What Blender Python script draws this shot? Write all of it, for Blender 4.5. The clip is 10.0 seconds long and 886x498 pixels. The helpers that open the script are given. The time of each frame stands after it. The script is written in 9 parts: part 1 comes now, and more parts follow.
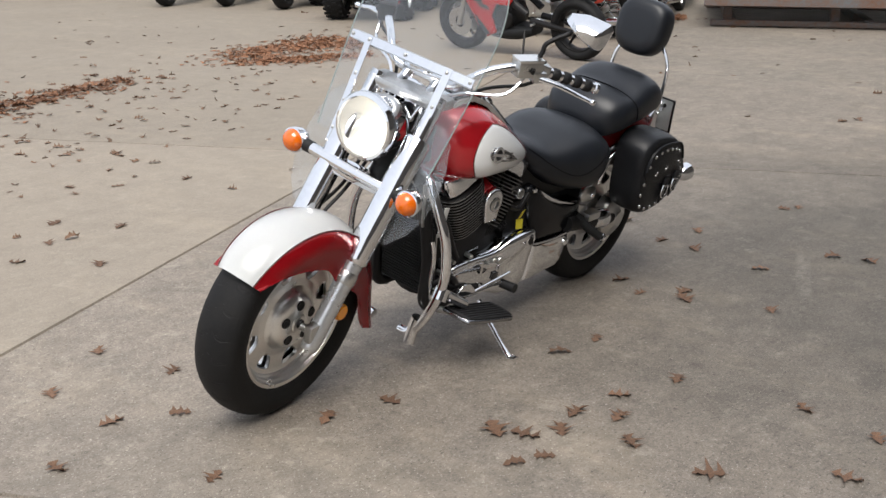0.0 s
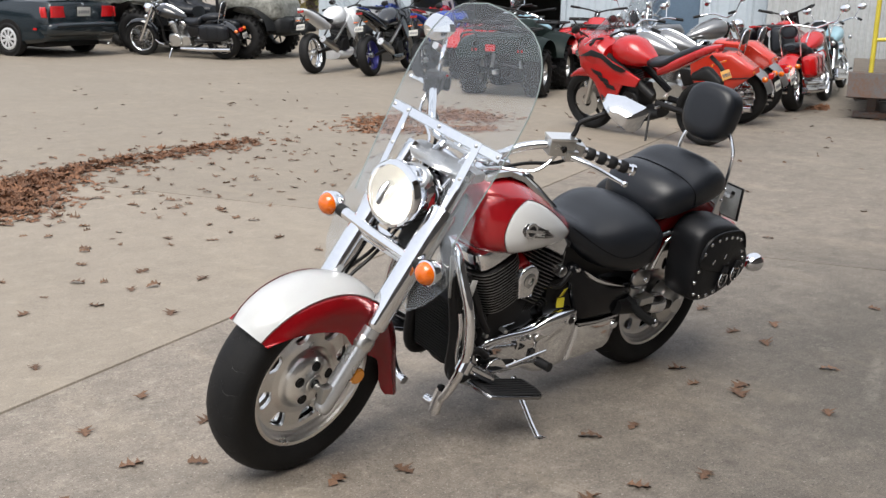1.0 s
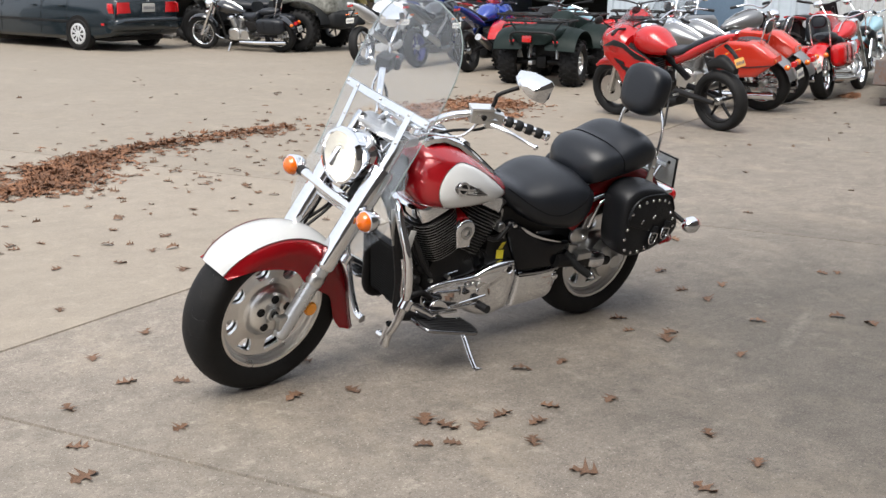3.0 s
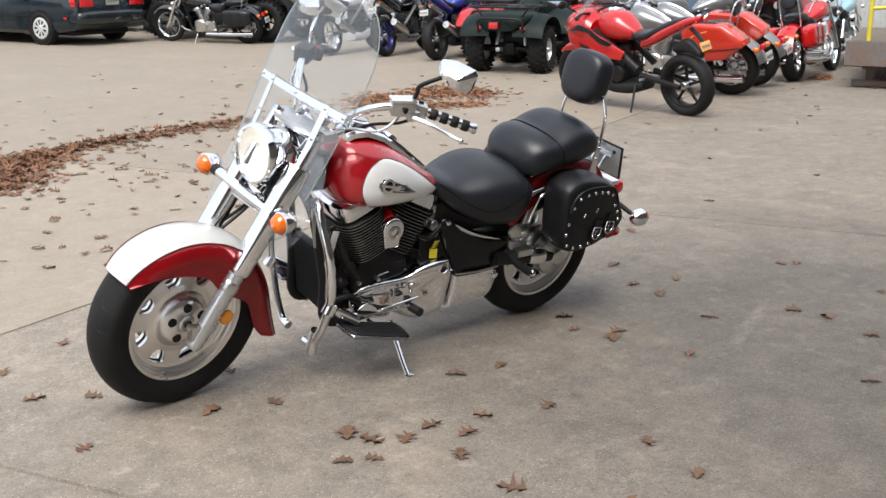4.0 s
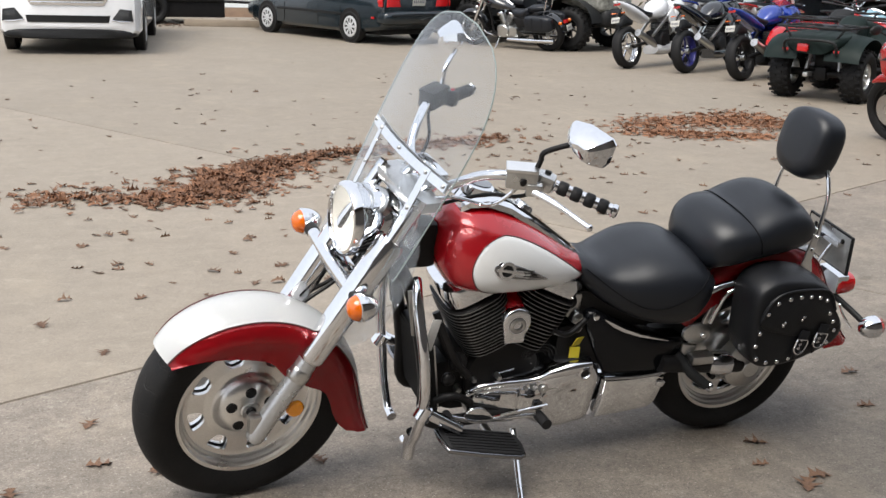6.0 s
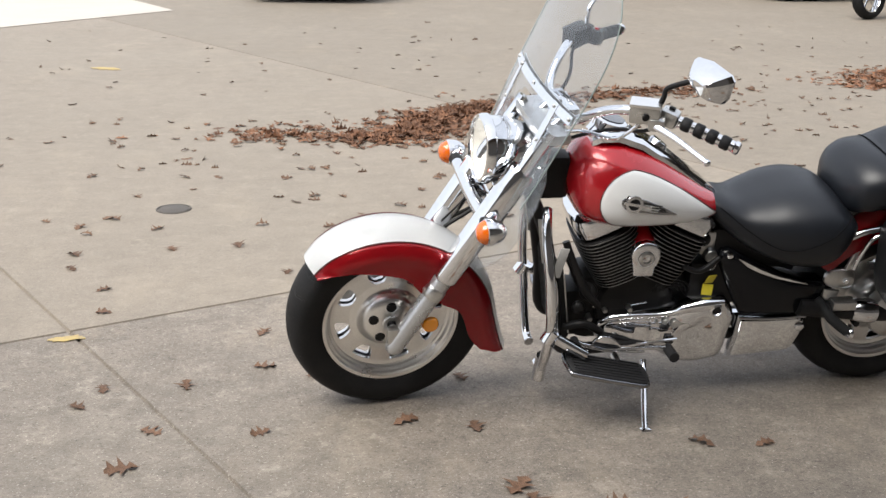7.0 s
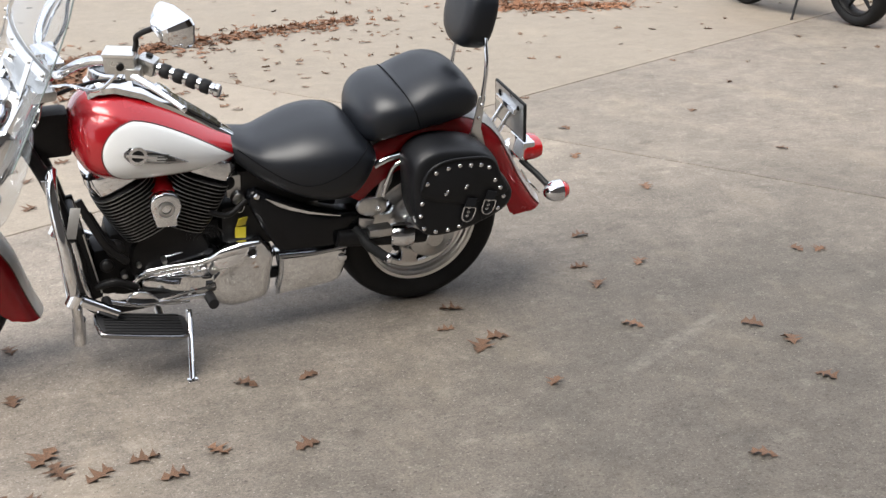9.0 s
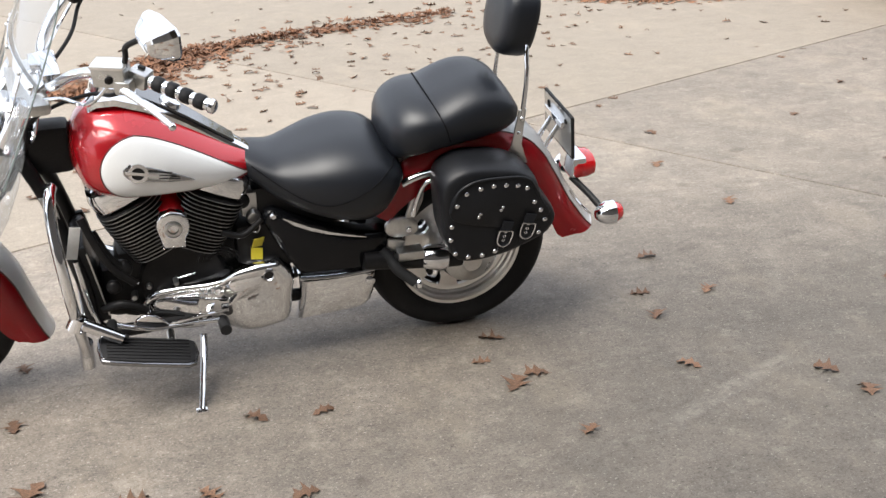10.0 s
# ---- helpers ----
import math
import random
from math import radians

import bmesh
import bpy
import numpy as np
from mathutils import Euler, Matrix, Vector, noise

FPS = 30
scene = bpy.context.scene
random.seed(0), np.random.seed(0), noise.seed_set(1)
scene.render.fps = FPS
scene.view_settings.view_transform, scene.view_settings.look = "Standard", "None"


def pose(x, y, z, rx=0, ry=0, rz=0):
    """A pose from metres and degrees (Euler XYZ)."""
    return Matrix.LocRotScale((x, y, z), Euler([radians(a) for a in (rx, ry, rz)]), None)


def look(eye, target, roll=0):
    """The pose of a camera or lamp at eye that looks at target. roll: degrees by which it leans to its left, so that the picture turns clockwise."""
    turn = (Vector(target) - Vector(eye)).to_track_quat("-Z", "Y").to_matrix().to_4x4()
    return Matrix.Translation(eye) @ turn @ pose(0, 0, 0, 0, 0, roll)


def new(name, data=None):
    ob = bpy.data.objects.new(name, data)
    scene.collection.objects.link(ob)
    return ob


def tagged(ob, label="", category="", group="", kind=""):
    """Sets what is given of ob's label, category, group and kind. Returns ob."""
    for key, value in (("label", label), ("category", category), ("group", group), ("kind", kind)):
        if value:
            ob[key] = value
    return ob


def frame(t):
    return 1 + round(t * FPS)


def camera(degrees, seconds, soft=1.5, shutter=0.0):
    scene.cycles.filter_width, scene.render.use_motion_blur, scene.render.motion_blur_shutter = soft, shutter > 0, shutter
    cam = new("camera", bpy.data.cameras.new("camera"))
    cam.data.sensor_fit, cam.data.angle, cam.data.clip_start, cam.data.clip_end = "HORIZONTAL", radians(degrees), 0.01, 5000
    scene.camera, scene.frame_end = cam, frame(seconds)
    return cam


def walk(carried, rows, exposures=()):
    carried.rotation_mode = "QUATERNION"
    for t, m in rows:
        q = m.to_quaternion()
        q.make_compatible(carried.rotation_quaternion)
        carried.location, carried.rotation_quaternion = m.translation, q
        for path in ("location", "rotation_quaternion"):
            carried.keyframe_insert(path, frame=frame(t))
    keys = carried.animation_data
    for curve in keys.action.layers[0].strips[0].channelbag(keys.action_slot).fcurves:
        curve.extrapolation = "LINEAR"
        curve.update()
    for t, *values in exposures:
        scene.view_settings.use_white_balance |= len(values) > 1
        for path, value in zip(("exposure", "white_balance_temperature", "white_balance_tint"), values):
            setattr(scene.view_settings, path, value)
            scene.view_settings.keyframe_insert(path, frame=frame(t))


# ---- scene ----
cam = camera(44.0, 10.0)
PATH = [
    (0, (-1.937, -2.37, 1.507), (-0.487, -1.135, 0.896), -0.1),
    (0.3, (-1.839, -2.429, 1.53), (-0.435, -1.112, 0.986), 0.2),
    (0.5, (-1.774, -2.468, 1.528), (-0.359, -1.158, 0.999), 2.4),
    (0.8, (-1.712, -2.572, 1.518), (-0.355, -1.201, 0.991), 2.8),
    (1, (-1.669, -2.649, 1.505), (-0.387, -1.192, 1.02), 1.7),
    (1.3, (-1.653, -2.782, 1.483), (-0.475, -1.224, 1.052), 2.1),
    (1.5, (-1.664, -2.853, 1.492), (-0.553, -1.254, 1.033), 1.2),
    (2, (-1.772, -3.038, 1.498), (-0.666, -1.439, 1.03), 1.1),
    (2.5, (-1.788, -3.202, 1.53), (-0.632, -1.635, 1.076), 0.9),
    (3, (-1.705, -3.419, 1.521), (-0.528, -1.88, 1.023), 1.1),
    (3.2, (-1.666, -3.45, 1.521), (-0.49, -1.91, 1.026), 1.6),
    (4.3, (-1.237, -3.315, 1.484), (-0.057, -1.789, 0.954), -0.8),
    (4.5, (-1.114, -3.289, 1.465), (-0.059, -1.674, 0.935), -1.7),
    (4.8, (-0.902, -3.266, 1.572), (-0.012, -1.581, 0.966), 0.2),
    (5, (-0.806, -3.242, 1.614), (0.066, -1.545, 1.015), 0.6),
    (5.2, (-0.742, -3.209, 1.609), (0.063, -1.464, 1.054), 0.8),
    (5.5, (-0.653, -3.081, 1.602), (0.169, -1.327, 1.101), 3.4),
    (5.8, (-0.544, -3.009, 1.585), (0.249, -1.245, 1.077), 2.1),
    (6, (-0.451, -2.969, 1.58), (0.245, -1.168, 1.057), 1.6),
    (6.2, (-0.4, -2.996, 1.57), (0.123, -1.146, 1.018), 2.1),
    (7.3, (-0.152, -3.342, 1.566), (0.12, -1.458, 0.951), 0.5),
    (7.5, (-0.105, -3.417, 1.573), (0.228, -1.535, 0.986), -0.2),
    (7.8, (0.033, -3.533, 1.601), (0.36, -1.668, 0.957), -0.9),
    (8, (0.081, -3.58, 1.598), (0.498, -1.746, 0.916), 0.1),
    (8.5, (0.219, -3.517, 1.578), (0.798, -1.74, 0.865), -0.8),
    (9, (0.398, -3.372, 1.577), (1.128, -1.655, 0.858), -1.1),
    (9.5, (0.661, -3.315, 1.581), (1.304, -1.569, 0.849), -1.4),
    (10, (0.78, -3.167, 1.573), (1.292, -1.379, 0.836), -2.3),
]
walk(cam, [(t, look(eye, target, roll)) for t, eye, target, roll in PATH], [(0, 0.43), (1, 0.46), (2.5, 0.62), (4.5, 0.73), (5.2, 0.70), (5.5, 0.51), (6.2, 0.53), (7.5, 0.62), (8.5, 0.79), (9.5, 0.96), (10, 1.02)])

# ---- daylight: bright overcast sky with a weak veiled sun ----
world = bpy.data.worlds.new("overcast_sky")
scene.world = world
world.use_nodes = True
wn = world.node_tree
sky = wn.nodes.new("ShaderNodeTexSky")
sky.sky_type, sky.sun_disc = "NISHITA", False
sky.sun_elevation, sky.sun_rotation = radians(58), radians(235)
sky.air_density, sky.dust_density, sky.ozone_density = 1.0, 4.0, 1.0
soft = wn.nodes.new("ShaderNodeMixRGB")
soft.inputs[0].default_value = 0.72
soft.inputs[2].default_value = (8.7, 9.1, 9.95, 1)
wn.links.new(sky.outputs[0], soft.inputs[1])
wn.links.new(soft.outputs[0], wn.nodes["Background"].inputs[0])
wn.nodes["Background"].inputs[1].default_value = 0.105
sun = new("sun", bpy.data.lights.new("sun", "SUN"))
sun.data.energy, sun.data.angle, sun.data.color = 2.9, radians(38), (1.0, 0.962, 0.900)
sun.matrix_world = look((-6.5, -4.5, 12.5), (0, 0, 0))


# ---- materials ----
def node(nt, kind, **values):
    n = nt.nodes.new(kind)
    for key, value in values.items():
        n.inputs[key].default_value = value
    return n


def mat(name, color, rough=0.5, metal=0.0, color2=None, scale=8.0, fine=60.0, bump=0.0, coat=0.0, vary=0.0, rough_vary=0.08, detail=6.0, spec=0.5):
    """A procedural surface: two scales of noise in colour and roughness, fine bump, and a change from object to object."""
    m = bpy.data.materials.new(name)
    m.use_nodes = True
    nt = m.node_tree
    b = nt.nodes["Principled BSDF"]
    b.inputs["Metallic"].default_value = metal
    b.inputs["Coat Weight"].default_value = coat
    b.inputs["Specular IOR Level"].default_value = spec
    b.inputs["Coat Roughness"].default_value = 0.04
    co = nt.nodes.new("ShaderNodeTexCoord")
    n1 = node(nt, "ShaderNodeTexNoise", Scale=scale, Detail=detail, Roughness=0.6)
    n2 = node(nt, "ShaderNodeTexNoise", Scale=fine, Detail=4.0, Roughness=0.6)
    nt.links.new(co.outputs["Object"], n1.inputs["Vector"])
    nt.links.new(co.outputs["Object"], n2.inputs["Vector"])
    add = nt.nodes.new("ShaderNodeMath")
    add.operation = "ADD"
    nt.links.new(n1.outputs["Fac"], add.inputs[0])
    nt.links.new(n2.outputs["Fac"], add.inputs[1])
    ramp = nt.nodes.new("ShaderNodeMapRange")
    ramp.inputs["From Min"].default_value, ramp.inputs["From Max"].default_value = 0.7, 1.3
    nt.links.new(add.outputs[0], ramp.inputs["Value"])
    mix = nt.nodes.new("ShaderNodeMixRGB")
    c2 = color2 or tuple(c * 0.86 for c in color)
    mix.inputs[1].default_value, mix.inputs[2].default_value = (*color, 1), (*c2, 1)
    nt.links.new(ramp.outputs[0], mix.inputs[0])
    out = mix.outputs[0]
    if vary:
        info = nt.nodes.new("ShaderNodeObjectInfo")
        geo = nt.nodes.new("ShaderNodeNewGeometry")
        s = nt.nodes.new("ShaderNodeMath")
        s.operation = "ADD"
        nt.links.new(info.outputs["Random"], s.inputs[0])
        nt.links.new(geo.outputs["Random Per Island"], s.inputs[1])
        span = nt.nodes.new("ShaderNodeMapRange")
        span.inputs["From Max"].default_value = 2.0
        span.inputs["To Min"].default_value, span.inputs["To Max"].default_value = 1 - vary, 1 + vary
        nt.links.new(s.outputs[0], span.inputs["Value"])
        hsv = nt.nodes.new("ShaderNodeHueSaturation")
        nt.links.new(out, hsv.inputs["Color"])
        nt.links.new(span.outputs[0], hsv.inputs["Value"])
        out = hsv.outputs[0]
    nt.links.new(out, b.inputs["Base Color"])
    rr = nt.nodes.new("ShaderNodeMapRange")
    rr.inputs["To Min"].default_value, rr.inputs["To Max"].default_value = max(0.02, rough - rough_vary), rough + rough_vary
    nt.links.new(n1.outputs["Fac"], rr.inputs["Value"])
    nt.links.new(rr.outputs[0], b.inputs["Roughness"])
    if bump:
        bp = node(nt, "ShaderNodeBump", Strength=bump, Distance=0.002)
        nt.links.new(n2.outputs["Fac"], bp.inputs["Height"])
        nt.links.new(bp.outputs[0], b.inputs["Normal"])
    return m


def clear(name, tint, haze=0.0, rough=0.02, ior=1.49):
    """A thin clear pane: transparent, with a mirror's share by Fresnel and a little scratched haze."""
    m = bpy.data.materials.new(name)
    m.use_nodes = True
    nt = m.node_tree
    nt.nodes.remove(nt.nodes["Principled BSDF"])
    tr, gl, df = nt.nodes.new("ShaderNodeBsdfTransparent"), nt.nodes.new("ShaderNodeBsdfGlossy"), nt.nodes.new("ShaderNodeBsdfDiffuse")
    tr.inputs[0].default_value = (*tint, 1)
    gl.inputs["Roughness"].default_value = rough
    df.inputs[0].default_value = (0.62, 0.66, 0.7, 1)
    lw = node(nt, "ShaderNodeLayerWeight", Blend=0.5)
    pw = nt.nodes.new("ShaderNodeMath")
    pw.operation, pw.inputs[1].default_value = "POWER", 4.0
    nt.links.new(lw.outputs["Facing"], pw.inputs[0])
    fr = nt.nodes.new("ShaderNodeMapRange")
    fr.inputs["To Min"].default_value, fr.inputs["To Max"].default_value = 0.04, 0.60
    nt.links.new(pw.outputs[0], fr.inputs["Value"])
    n = node(nt, "ShaderNodeTexNoise", Scale=9.0, Detail=7.0, Roughness=0.7)
    co = nt.nodes.new("ShaderNodeTexCoord")
    nt.links.new(co.outputs["Object"], n.inputs["Vector"])
    rg = nt.nodes.new("ShaderNodeMapRange")
    rg.inputs["From Min"].default_value, rg.inputs["From Max"].default_value = 0.35, 0.75
    rg.inputs["To Min"].default_value, rg.inputs["To Max"].default_value = haze * 0.4, haze * 1.6
    nt.links.new(n.outputs["Fac"], rg.inputs["Value"])
    m1, m2 = nt.nodes.new("ShaderNodeMixShader"), nt.nodes.new("ShaderNodeMixShader")
    nt.links.new(rg.outputs[0], m1.inputs[0])
    nt.links.new(tr.outputs[0], m1.inputs[1])
    nt.links.new(df.outputs[0], m1.inputs[2])
    nt.links.new(fr.outputs[0], m2.inputs[0])
    nt.links.new(m1.outputs[0], m2.inputs[1])
    nt.links.new(gl.outputs[0], m2.inputs[2])
    nt.links.new(m2.outputs[0], nt.nodes["Material Output"].inputs[0])
    return m


CHROME = mat("chrome", (0.82, 0.83, 0.85), 0.035, 1.0, (0.76, 0.77, 0.79), 5, 60, 0.0, rough_vary=0.015)
BADGE = mat("dark_chrome", (0.34, 0.34, 0.35), 0.2, 1.0, (0.26, 0.26, 0.27), 14, 90, 0.03)
ALU = mat("cast_aluminium", (0.62, 0.62, 0.61), 0.30, 1.0, (0.5, 0.5, 0.49), 18, 160, 0.1, rough_vary=0.08)
BRUSHED = mat("brushed_aluminium", (0.86, 0.855, 0.84), 0.30, 1.0, (0.74, 0.735, 0.72), 10, 220, 0.08)
SILVER = mat("silver_metal_paint", (0.55, 0.56, 0.57), 0.28, 0.8, None, 10, 120, 0.05)
RED = mat("dark_red_metallic_paint", (0.46, 0.007, 0.014), 0.25, 0.25, (0.38, 0.005, 0.010), 3, 400, 0.01, 1.0)
WHITE = mat("pearl_white_paint", (0.86, 0.87, 0.86), 0.22, 0.0, (0.83, 0.84, 0.84), 3, 200, 0.0, 0.8)
STRIPE = mat("dark_pinstripe", (0.09, 0.02, 0.02), 0.3)
LEATHER = mat("black_grained_vinyl", (0.005, 0.0065, 0.0095), 0.40, 0.0, (0.008, 0.0095, 0.013), 5, 420, 0.14, rough_vary=0.06, spec=0.42)
THREAD = mat("dull_black_thread", (0.005, 0.005, 0.006), 0.8, 0.0, None, 20, 200, 0.2, spec=0.1)
BAG = mat("black_saddle_leather", (0.006, 0.0065, 0.008), 0.40, 0.0, (0.009, 0.0095, 0.011), 7, 260, 0.3, rough_vary=0.12, spec=0.24)
TYRE = mat("black_tyre_rubber", (0.009, 0.0092, 0.010), 0.6, 0.0, (0.017, 0.0165, 0.016), 14, 200, 0.25, spec=0.15)
BLACK = mat("black_engine_paint", (0.008, 0.008, 0.009), 0.42, 0.0, (0.014, 0.013, 0.0125), 12, 120, 0.2, spec=0.2)
GLOSS = mat("black_gloss_paint", (0.008, 0.009, 0.011), 0.10, 0.0, None, 4, 60, 0.0, 1.0, rough_vary=0.03)
PLASTIC = mat("black_plastic", (0.010, 0.0105, 0.011), 0.5, 0.0, (0.018, 0.0185, 0.019), 10, 150, 0.15, spec=0.2)
COVERB = mat("black_side_cover_paint", (0.006, 0.0065, 0.008), 0.22, 0.0, None, 4, 60, 0.0, 0.12, rough_vary=0.04, spec=0.18)
GRIP = mat("grip_rubber", (0.012, 0.012, 0.013), 0.6, 0.0, None, 20, 200, 0.2, spec=0.3)
AMBER = mat("amber_lens", (0.72, 0.15, 0.004), 0.12, 0.0, (0.55, 0.09, 0.002), 30, 160, 0.2, 0.8)
AMBER2 = mat("amber_reflector", (0.85, 0.30, 0.01), 0.2, 0.0, None, 60, 300, 0.3, 0.6)
REDLENS = mat("red_lens", (0.55, 0.008, 0.01), 0.12, 0.0, (0.4, 0.005, 0.006), 30, 120, 0.1, 0.8)
YELLOW = mat("yellow_key_tag_card", (0.62, 0.52, 0.03), 0.5, 0.0, (0.55, 0.45, 0.02), 20, 90, 0.05)
FIN = mat("machined_fin_edge", (0.36, 0.355, 0.35), 0.36, 0.8, (0.14, 0.14, 0.135), 20, 120)
LABELW = mat("worn_white_label", (0.62, 0.62, 0.6), 0.5, 0.0, (0.5, 0.5, 0.48), 20, 90)
# windshield haze paints in both its scratches and a milky reflection
SCREEN = clear("clear_windshield_acrylic", (0.955, 0.965, 0.972), 0.030)
WING = clear("clear_wing_acrylic", (0.95, 0.96, 0.965), 0.055)
LENS = clear("clear_lamp_glass", (0.98, 0.98, 0.98), 0.04)
# emission is added to bowl and bulb to brighten the headlamp
lamp_glow = bpy.data.materials.new("glow_headlamp_reflector")
lamp_glow.use_nodes = True
_lb = lamp_glow.node_tree.nodes["Principled BSDF"]
_lb.inputs["Base Color"].default_value, _lb.inputs["Metallic"].default_value, _lb.inputs["Roughness"].default_value = (0.80, 0.79, 0.75, 1), 0.35, 0.42
_wv = node(lamp_glow.node_tree, "ShaderNodeTexWave", Scale=22.0, Distortion=0.6)
_bp = node(lamp_glow.node_tree, "ShaderNodeBump", Strength=0.5, Distance=0.004)
lamp_glow.node_tree.links.new(_wv.outputs["Fac"], _bp.inputs["Height"])
lamp_glow.node_tree.links.new(_bp.outputs[0], _lb.inputs["Normal"])
_lb.inputs["Emission Color"].default_value, _lb.inputs["Emission Strength"].default_value = (1.0, 0.94, 0.84, 1), 0.10
BULB = bpy.data.materials.new("glow_bulb")
BULB.use_nodes = True
_bb = BULB.node_tree.nodes["Principled BSDF"]
_bb.inputs["Emission Color"].default_value, _bb.inputs["Emission Strength"].default_value = (1.0, 0.93, 0.78, 1), 9.0


# ---- mesh helpers ----
def V(*p):
    return Vector(p)


def part(name, bm, material, parent=None, label="", m=None, sharp=40, **tags):
    """Links a bmesh as one mesh object under a thing or a part."""
    if m is not None:
        bm.transform(m)
    bmesh.ops.recalc_face_normals(bm, faces=bm.faces)
    me = bpy.data.meshes.new(name)
    bm.to_mesh(me)
    bm.free()
    me.materials.append(material)
    me.polygons.foreach_set("use_smooth", [True] * len(me.polygons))
    me.set_sharp_from_angle(angle=radians(sharp))
    ob = new(name, me)
    if parent is not None:
        ob.parent = parent
    return tagged(ob, label, **tags)


def thing(name, m, label, category, group="", kind=""):
    ob = new(name)
    ob.empty_display_size = 0.1
    ob.matrix_world = m
    return tagged(ob, label, category, group, kind)


def loft(rings, caps=True, closed=True, loop=False):
    """Skins rings of equal length."""
    bm = bmesh.new()
    rows = [[bm.verts.new(p) for p in ring] for ring in rings]
    n = len(rows[0])
    pairs = list(zip(rows, rows[1:] + rows[:1])) if loop else list(zip(rows, rows[1:]))
    for a, b in pairs:
        for i in range(n if closed else n - 1):
            j = (i + 1) % n
            try:
                bm.faces.new((a[i], a[j], b[j], b[i]))
            except ValueError:
                pass
    if caps and not loop:
        bm.faces.new(rows[0])
        bm.faces.new(rows[-1])
    return bm


def smooth_path(pts, steps=6):
    """A Catmull-Rom line through the points."""
    pts = [Vector(p) for p in pts]
    if len(pts) < 3 or steps < 2:
        return pts
    out = []
    for i in range(len(pts) - 1):
        p0, p1, p2, p3 = pts[max(i - 1, 0)], pts[i], pts[i + 1], pts[min(i + 2, len(pts) - 1)]
        for k in range(steps):
            t = k / steps
            out.append(0.5 * (2 * p1 + (p2 - p0) * t + (2 * p0 - 5 * p1 + 4 * p2 - p3) * t * t + (3 * p1 - p0 - 3 * p2 + p3) * t ** 3))
    return out + [pts[-1]]


def tube(pts, r, seg=12, steps=6, flat=1.0):
    """A pipe along a smooth path; r may be one radius or one for each point."""
    path = smooth_path(pts, steps)
    n = len(path)
    rr = [r] * n if not isinstance(r, (list, tuple)) else [float(np.interp(i / (n - 1), np.linspace(0, 1, len(r)), r)) for i in range(n)]
    rings, side = [], None
    for i, p in enumerate(path):
        d = (path[min(i + 1, n - 1)] - path[max(i - 1, 0)]).normalized()
        if side is None:
            side = d.orthogonal().normalized()
        side = (side - d * side.dot(d)).normalized()
        up = d.cross(side)
        rings.append([p + rr[i] * (math.cos(a) * side + flat * math.sin(a) * up) for a in np.linspace(0, 2 * math.pi, seg, endpoint=False)])
    return loft(rings)


def spin(profile, seg=48, axis="Y", centre=(0, 0, 0)):
    """Turns a closed or open profile of (radius, along) round an axis."""
    c = Vector(centre)
    rings = []
    for a in np.linspace(0, 2 * math.pi, seg, endpoint=False):
        ca, sa = math.cos(a), math.sin(a)
        if axis == "Y":
            rings.append([c + V(r * ca, h, r * sa) for r, h in profile])
        elif axis == "X":
            rings.append([c + V(h, r * ca, r * sa) for r, h in profile])
        else:
            rings.append([c + V(r * ca, r * sa, h) for r, h in profile])
    bm = loft(rings, caps=False, closed=False, loop=True)
    bmesh.ops.remove_doubles(bm, verts=bm.verts, dist=1e-5)
    return bm


def box(size, centre=(0, 0, 0), bevel=0.004, m=None, segs=2):
    bm = bmesh.new()
    bmesh.ops.create_cube(bm, size=1.0, matrix=Matrix.Translation(centre) @ Matrix.Diagonal((*size, 1)))
    if bevel:
        bmesh.ops.bevel(bm, geom=list(bm.edges), offset=min(bevel, min(size) * 0.45), segments=segs, affect="EDGES", profile=0.6)
    if m is not None:
        bm.transform(m)
    return bm


def plate(outline, thick, at=0.0, axis="Y", bevel=0.003, dome=0.0, steps=0):
    """A flat shape of (a, b) points pushed to a thickness along an axis, with rounded rims."""
    pts = [Vector((a, b, 0)) for a, b in outline]
    if steps:
        ring = pts[-1:] + pts + pts[:2]
        out = []
        for i in range(1, len(ring) - 2):
            p0, p1, p2, p3 = ring[i - 1], ring[i], ring[i + 1], ring[i + 2]
            for k in range(steps):
                t = k / steps
                out.append(0.5 * (2 * p1 + (p2 - p0) * t + (2 * p0 - 5 * p1 + 4 * p2 - p3) * t * t + (3 * p1 - p0 - 3 * p2 + p3) * t ** 3))
        pts = out
    cen = sum(pts, V(0, 0, 0)) / len(pts)

    def lay(scale_in, h):
        ring = []
        for p in pts:
            q = p + (cen - p).normalized() * scale_in
            ring.append({"Y": V(q.x, h, q.y), "X": V(h, q.x, q.y), "Z": V(q.x, q.y, h)}[axis])
        return ring

    s = 1 if thick > 0 else -1
    rings = [lay(bevel, at), lay(0, at + s * bevel), lay(0, at + thick - s * bevel), lay(bevel * 0.35, at + thick - s * bevel * 0.35), lay(bevel, at + thick)]
    if dome:
        size = max((p - cen).length for p in pts)
        for f, g in ((0.25, 0.55), (0.55, 0.85), (0.85, 1.0)):
            ring = []
            for p in pts:
                q = p.lerp(cen, f)
                h = at + thick + s * dome * g
                ring.append({"Y": V(q.x, h, q.y), "X": V(h, q.x, q.y), "Z": V(q.x, q.y, h)}[axis])
            rings.append(ring)
    return loft(rings)


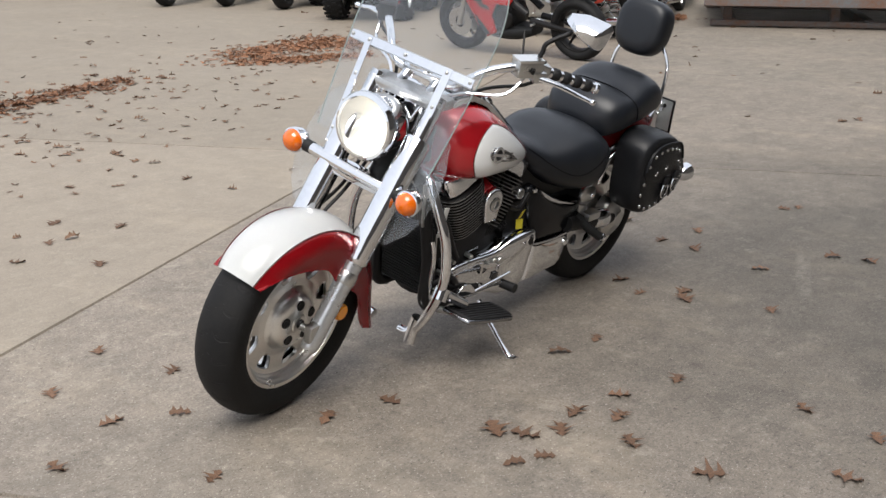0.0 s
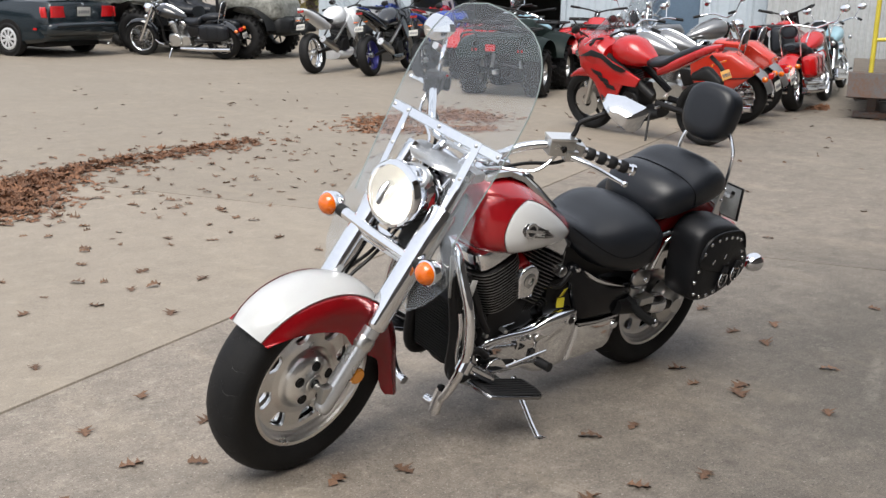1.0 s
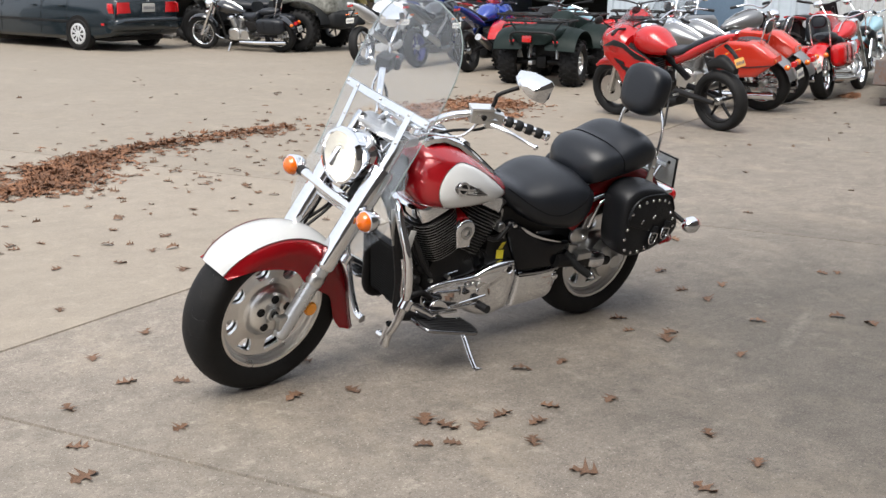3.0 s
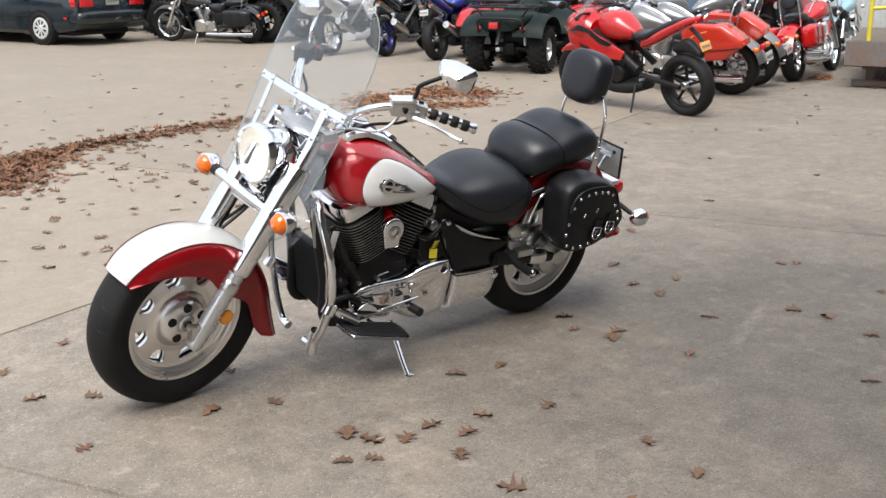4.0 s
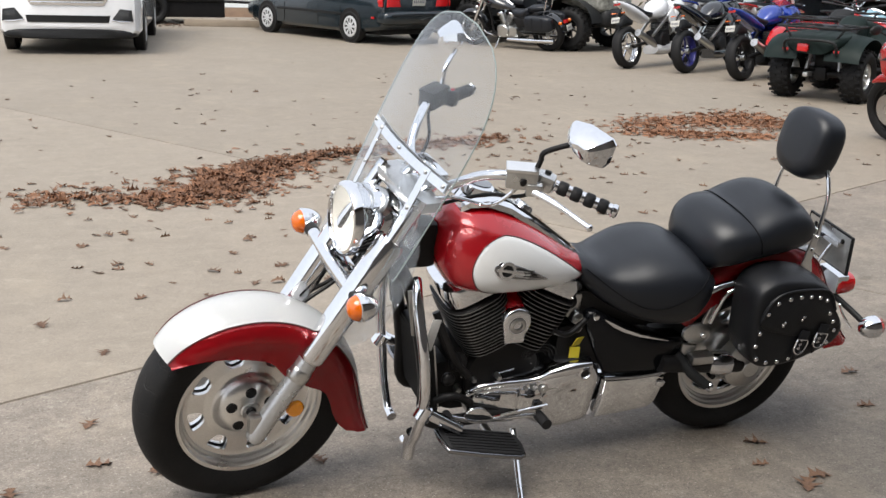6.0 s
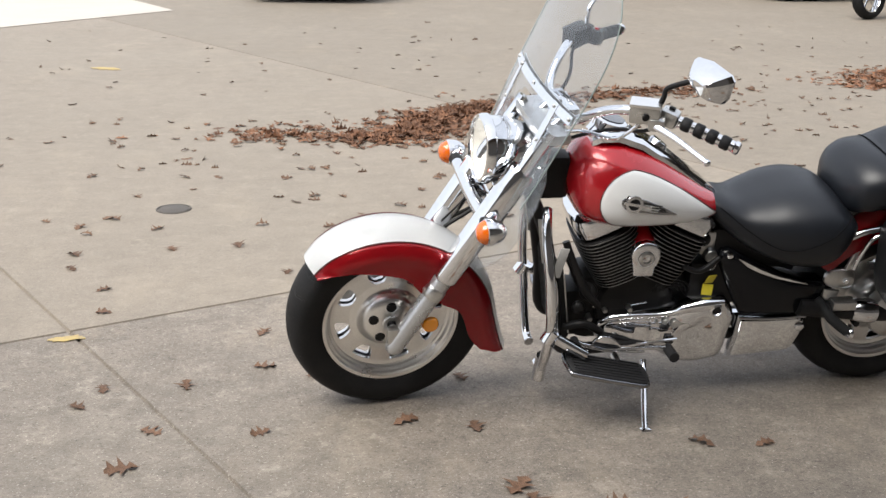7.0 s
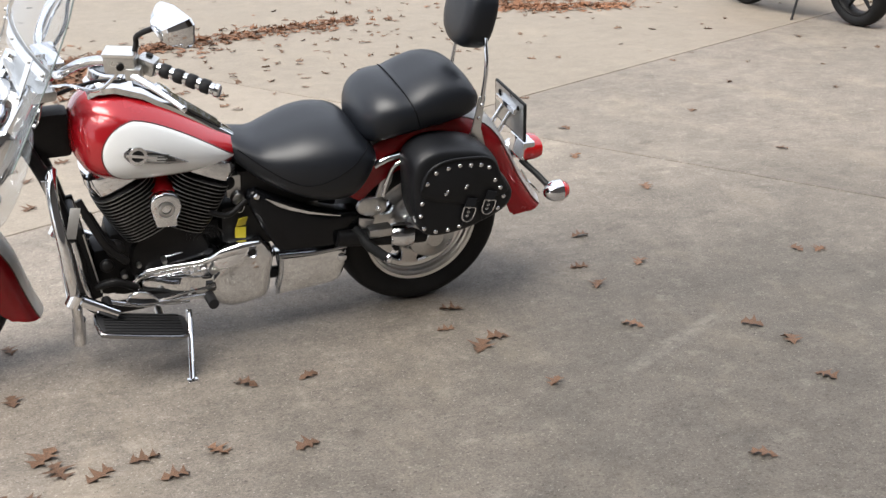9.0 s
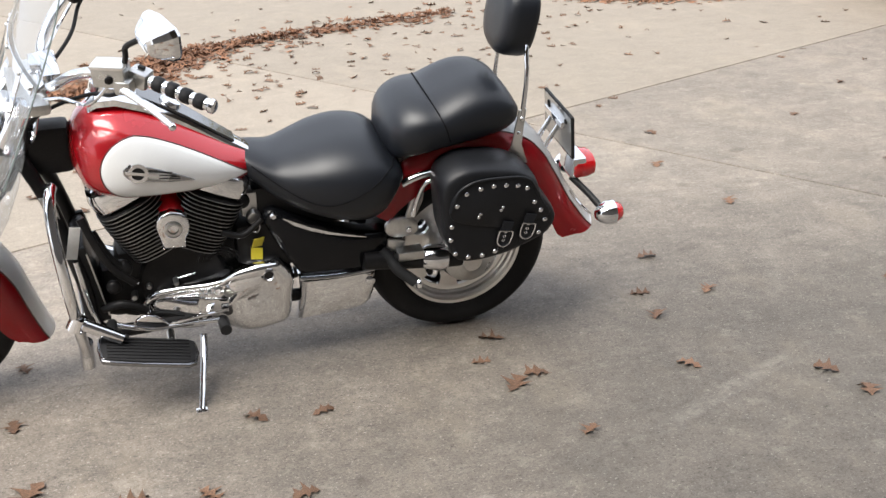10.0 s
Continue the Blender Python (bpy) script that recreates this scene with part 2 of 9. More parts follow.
def ball(r, centre=(0, 0, 0), stretch=(1, 1, 1), seg=20, m=None):
    bm = bmesh.new()
    bmesh.ops.create_uvsphere(bm, u_segments=seg, v_segments=max(8, seg // 2), radius=r)
    bm.transform(Matrix.Translation(centre) @ Matrix.Diagonal((*stretch, 1)))
    if m is not None:
        bm.transform(m)
    return bm


def join(*bms):
    """One bmesh out of several."""
    out = bmesh.new()
    for b in bms:
        me = bpy.data.meshes.new("tmp")
        b.to_mesh(me)
        b.free()
        out.from_mesh(me)
        bpy.data.meshes.remove(me)
    return out


def squircle(n, w, h, power=2.5):
    out = []
    for a in np.linspace(0, 2 * math.pi, n, endpoint=False):
        c, s = math.cos(a), math.sin(a)
        out.append((w * math.copysign(abs(c) ** (2 / power), c), h * math.copysign(abs(s) ** (2 / power), s)))
    return out


def lerp_table(x, table):
    """Smooth values from rows of (x, a, b, ...)."""
    xs = [r[0] for r in table]
    x = min(max(x, xs[0]), xs[-1])
    i = max(0, min(len(xs) - 2, sum(1 for v in xs[1:-1] if v <= x)))
    t = (x - xs[i]) / (xs[i + 1] - xs[i])
    out = []
    for k in range(1, len(table[0])):
        p1, p2 = table[i][k], table[i + 1][k]
        h = xs[i + 1] - xs[i]
        d1 = (p2 - table[i - 1][k]) / (xs[i + 1] - xs[i - 1]) * h if i > 0 else p2 - p1
        d2 = (table[i + 2][k] - p1) / (xs[i + 2] - xs[i]) * h if i + 2 < len(xs) else p2 - p1
        out.append((2 * t ** 3 - 3 * t ** 2 + 1) * p1 + (t ** 3 - 2 * t ** 2 + t) * d1 + (-2 * t ** 3 + 3 * t ** 2) * p2 + (t ** 3 - t ** 2) * d2)
    return out


def rise(x, y):
    """The yard is level."""
    return 0.0


# ---- the cruiser in the middle of the yard ----
# Its own axes: x to the tail, y to its right side, z up; it leans on its side stand and its bars are turned to the left.
bike = thing("motorcycle", pose(0.021, 0.043, 0, 12, 0, 0) @ Matrix.Diagonal((0.98, 1, 1, 1)), "dark red and white cruiser with clear windshield on its side stand", "motorcycle")
RAKE = radians(32)
AX = V(math.sin(RAKE), 0, math.cos(RAKE))
STEER = Matrix.Translation((-0.082, 0.012, 0)) @ Matrix.Rotation(radians(7.6), 4, AX) @ Matrix.Translation((0.082, 0, 0.25)) @ Matrix.Rotation(radians(-0.5), 4, "X") @ Matrix.Translation((0, 0, -0.25))
# headlamp, light bar and screen sit slightly back on the fork; the bar is a little bent
LAMPS = Matrix.Translation((0.018, 0.030, -0.015)) @ STEER
BAR = LAMPS @ Matrix.Translation((0.303, 0, 0.748)) @ Matrix.Rotation(radians(2.8), 4, "X") @ Matrix.Translation((-0.300, 0, -0.742))
UNSTEER = STEER.inverted()
FA, RA = V(0.066, 0, 0.3265), V(1.747, 0, 0.3160)


def tyre_profile(radius, rim, width):
    """Half round crown with sidewalls that swell and run in to the bead."""
    pts = []
    w = width / 2
    for a in np.linspace(-math.pi / 2, math.pi / 2, 15):
        pts.append((radius - w * 0.62 + w * 0.62 * math.cos(a), w * math.sin(a)))
    sec = radius - w * 0.62
    return [(rim, -w * 0.72), (rim + 0.008, -w * 0.82), (sec - (sec - rim) * 0.45, -w * 0.985)] + pts + [(sec - (sec - rim) * 0.45, w * 0.985), (rim + 0.008, w * 0.82), (rim, w * 0.72), (rim - 0.012, 0)]


def tread_cuts(radius, width, count, centre):
    """Swept grooves in the crown, as shallow dark channels."""
    bms = []
    for k in range(count):
        a0 = 2 * math.pi * k / count
        for side in (-1, 1):
            rows = []
            for s in np.linspace(0.06, 0.93, 7):
                a = a0 + side * 0.02 + 0.20 * s + 0.05 * math.sin(s * 7)
                y = side * width / 2 * math.sin(s * math.pi / 2)
                r = radius - width / 2 * 0.62 * (1 - math.cos(s * math.pi / 2)) + 0.0004
                hw = 0.0045 * (1.15 - s * 0.5)
                rows.append([V(math.cos(a + o * hw / radius) * rr, y, math.sin(a + o * hw / radius) * rr) + Vector(centre) for o, rr in ((-1, r), (0, r - 0.004), (1, r))])
            bms.append(loft(rows, caps=False, closed=False))
    return join(*bms)


def disc_wheel(parent, centre, radius, width, rim_r, m, rear=False):
    c = Vector(centre)
    tyre = part("tyre", spin(tyre_profile(radius, rim_r, width), 72, "Y", c), TYRE, parent, "black road tyre with swept grooves", m)
    part("tread_groove", tread_cuts(radius, width, 26, c), BLACK, tyre, "dark tread grooves", m)
    hw = width * 0.36
    # rim barrel with stepped polished lip
    prof = []
    for s in (-1, 1):
        side = [(rim_r + 0.010, s * hw), (rim_r + 0.004, s * (hw + 0.006)), (rim_r - 0.006, s * (hw + 0.004)), (rim_r - 0.009, s * (hw - 0.006)), (rim_r - 0.015, s * (hw - 0.010)),
                (rim_r - 0.018, s * (hw - 0.022)), (rim_r - 0.024, s * (hw - 0.026)), (rim_r - 0.028, s * (hw - 0.036))]
        prof = side[::-1] + prof if s > 0 else side
    rim = part("rim", spin(prof, 72, "Y", c), BRUSHED, parent, "brushed aluminium rim with stepped lip", m, 25)
    # dished disc with eight D-shaped openings near its rim
    edge = rim_r - 0.024
    ts = [0.0, 0.06, 0.16, 0.32, 0.5, 0.7, 0.86, 0.95, 1.0]
    reach = [0.070, 0.105, 0.140, 0.168, 0.184, 0.194, 0.194, 0.184, 0.160]
    radii = [(0.095, 0.070, 0.004), (edge - 0.068, reach[0], -0.001)] + [(edge - 0.062 + 0.046 * t, h, -0.002 + 0.002 * t) for t, h in zip(ts, reach)] + [(edge - 0.009, reach[-1], 0.001), (edge, reach[-1], 0.004)]
    for s in (-1, 1):
        face = hw - 0.034
        bm = bmesh.new()
        grid = []
        for r, h, lift in radii:
            row = []
            for p in range(8):
                mid = 2 * math.pi * (p + 0.3) / 8
                for j in range(24):
                    a = mid - h + 2 * h * j / 12 if j < 12 else mid + h + (2 * math.pi / 8 - 2 * h) * (j - 12) / 12
                    row.append(bm.verts.new(c + V(r * math.cos(a), s * (face + lift), r * math.sin(a))))
            grid.append(row)
        for i in range(len(radii) - 1):
            for k in range(192):
                if 2 <= i < 10 and k % 24 < 12:
                    continue
                bm.faces.new((grid[i][k], grid[i][(k + 1) % 192], grid[i + 1][(k + 1) % 192], grid[i + 1][k]))
        geom = bmesh.ops.extrude_face_region(bm, geom=list(bm.faces))
        bmesh.ops.translate(bm, verts=[v for v in geom["geom"] if isinstance(v, bmesh.types.BMVert)], vec=(0, -s * 0.012, 0))
        part("wheel_disc", bm, BRUSHED, rim, "dished aluminium disc with eight openings", m, 30)
        hub = [(0.0, s * (face + 0.046)), (0.026, s * (face + 0.046)), (0.030, s * (face + 0.042)), (0.056, s * (face + 0.040)), (0.074, s * (face + 0.035)), (0.086, s * (face + 0.027)), (0.094, s * (face + 0.016)), (0.099, s * (face + 0.006)), (0.108, s * (face + 0.001))]
        part("hub", spin(hub, 64, "Y", c), BRUSHED, rim, "broad domed aluminium hub", m, 40)
        # five black discs on the dome paint the dark inside its holes
        for k in range(5):
            a = 2 * math.pi * (k + 0.25) / 5
            p = c + V(0.059 * math.cos(a), s * (face + 0.0415), 0.059 * math.sin(a))
            part("hub_hole", spin([(0.0, -s * 0.001), (0.0135, -s * 0.0005), (0.0150, s * 0.001), (0.0165, -s * 0.001), (0.0168, -s * 0.005)], 18, "Y", p), BLACK, rim, m=m)
        part("axle_cap", spin([(0.0, s * (face + 0.055)), (0.012, s * (face + 0.055)), (0.015, s * (face + 0.050)), (0.015, s * (face + 0.038))], 24, "Y", c), BLACK, rim, m=m)


front_wheel = new("front_wheel")
front_wheel.parent = bike
disc_wheel(front_wheel, FA, 0.3250, 0.150, 0.215, STEER)
rear_wheel = new("rear_wheel")
rear_wheel.parent = bike
disc_wheel(rear_wheel, V(1.736, 0.012, 0.3065), 0.3055, 0.166, 0.203, Matrix(), True)


def fender(centre, table, top_name, side_name, m, parent, deg0, deg1, steps=40):
    """A skirted mudguard: rows of (degrees, crown radius, edge radius, half width). The crown is white, the skirts red."""
    c = Vector(centre)

    def at(deg, which):
        rc, re, hw = lerp_table(deg, table)
        a = radians(deg)
        crown = [(0.0, rc), (0.20, rc - 0.002), (0.40, rc - 0.008), (0.56, rc - 0.0155), (0.66, rc - 0.0215), (0.74, rc - 0.0275)]
        skirt = [(0.743, 0.0277), (0.83, 0.036), (0.92, 0.049), (0.98, 0.066), (0.998, 0.080), (0.978, 0.090), (0.982, 0.110), (0.995, 0.145), (1.0, 0.5)]
        skirt = [(y, min(rc - 0.0277, max(re, rc - d))) for y, d in skirt]
        rows = crown if which == "crown" else skirt
        return a, hw, rows

    degs = np.linspace(deg0, deg1, steps)
    rings = []
    for d in degs:
        a, hw, rows = at(d, "crown")
        full = [(-y, r) for y, r in rows[::-1]] + rows[1:]
        rings.append([c + V(r * math.cos(a), y * hw, r * math.sin(a)) for y, r in full])
    bm = loft(rings, caps=False, closed=False)
    bmesh.ops.solidify(bm, geom=list(bm.faces), thickness=0.003)
    top = part(top_name, bm, WHITE, parent, "pearl white crown panel", m, 50)
    for s in (-1, 1):
        rings = []
        for d in degs:
            a, hw, rows = at(d, "skirt")
            rings.append([c + V(r * math.cos(a), s * y * hw, r * math.sin(a)) for y, r in rows])
        bm = loft(rings, caps=False, closed=False)
        bmesh.ops.solidify(bm, geom=list(bm.faces), thickness=0.003)
        part(side_name, bm, RED, parent, "dark red metallic skirt", m, 50)
        line = []
        for d in degs:
            a, hw, rows = at(d, "crown")
            y, r = rows[-1]
            line.append(c + V((r + 0.001) * math.cos(a), s * (y * hw + 0.001), (r + 0.001) * math.sin(a)))
        part("pinstripe", tube(line, 0.0022, 6, 1), STRIPE, parent, m=m)
    return top


ff = new("front_fender")
ff.parent = bike
fender(FA + V(0, 0, -0.0045), [(-21, 0.432, 0.318, 0.106), (-16, 0.404, 0.274, 0.107), (-8, 0.376, 0.244, 0.108), (2, 0.357, 0.229, 0.109), (15, 0.349, 0.215, 0.110), (30, 0.343, 0.180, 0.112), (50, 0.339, 0.162, 0.113), (65, 0.340, 0.170, 0.113), (80, 0.343, 0.200, 0.112), (95, 0.348, 0.218, 0.111), (108, 0.353, 0.240, 0.108), (120, 0.357, 0.268, 0.104), (130, 0.358, 0.296, 0.098), (139, 0.353, 0.322, 0.089)],
       "crown_panel", "skirt_panel", STEER, ff, 138, -20, 48)
rf = new("rear_fender")
rf.parent = bike
fender(RA, [(3, 0.470, 0.330, 0.125), (7, 0.442, 0.300, 0.125), (14, 0.416, 0.288, 0.125), (27, 0.394, 0.275, 0.125), (43, 0.404, 0.280, 0.125), (56, 0.430, 0.285, 0.125), (67, 0.448, 0.290, 0.125), (90, 0.452, 0.295, 0.122), (120, 0.440, 0.300, 0.118), (150, 0.420, 0.310, 0.110)],
       "crown_panel", "skirt_panel", Matrix(), rf, 5, 148, 44)
part("chrome_strip", tube([V(2.150, -0.127, 0.420), V(2.10, -0.128, 0.47), V(2.067, -0.128, 0.52)], 0.004, 6), CHROME, rf)

# fork
FD = AX
fork = new("front_fork")
fork.parent = bike
for s in (-1, 1):
    y = s * 0.118
    foot = V(0.060, y, 0.274)

    def up(d, dx=0.0):
        return foot + FD * d + V(dx, 0, 0)

    part("fork_lower", tube([up(-0.012), up(0.0), up(0.03), up(0.20), up(0.30)], [0.020, 0.027, 0.029, 0.030, 0.031], 20, 3), SILVER, fork, "silver lower fork leg", STEER)
    part("fork_collar", tube([up(0.215), up(0.225), up(0.245), up(0.255)], [0.031, 0.034, 0.034, 0.031], 20, 2), ALU, fork, m=STEER)
    # chrome cover over the upper leg
    rings = []
    for d, w, dep in ((0.285, 0.031, 0.031), (0.292, 0.036, 0.037), (0.30, 0.037, 0.038), (0.45, 0.038, 0.039), (0.60, 0.039, 0.040), (0.69, 0.039, 0.040), (0.70, 0.034, 0.036)):
        p = up(d)
        fwd = V(-math.cos(RAKE), 0, math.sin(RAKE))
        rings.append([p + fwd * (dep * b) + V(0, w * a, 0) for a, b in [(math.copysign(abs(math.cos(q)) ** 0.8, math.cos(q)), math.copysign(abs(math.sin(q)) ** 0.8, math.sin(q))) for q in np.linspace(0, 2 * math.pi, 28, endpoint=False)]])
    part("fork_cover", loft(rings), CHROME, fork, "tubular chrome fork cover", STEER, 40)
    part("stanchion", tube([up(0.68), up(0.84)], 0.023, 16, 1), CHROME, fork, m=STEER)
    part("axle_clamp", box((0.050, 0.030, 0.060), (0.064, y, 0.324), 0.010), ALU, fork, m=STEER)
    part("caliper_lug", box((0.034, 0.024, 0.045), (0.165, y * 0.95, 0.470), 0.008), ALU, fork, m=STEER)
    part("fender_bolt", spin([(0, -0.004), (0.008, -0.004), (0.009, 0.0), (0.009, 0.01)], 12, "Y", (0.178, y + s * 0.004, 0.455)), CHROME, fork, m=STEER)
    rfl = part("reflector", spin([(0, s * 0.010), (0.022, s * 0.009), (0.026, s * 0.005), (0.027, -s * 0.002), (0, -s * 0.002)], 28, "Y", V(0.175, y + s * 0.012, 0.360)), AMBER2, fork, "round amber reflector", STEER)
part("axle", tube([V(0.066, -0.125, 0.323), V(0.066, 0.125, 0.323)], 0.012, 16, 1), ALU, fork, m=STEER)
part("lower_yoke", box((0.075, 0.29, 0.035), (0.345, 0, 0.715), 0.012), CHROME, fork, "chrome lower yoke", STEER)
part("upper_yoke", box((0.095, 0.28, 0.035), (0.520, 0, 0.965), 0.014), ALU, fork, "cast alloy upper yoke", STEER)
part("brake_disc", spin([(0.07, 0.062), (0.138, 0.062), (0.138, 0.067), (0.07, 0.067), (0.07, 0.062)], 48, "Y", FA), ALU, fork, m=STEER)
part("brake_caliper", box((0.10, 0.05, 0.07), (0.165, 0.085, 0.405), 0.014), BLACK, fork, m=STEER)
for y, off in ((0.05, 0.0), (0.075, 0.02), (-0.06, 0.01)):
    part("brake_hose", tube([V(0.52, y * 0.6, 0.98), V(0.485, y, 0.82), V(0.44, y, 0.74), V(0.35 + off, y * 1.1, 0.65), V(0.25, y * 1.2, 0.58), V(0.20, y * 1.3, 0.50)], 0.006, 8, 6), BLACK, fork, m=STEER)

# turn signals on the light bar
part("light_bar", tube([V(0.300, -0.20, 0.742), V(0.296, -0.10, 0.742), V(0.294, 0.0, 0.742), V(0.296, 0.10, 0.742), V(0.300, 0.20, 0.742)], 0.019, 18, 3), CHROME, bike, "chrome light bar across the fork", BAR)
for s in (-1, 1):
    part("bar_clamp", tube([V(0.299, s * 0.158, 0.742), V(0.299, s * 0.186, 0.742)], 0.0205, 18, 1), PLASTIC, bike, "black rubber clamp", BAR)
    sig = part("turn_signal", spin([(0.0, 0.048), (0.012, 0.046), (0.026, 0.034), (0.036, 0.016), (0.039, 0.0), (0.039, -0.012), (0.036, -0.016)], 32, "X", (0.300, s * 0.225, 0.742)), CHROME, bike, "chrome bullet turn signal", BAR)
    part("signal_lens", spin([(0.0, -0.046), (0.016, -0.044), (0.028, -0.036), (0.0355, -0.022), (0.0365, -0.012)], 32, "X", (0.300, s * 0.225, 0.742)), AMBER, sig, "round amber lens", BAR)
    part("lens_ring", spin([(0.0365, -0.018), (0.0405, -0.016), (0.0405, -0.008), (0.0365, -0.006)], 32, "X", (0.300, s * 0.225, 0.742)), CHROME, sig, m=BAR)

# headlamp
HL = V(0.366, 0, 0.884)
TH = LAMPS @ Matrix.Translation(HL) @ Matrix.Rotation(radians(4), 4, "Y") @ Matrix.Scale(0.97, 4) @ Matrix.Translation(-HL)
head = part("headlamp", spin([(0.0, 0.150), (0.03, 0.146), (0.062, 0.125), (0.085, 0.090), (0.098, 0.045), (0.102, 0.0), (0.104, -0.022)], 48, "X", HL), CHROME, bike, "large round chrome headlamp with added glow", TH)
part("rim_ring", spin([(0.104, -0.022), (0.109, -0.026), (0.109, -0.040), (0.103, -0.052), (0.095, -0.054), (0.092, -0.046), (0.098, -0.030)], 48, "X", HL), CHROME, head, "chrome rim", TH)
part("reflector_bowl", spin([(0.0, 0.055), (0.03, 0.050), (0.06, 0.028), (0.085, -0.010), (0.096, -0.042)], 48, "X", HL), lamp_glow, head, "reflector bowl with added glow", TH)
part("bulb", ball(0.013, HL + V(0.022, 0, 0.0), (1.6, 1, 1)), BULB, head, "bulb with added glow", TH)
pane = part("lamp_lens", spin([(0.0, -0.066), (0.03, -0.065), (0.06, -0.061), (0.085, -0.053), (0.094, -0.047)], 48, "X", HL), LENS, head, "clear fluted glass", TH)
pane.visible_shadow = False
part("lamp_bracket", join(box((0.10, 0.06, 0.020), (0.415, 0, 0.778), 0.006), box((0.06, 0.030, 0.10), (0.455, 0, 0.83), 0.008)), CHROME, head, m=LAMPS)
part("nacelle", plate([(-0.11, 0.0), (-0.095, 0.06), (-0.055, 0.13), (0.055, 0.13), (0.095, 0.06), (0.11, 0.0), (0.06, -0.05), (-0.06, -0.05)], 0.012, 0.0, "X", 0.004, 0.004, 3), CHROME, head, "chrome backing plate", LAMPS @ Matrix.Translation((0.485, 0, 0.88)) @ Matrix.Rotation(radians(20), 4, "Y"))

# windshield
WS = LAMPS @ Matrix.Translation((0.515, 0, 1.072)) @ Matrix.Rotation(radians(23), 4, "Y")


def ws(u, v, lift=0.0):
    """A place on the bowed screen: u across, v up it."""
    return V(-0.040 * (1 - (u / 0.25) ** 2) + 0.05 * max(0.0, v - 0.1) ** 2 - lift, u, v)


ws_half = [(-0.50, 0.165), (-0.47, 0.185), (-0.38, 0.205), (-0.30, 0.218), (-0.20, 0.228), (-0.05, 0.240), (0.08, 0.247), (0.18, 0.245), (0.26, 0.228), (0.32, 0.198), (0.36, 0.158), (0.385, 0.11), (0.398, 0.05)]
rings = []
for v in np.linspace(-0.30, 0.398, 40):
    hw = lerp_table(v, ws_half)[0]
    # the foot is cut out round the headlamp
    rings.append([ws(hw * k, v) for k in np.linspace(-1, 1, 21)])
bm = loft(rings, caps=False, closed=False)
cut = [f for f in bm.faces if f.calc_center_median().z < -0.02 and (f.calc_center_median().y / 0.135) ** 2 + ((f.calc_center_median().z + 0.30) / 0.27) ** 2 < 1]
bmesh.ops.delete(bm, geom=cut, context="FACES")
bmesh.ops.solidify(bm, geom=list(bm.faces), thickness=0.004)
shield = part("windshield", bm, SCREEN, bike, "tall clear acrylic windshield, lightly scratched", WS)
shield.visible_shadow = False
edge = [ws(s * lerp_table(v, ws_half)[0], v) for s, vs in ((-1, np.linspace(-0.30, 0.398, 26)), (1, np.linspace(0.398, -0.30, 26))) for v in vs]
part("screen_edge", tube(edge, 0.0021, 6, 1), mat("dark_acrylic_edge", (0.25, 0.30, 0.29), 0.15), shield, "polished edge", WS)
part("cross_strip", loft([[ws(u, 0.013, 0.006), ws(u, -0.013, 0.006), ws(u, -0.013, 0.003), ws(u, 0.013, 0.003)] for u in np.linspace(-0.232, 0.232, 15)]), CHROME, shield, "riveted chrome cross strip", WS, 25)
part("inner_strip", loft([[ws(u, 0.016, -0.007), ws(u, -0.016, -0.007), ws(u, -0.016, -0.010), ws(u, 0.016, -0.010)] for u in np.linspace(-0.225, 0.225, 15)]), ALU, shield, "", WS, 25)
for s in (-1, 1):
    part("upright_strip", loft([[ws(s * u - 0.012, v, 0.007), ws(s * u + 0.012, v, 0.007), ws(s * u + 0.012, v, 0.004), ws(s * u - 0.012, v, 0.004)] for u, v in zip(np.linspace(0.150, 0.142, 12), np.linspace(0.015, -0.335, 12))]), CHROME, shield, "riveted chrome upright strip", WS, 25)
    for v in (0.0, -0.11, -0.20, -0.29):
        part("rivet", ball(0.006, ws(s * 0.147, v, 0.008), (0.6, 1, 1), 10), ALU, shield, m=WS)
    part("rivet", ball(0.006, ws(s * 0.222, 0.0, 0.008), (0.6, 1, 1), 10), ALU, shield, m=WS)
    # low clear wind wings beside the fork
    wing = plate([(0.0, 0.0), (0.10, 0.06), (0.135, 0.20), (0.10, 0.36), (0.03, 0.40), (0.0, 0.30)], 0.004, 0.0, "X", 0.001, 0, 2)
    bm = wing
    for v in bm.verts:
        v.co.y *= s
    wg = part("wind_wing", bm, WING, bike, "clear acrylic wind wing", LAMPS @ Matrix.Translation((0.262, s * 0.135, 0.585)) @ Matrix.Rotation(radians(28), 4, "Y") @ Matrix.Rotation(radians(-s * 14), 4, "Z"))
    wg.visible_shadow = False
part("rivet", ball(0.006, ws(0.0, 0.0, 0.008), (0.6, 1, 1), 10), ALU, shield, m=WS)

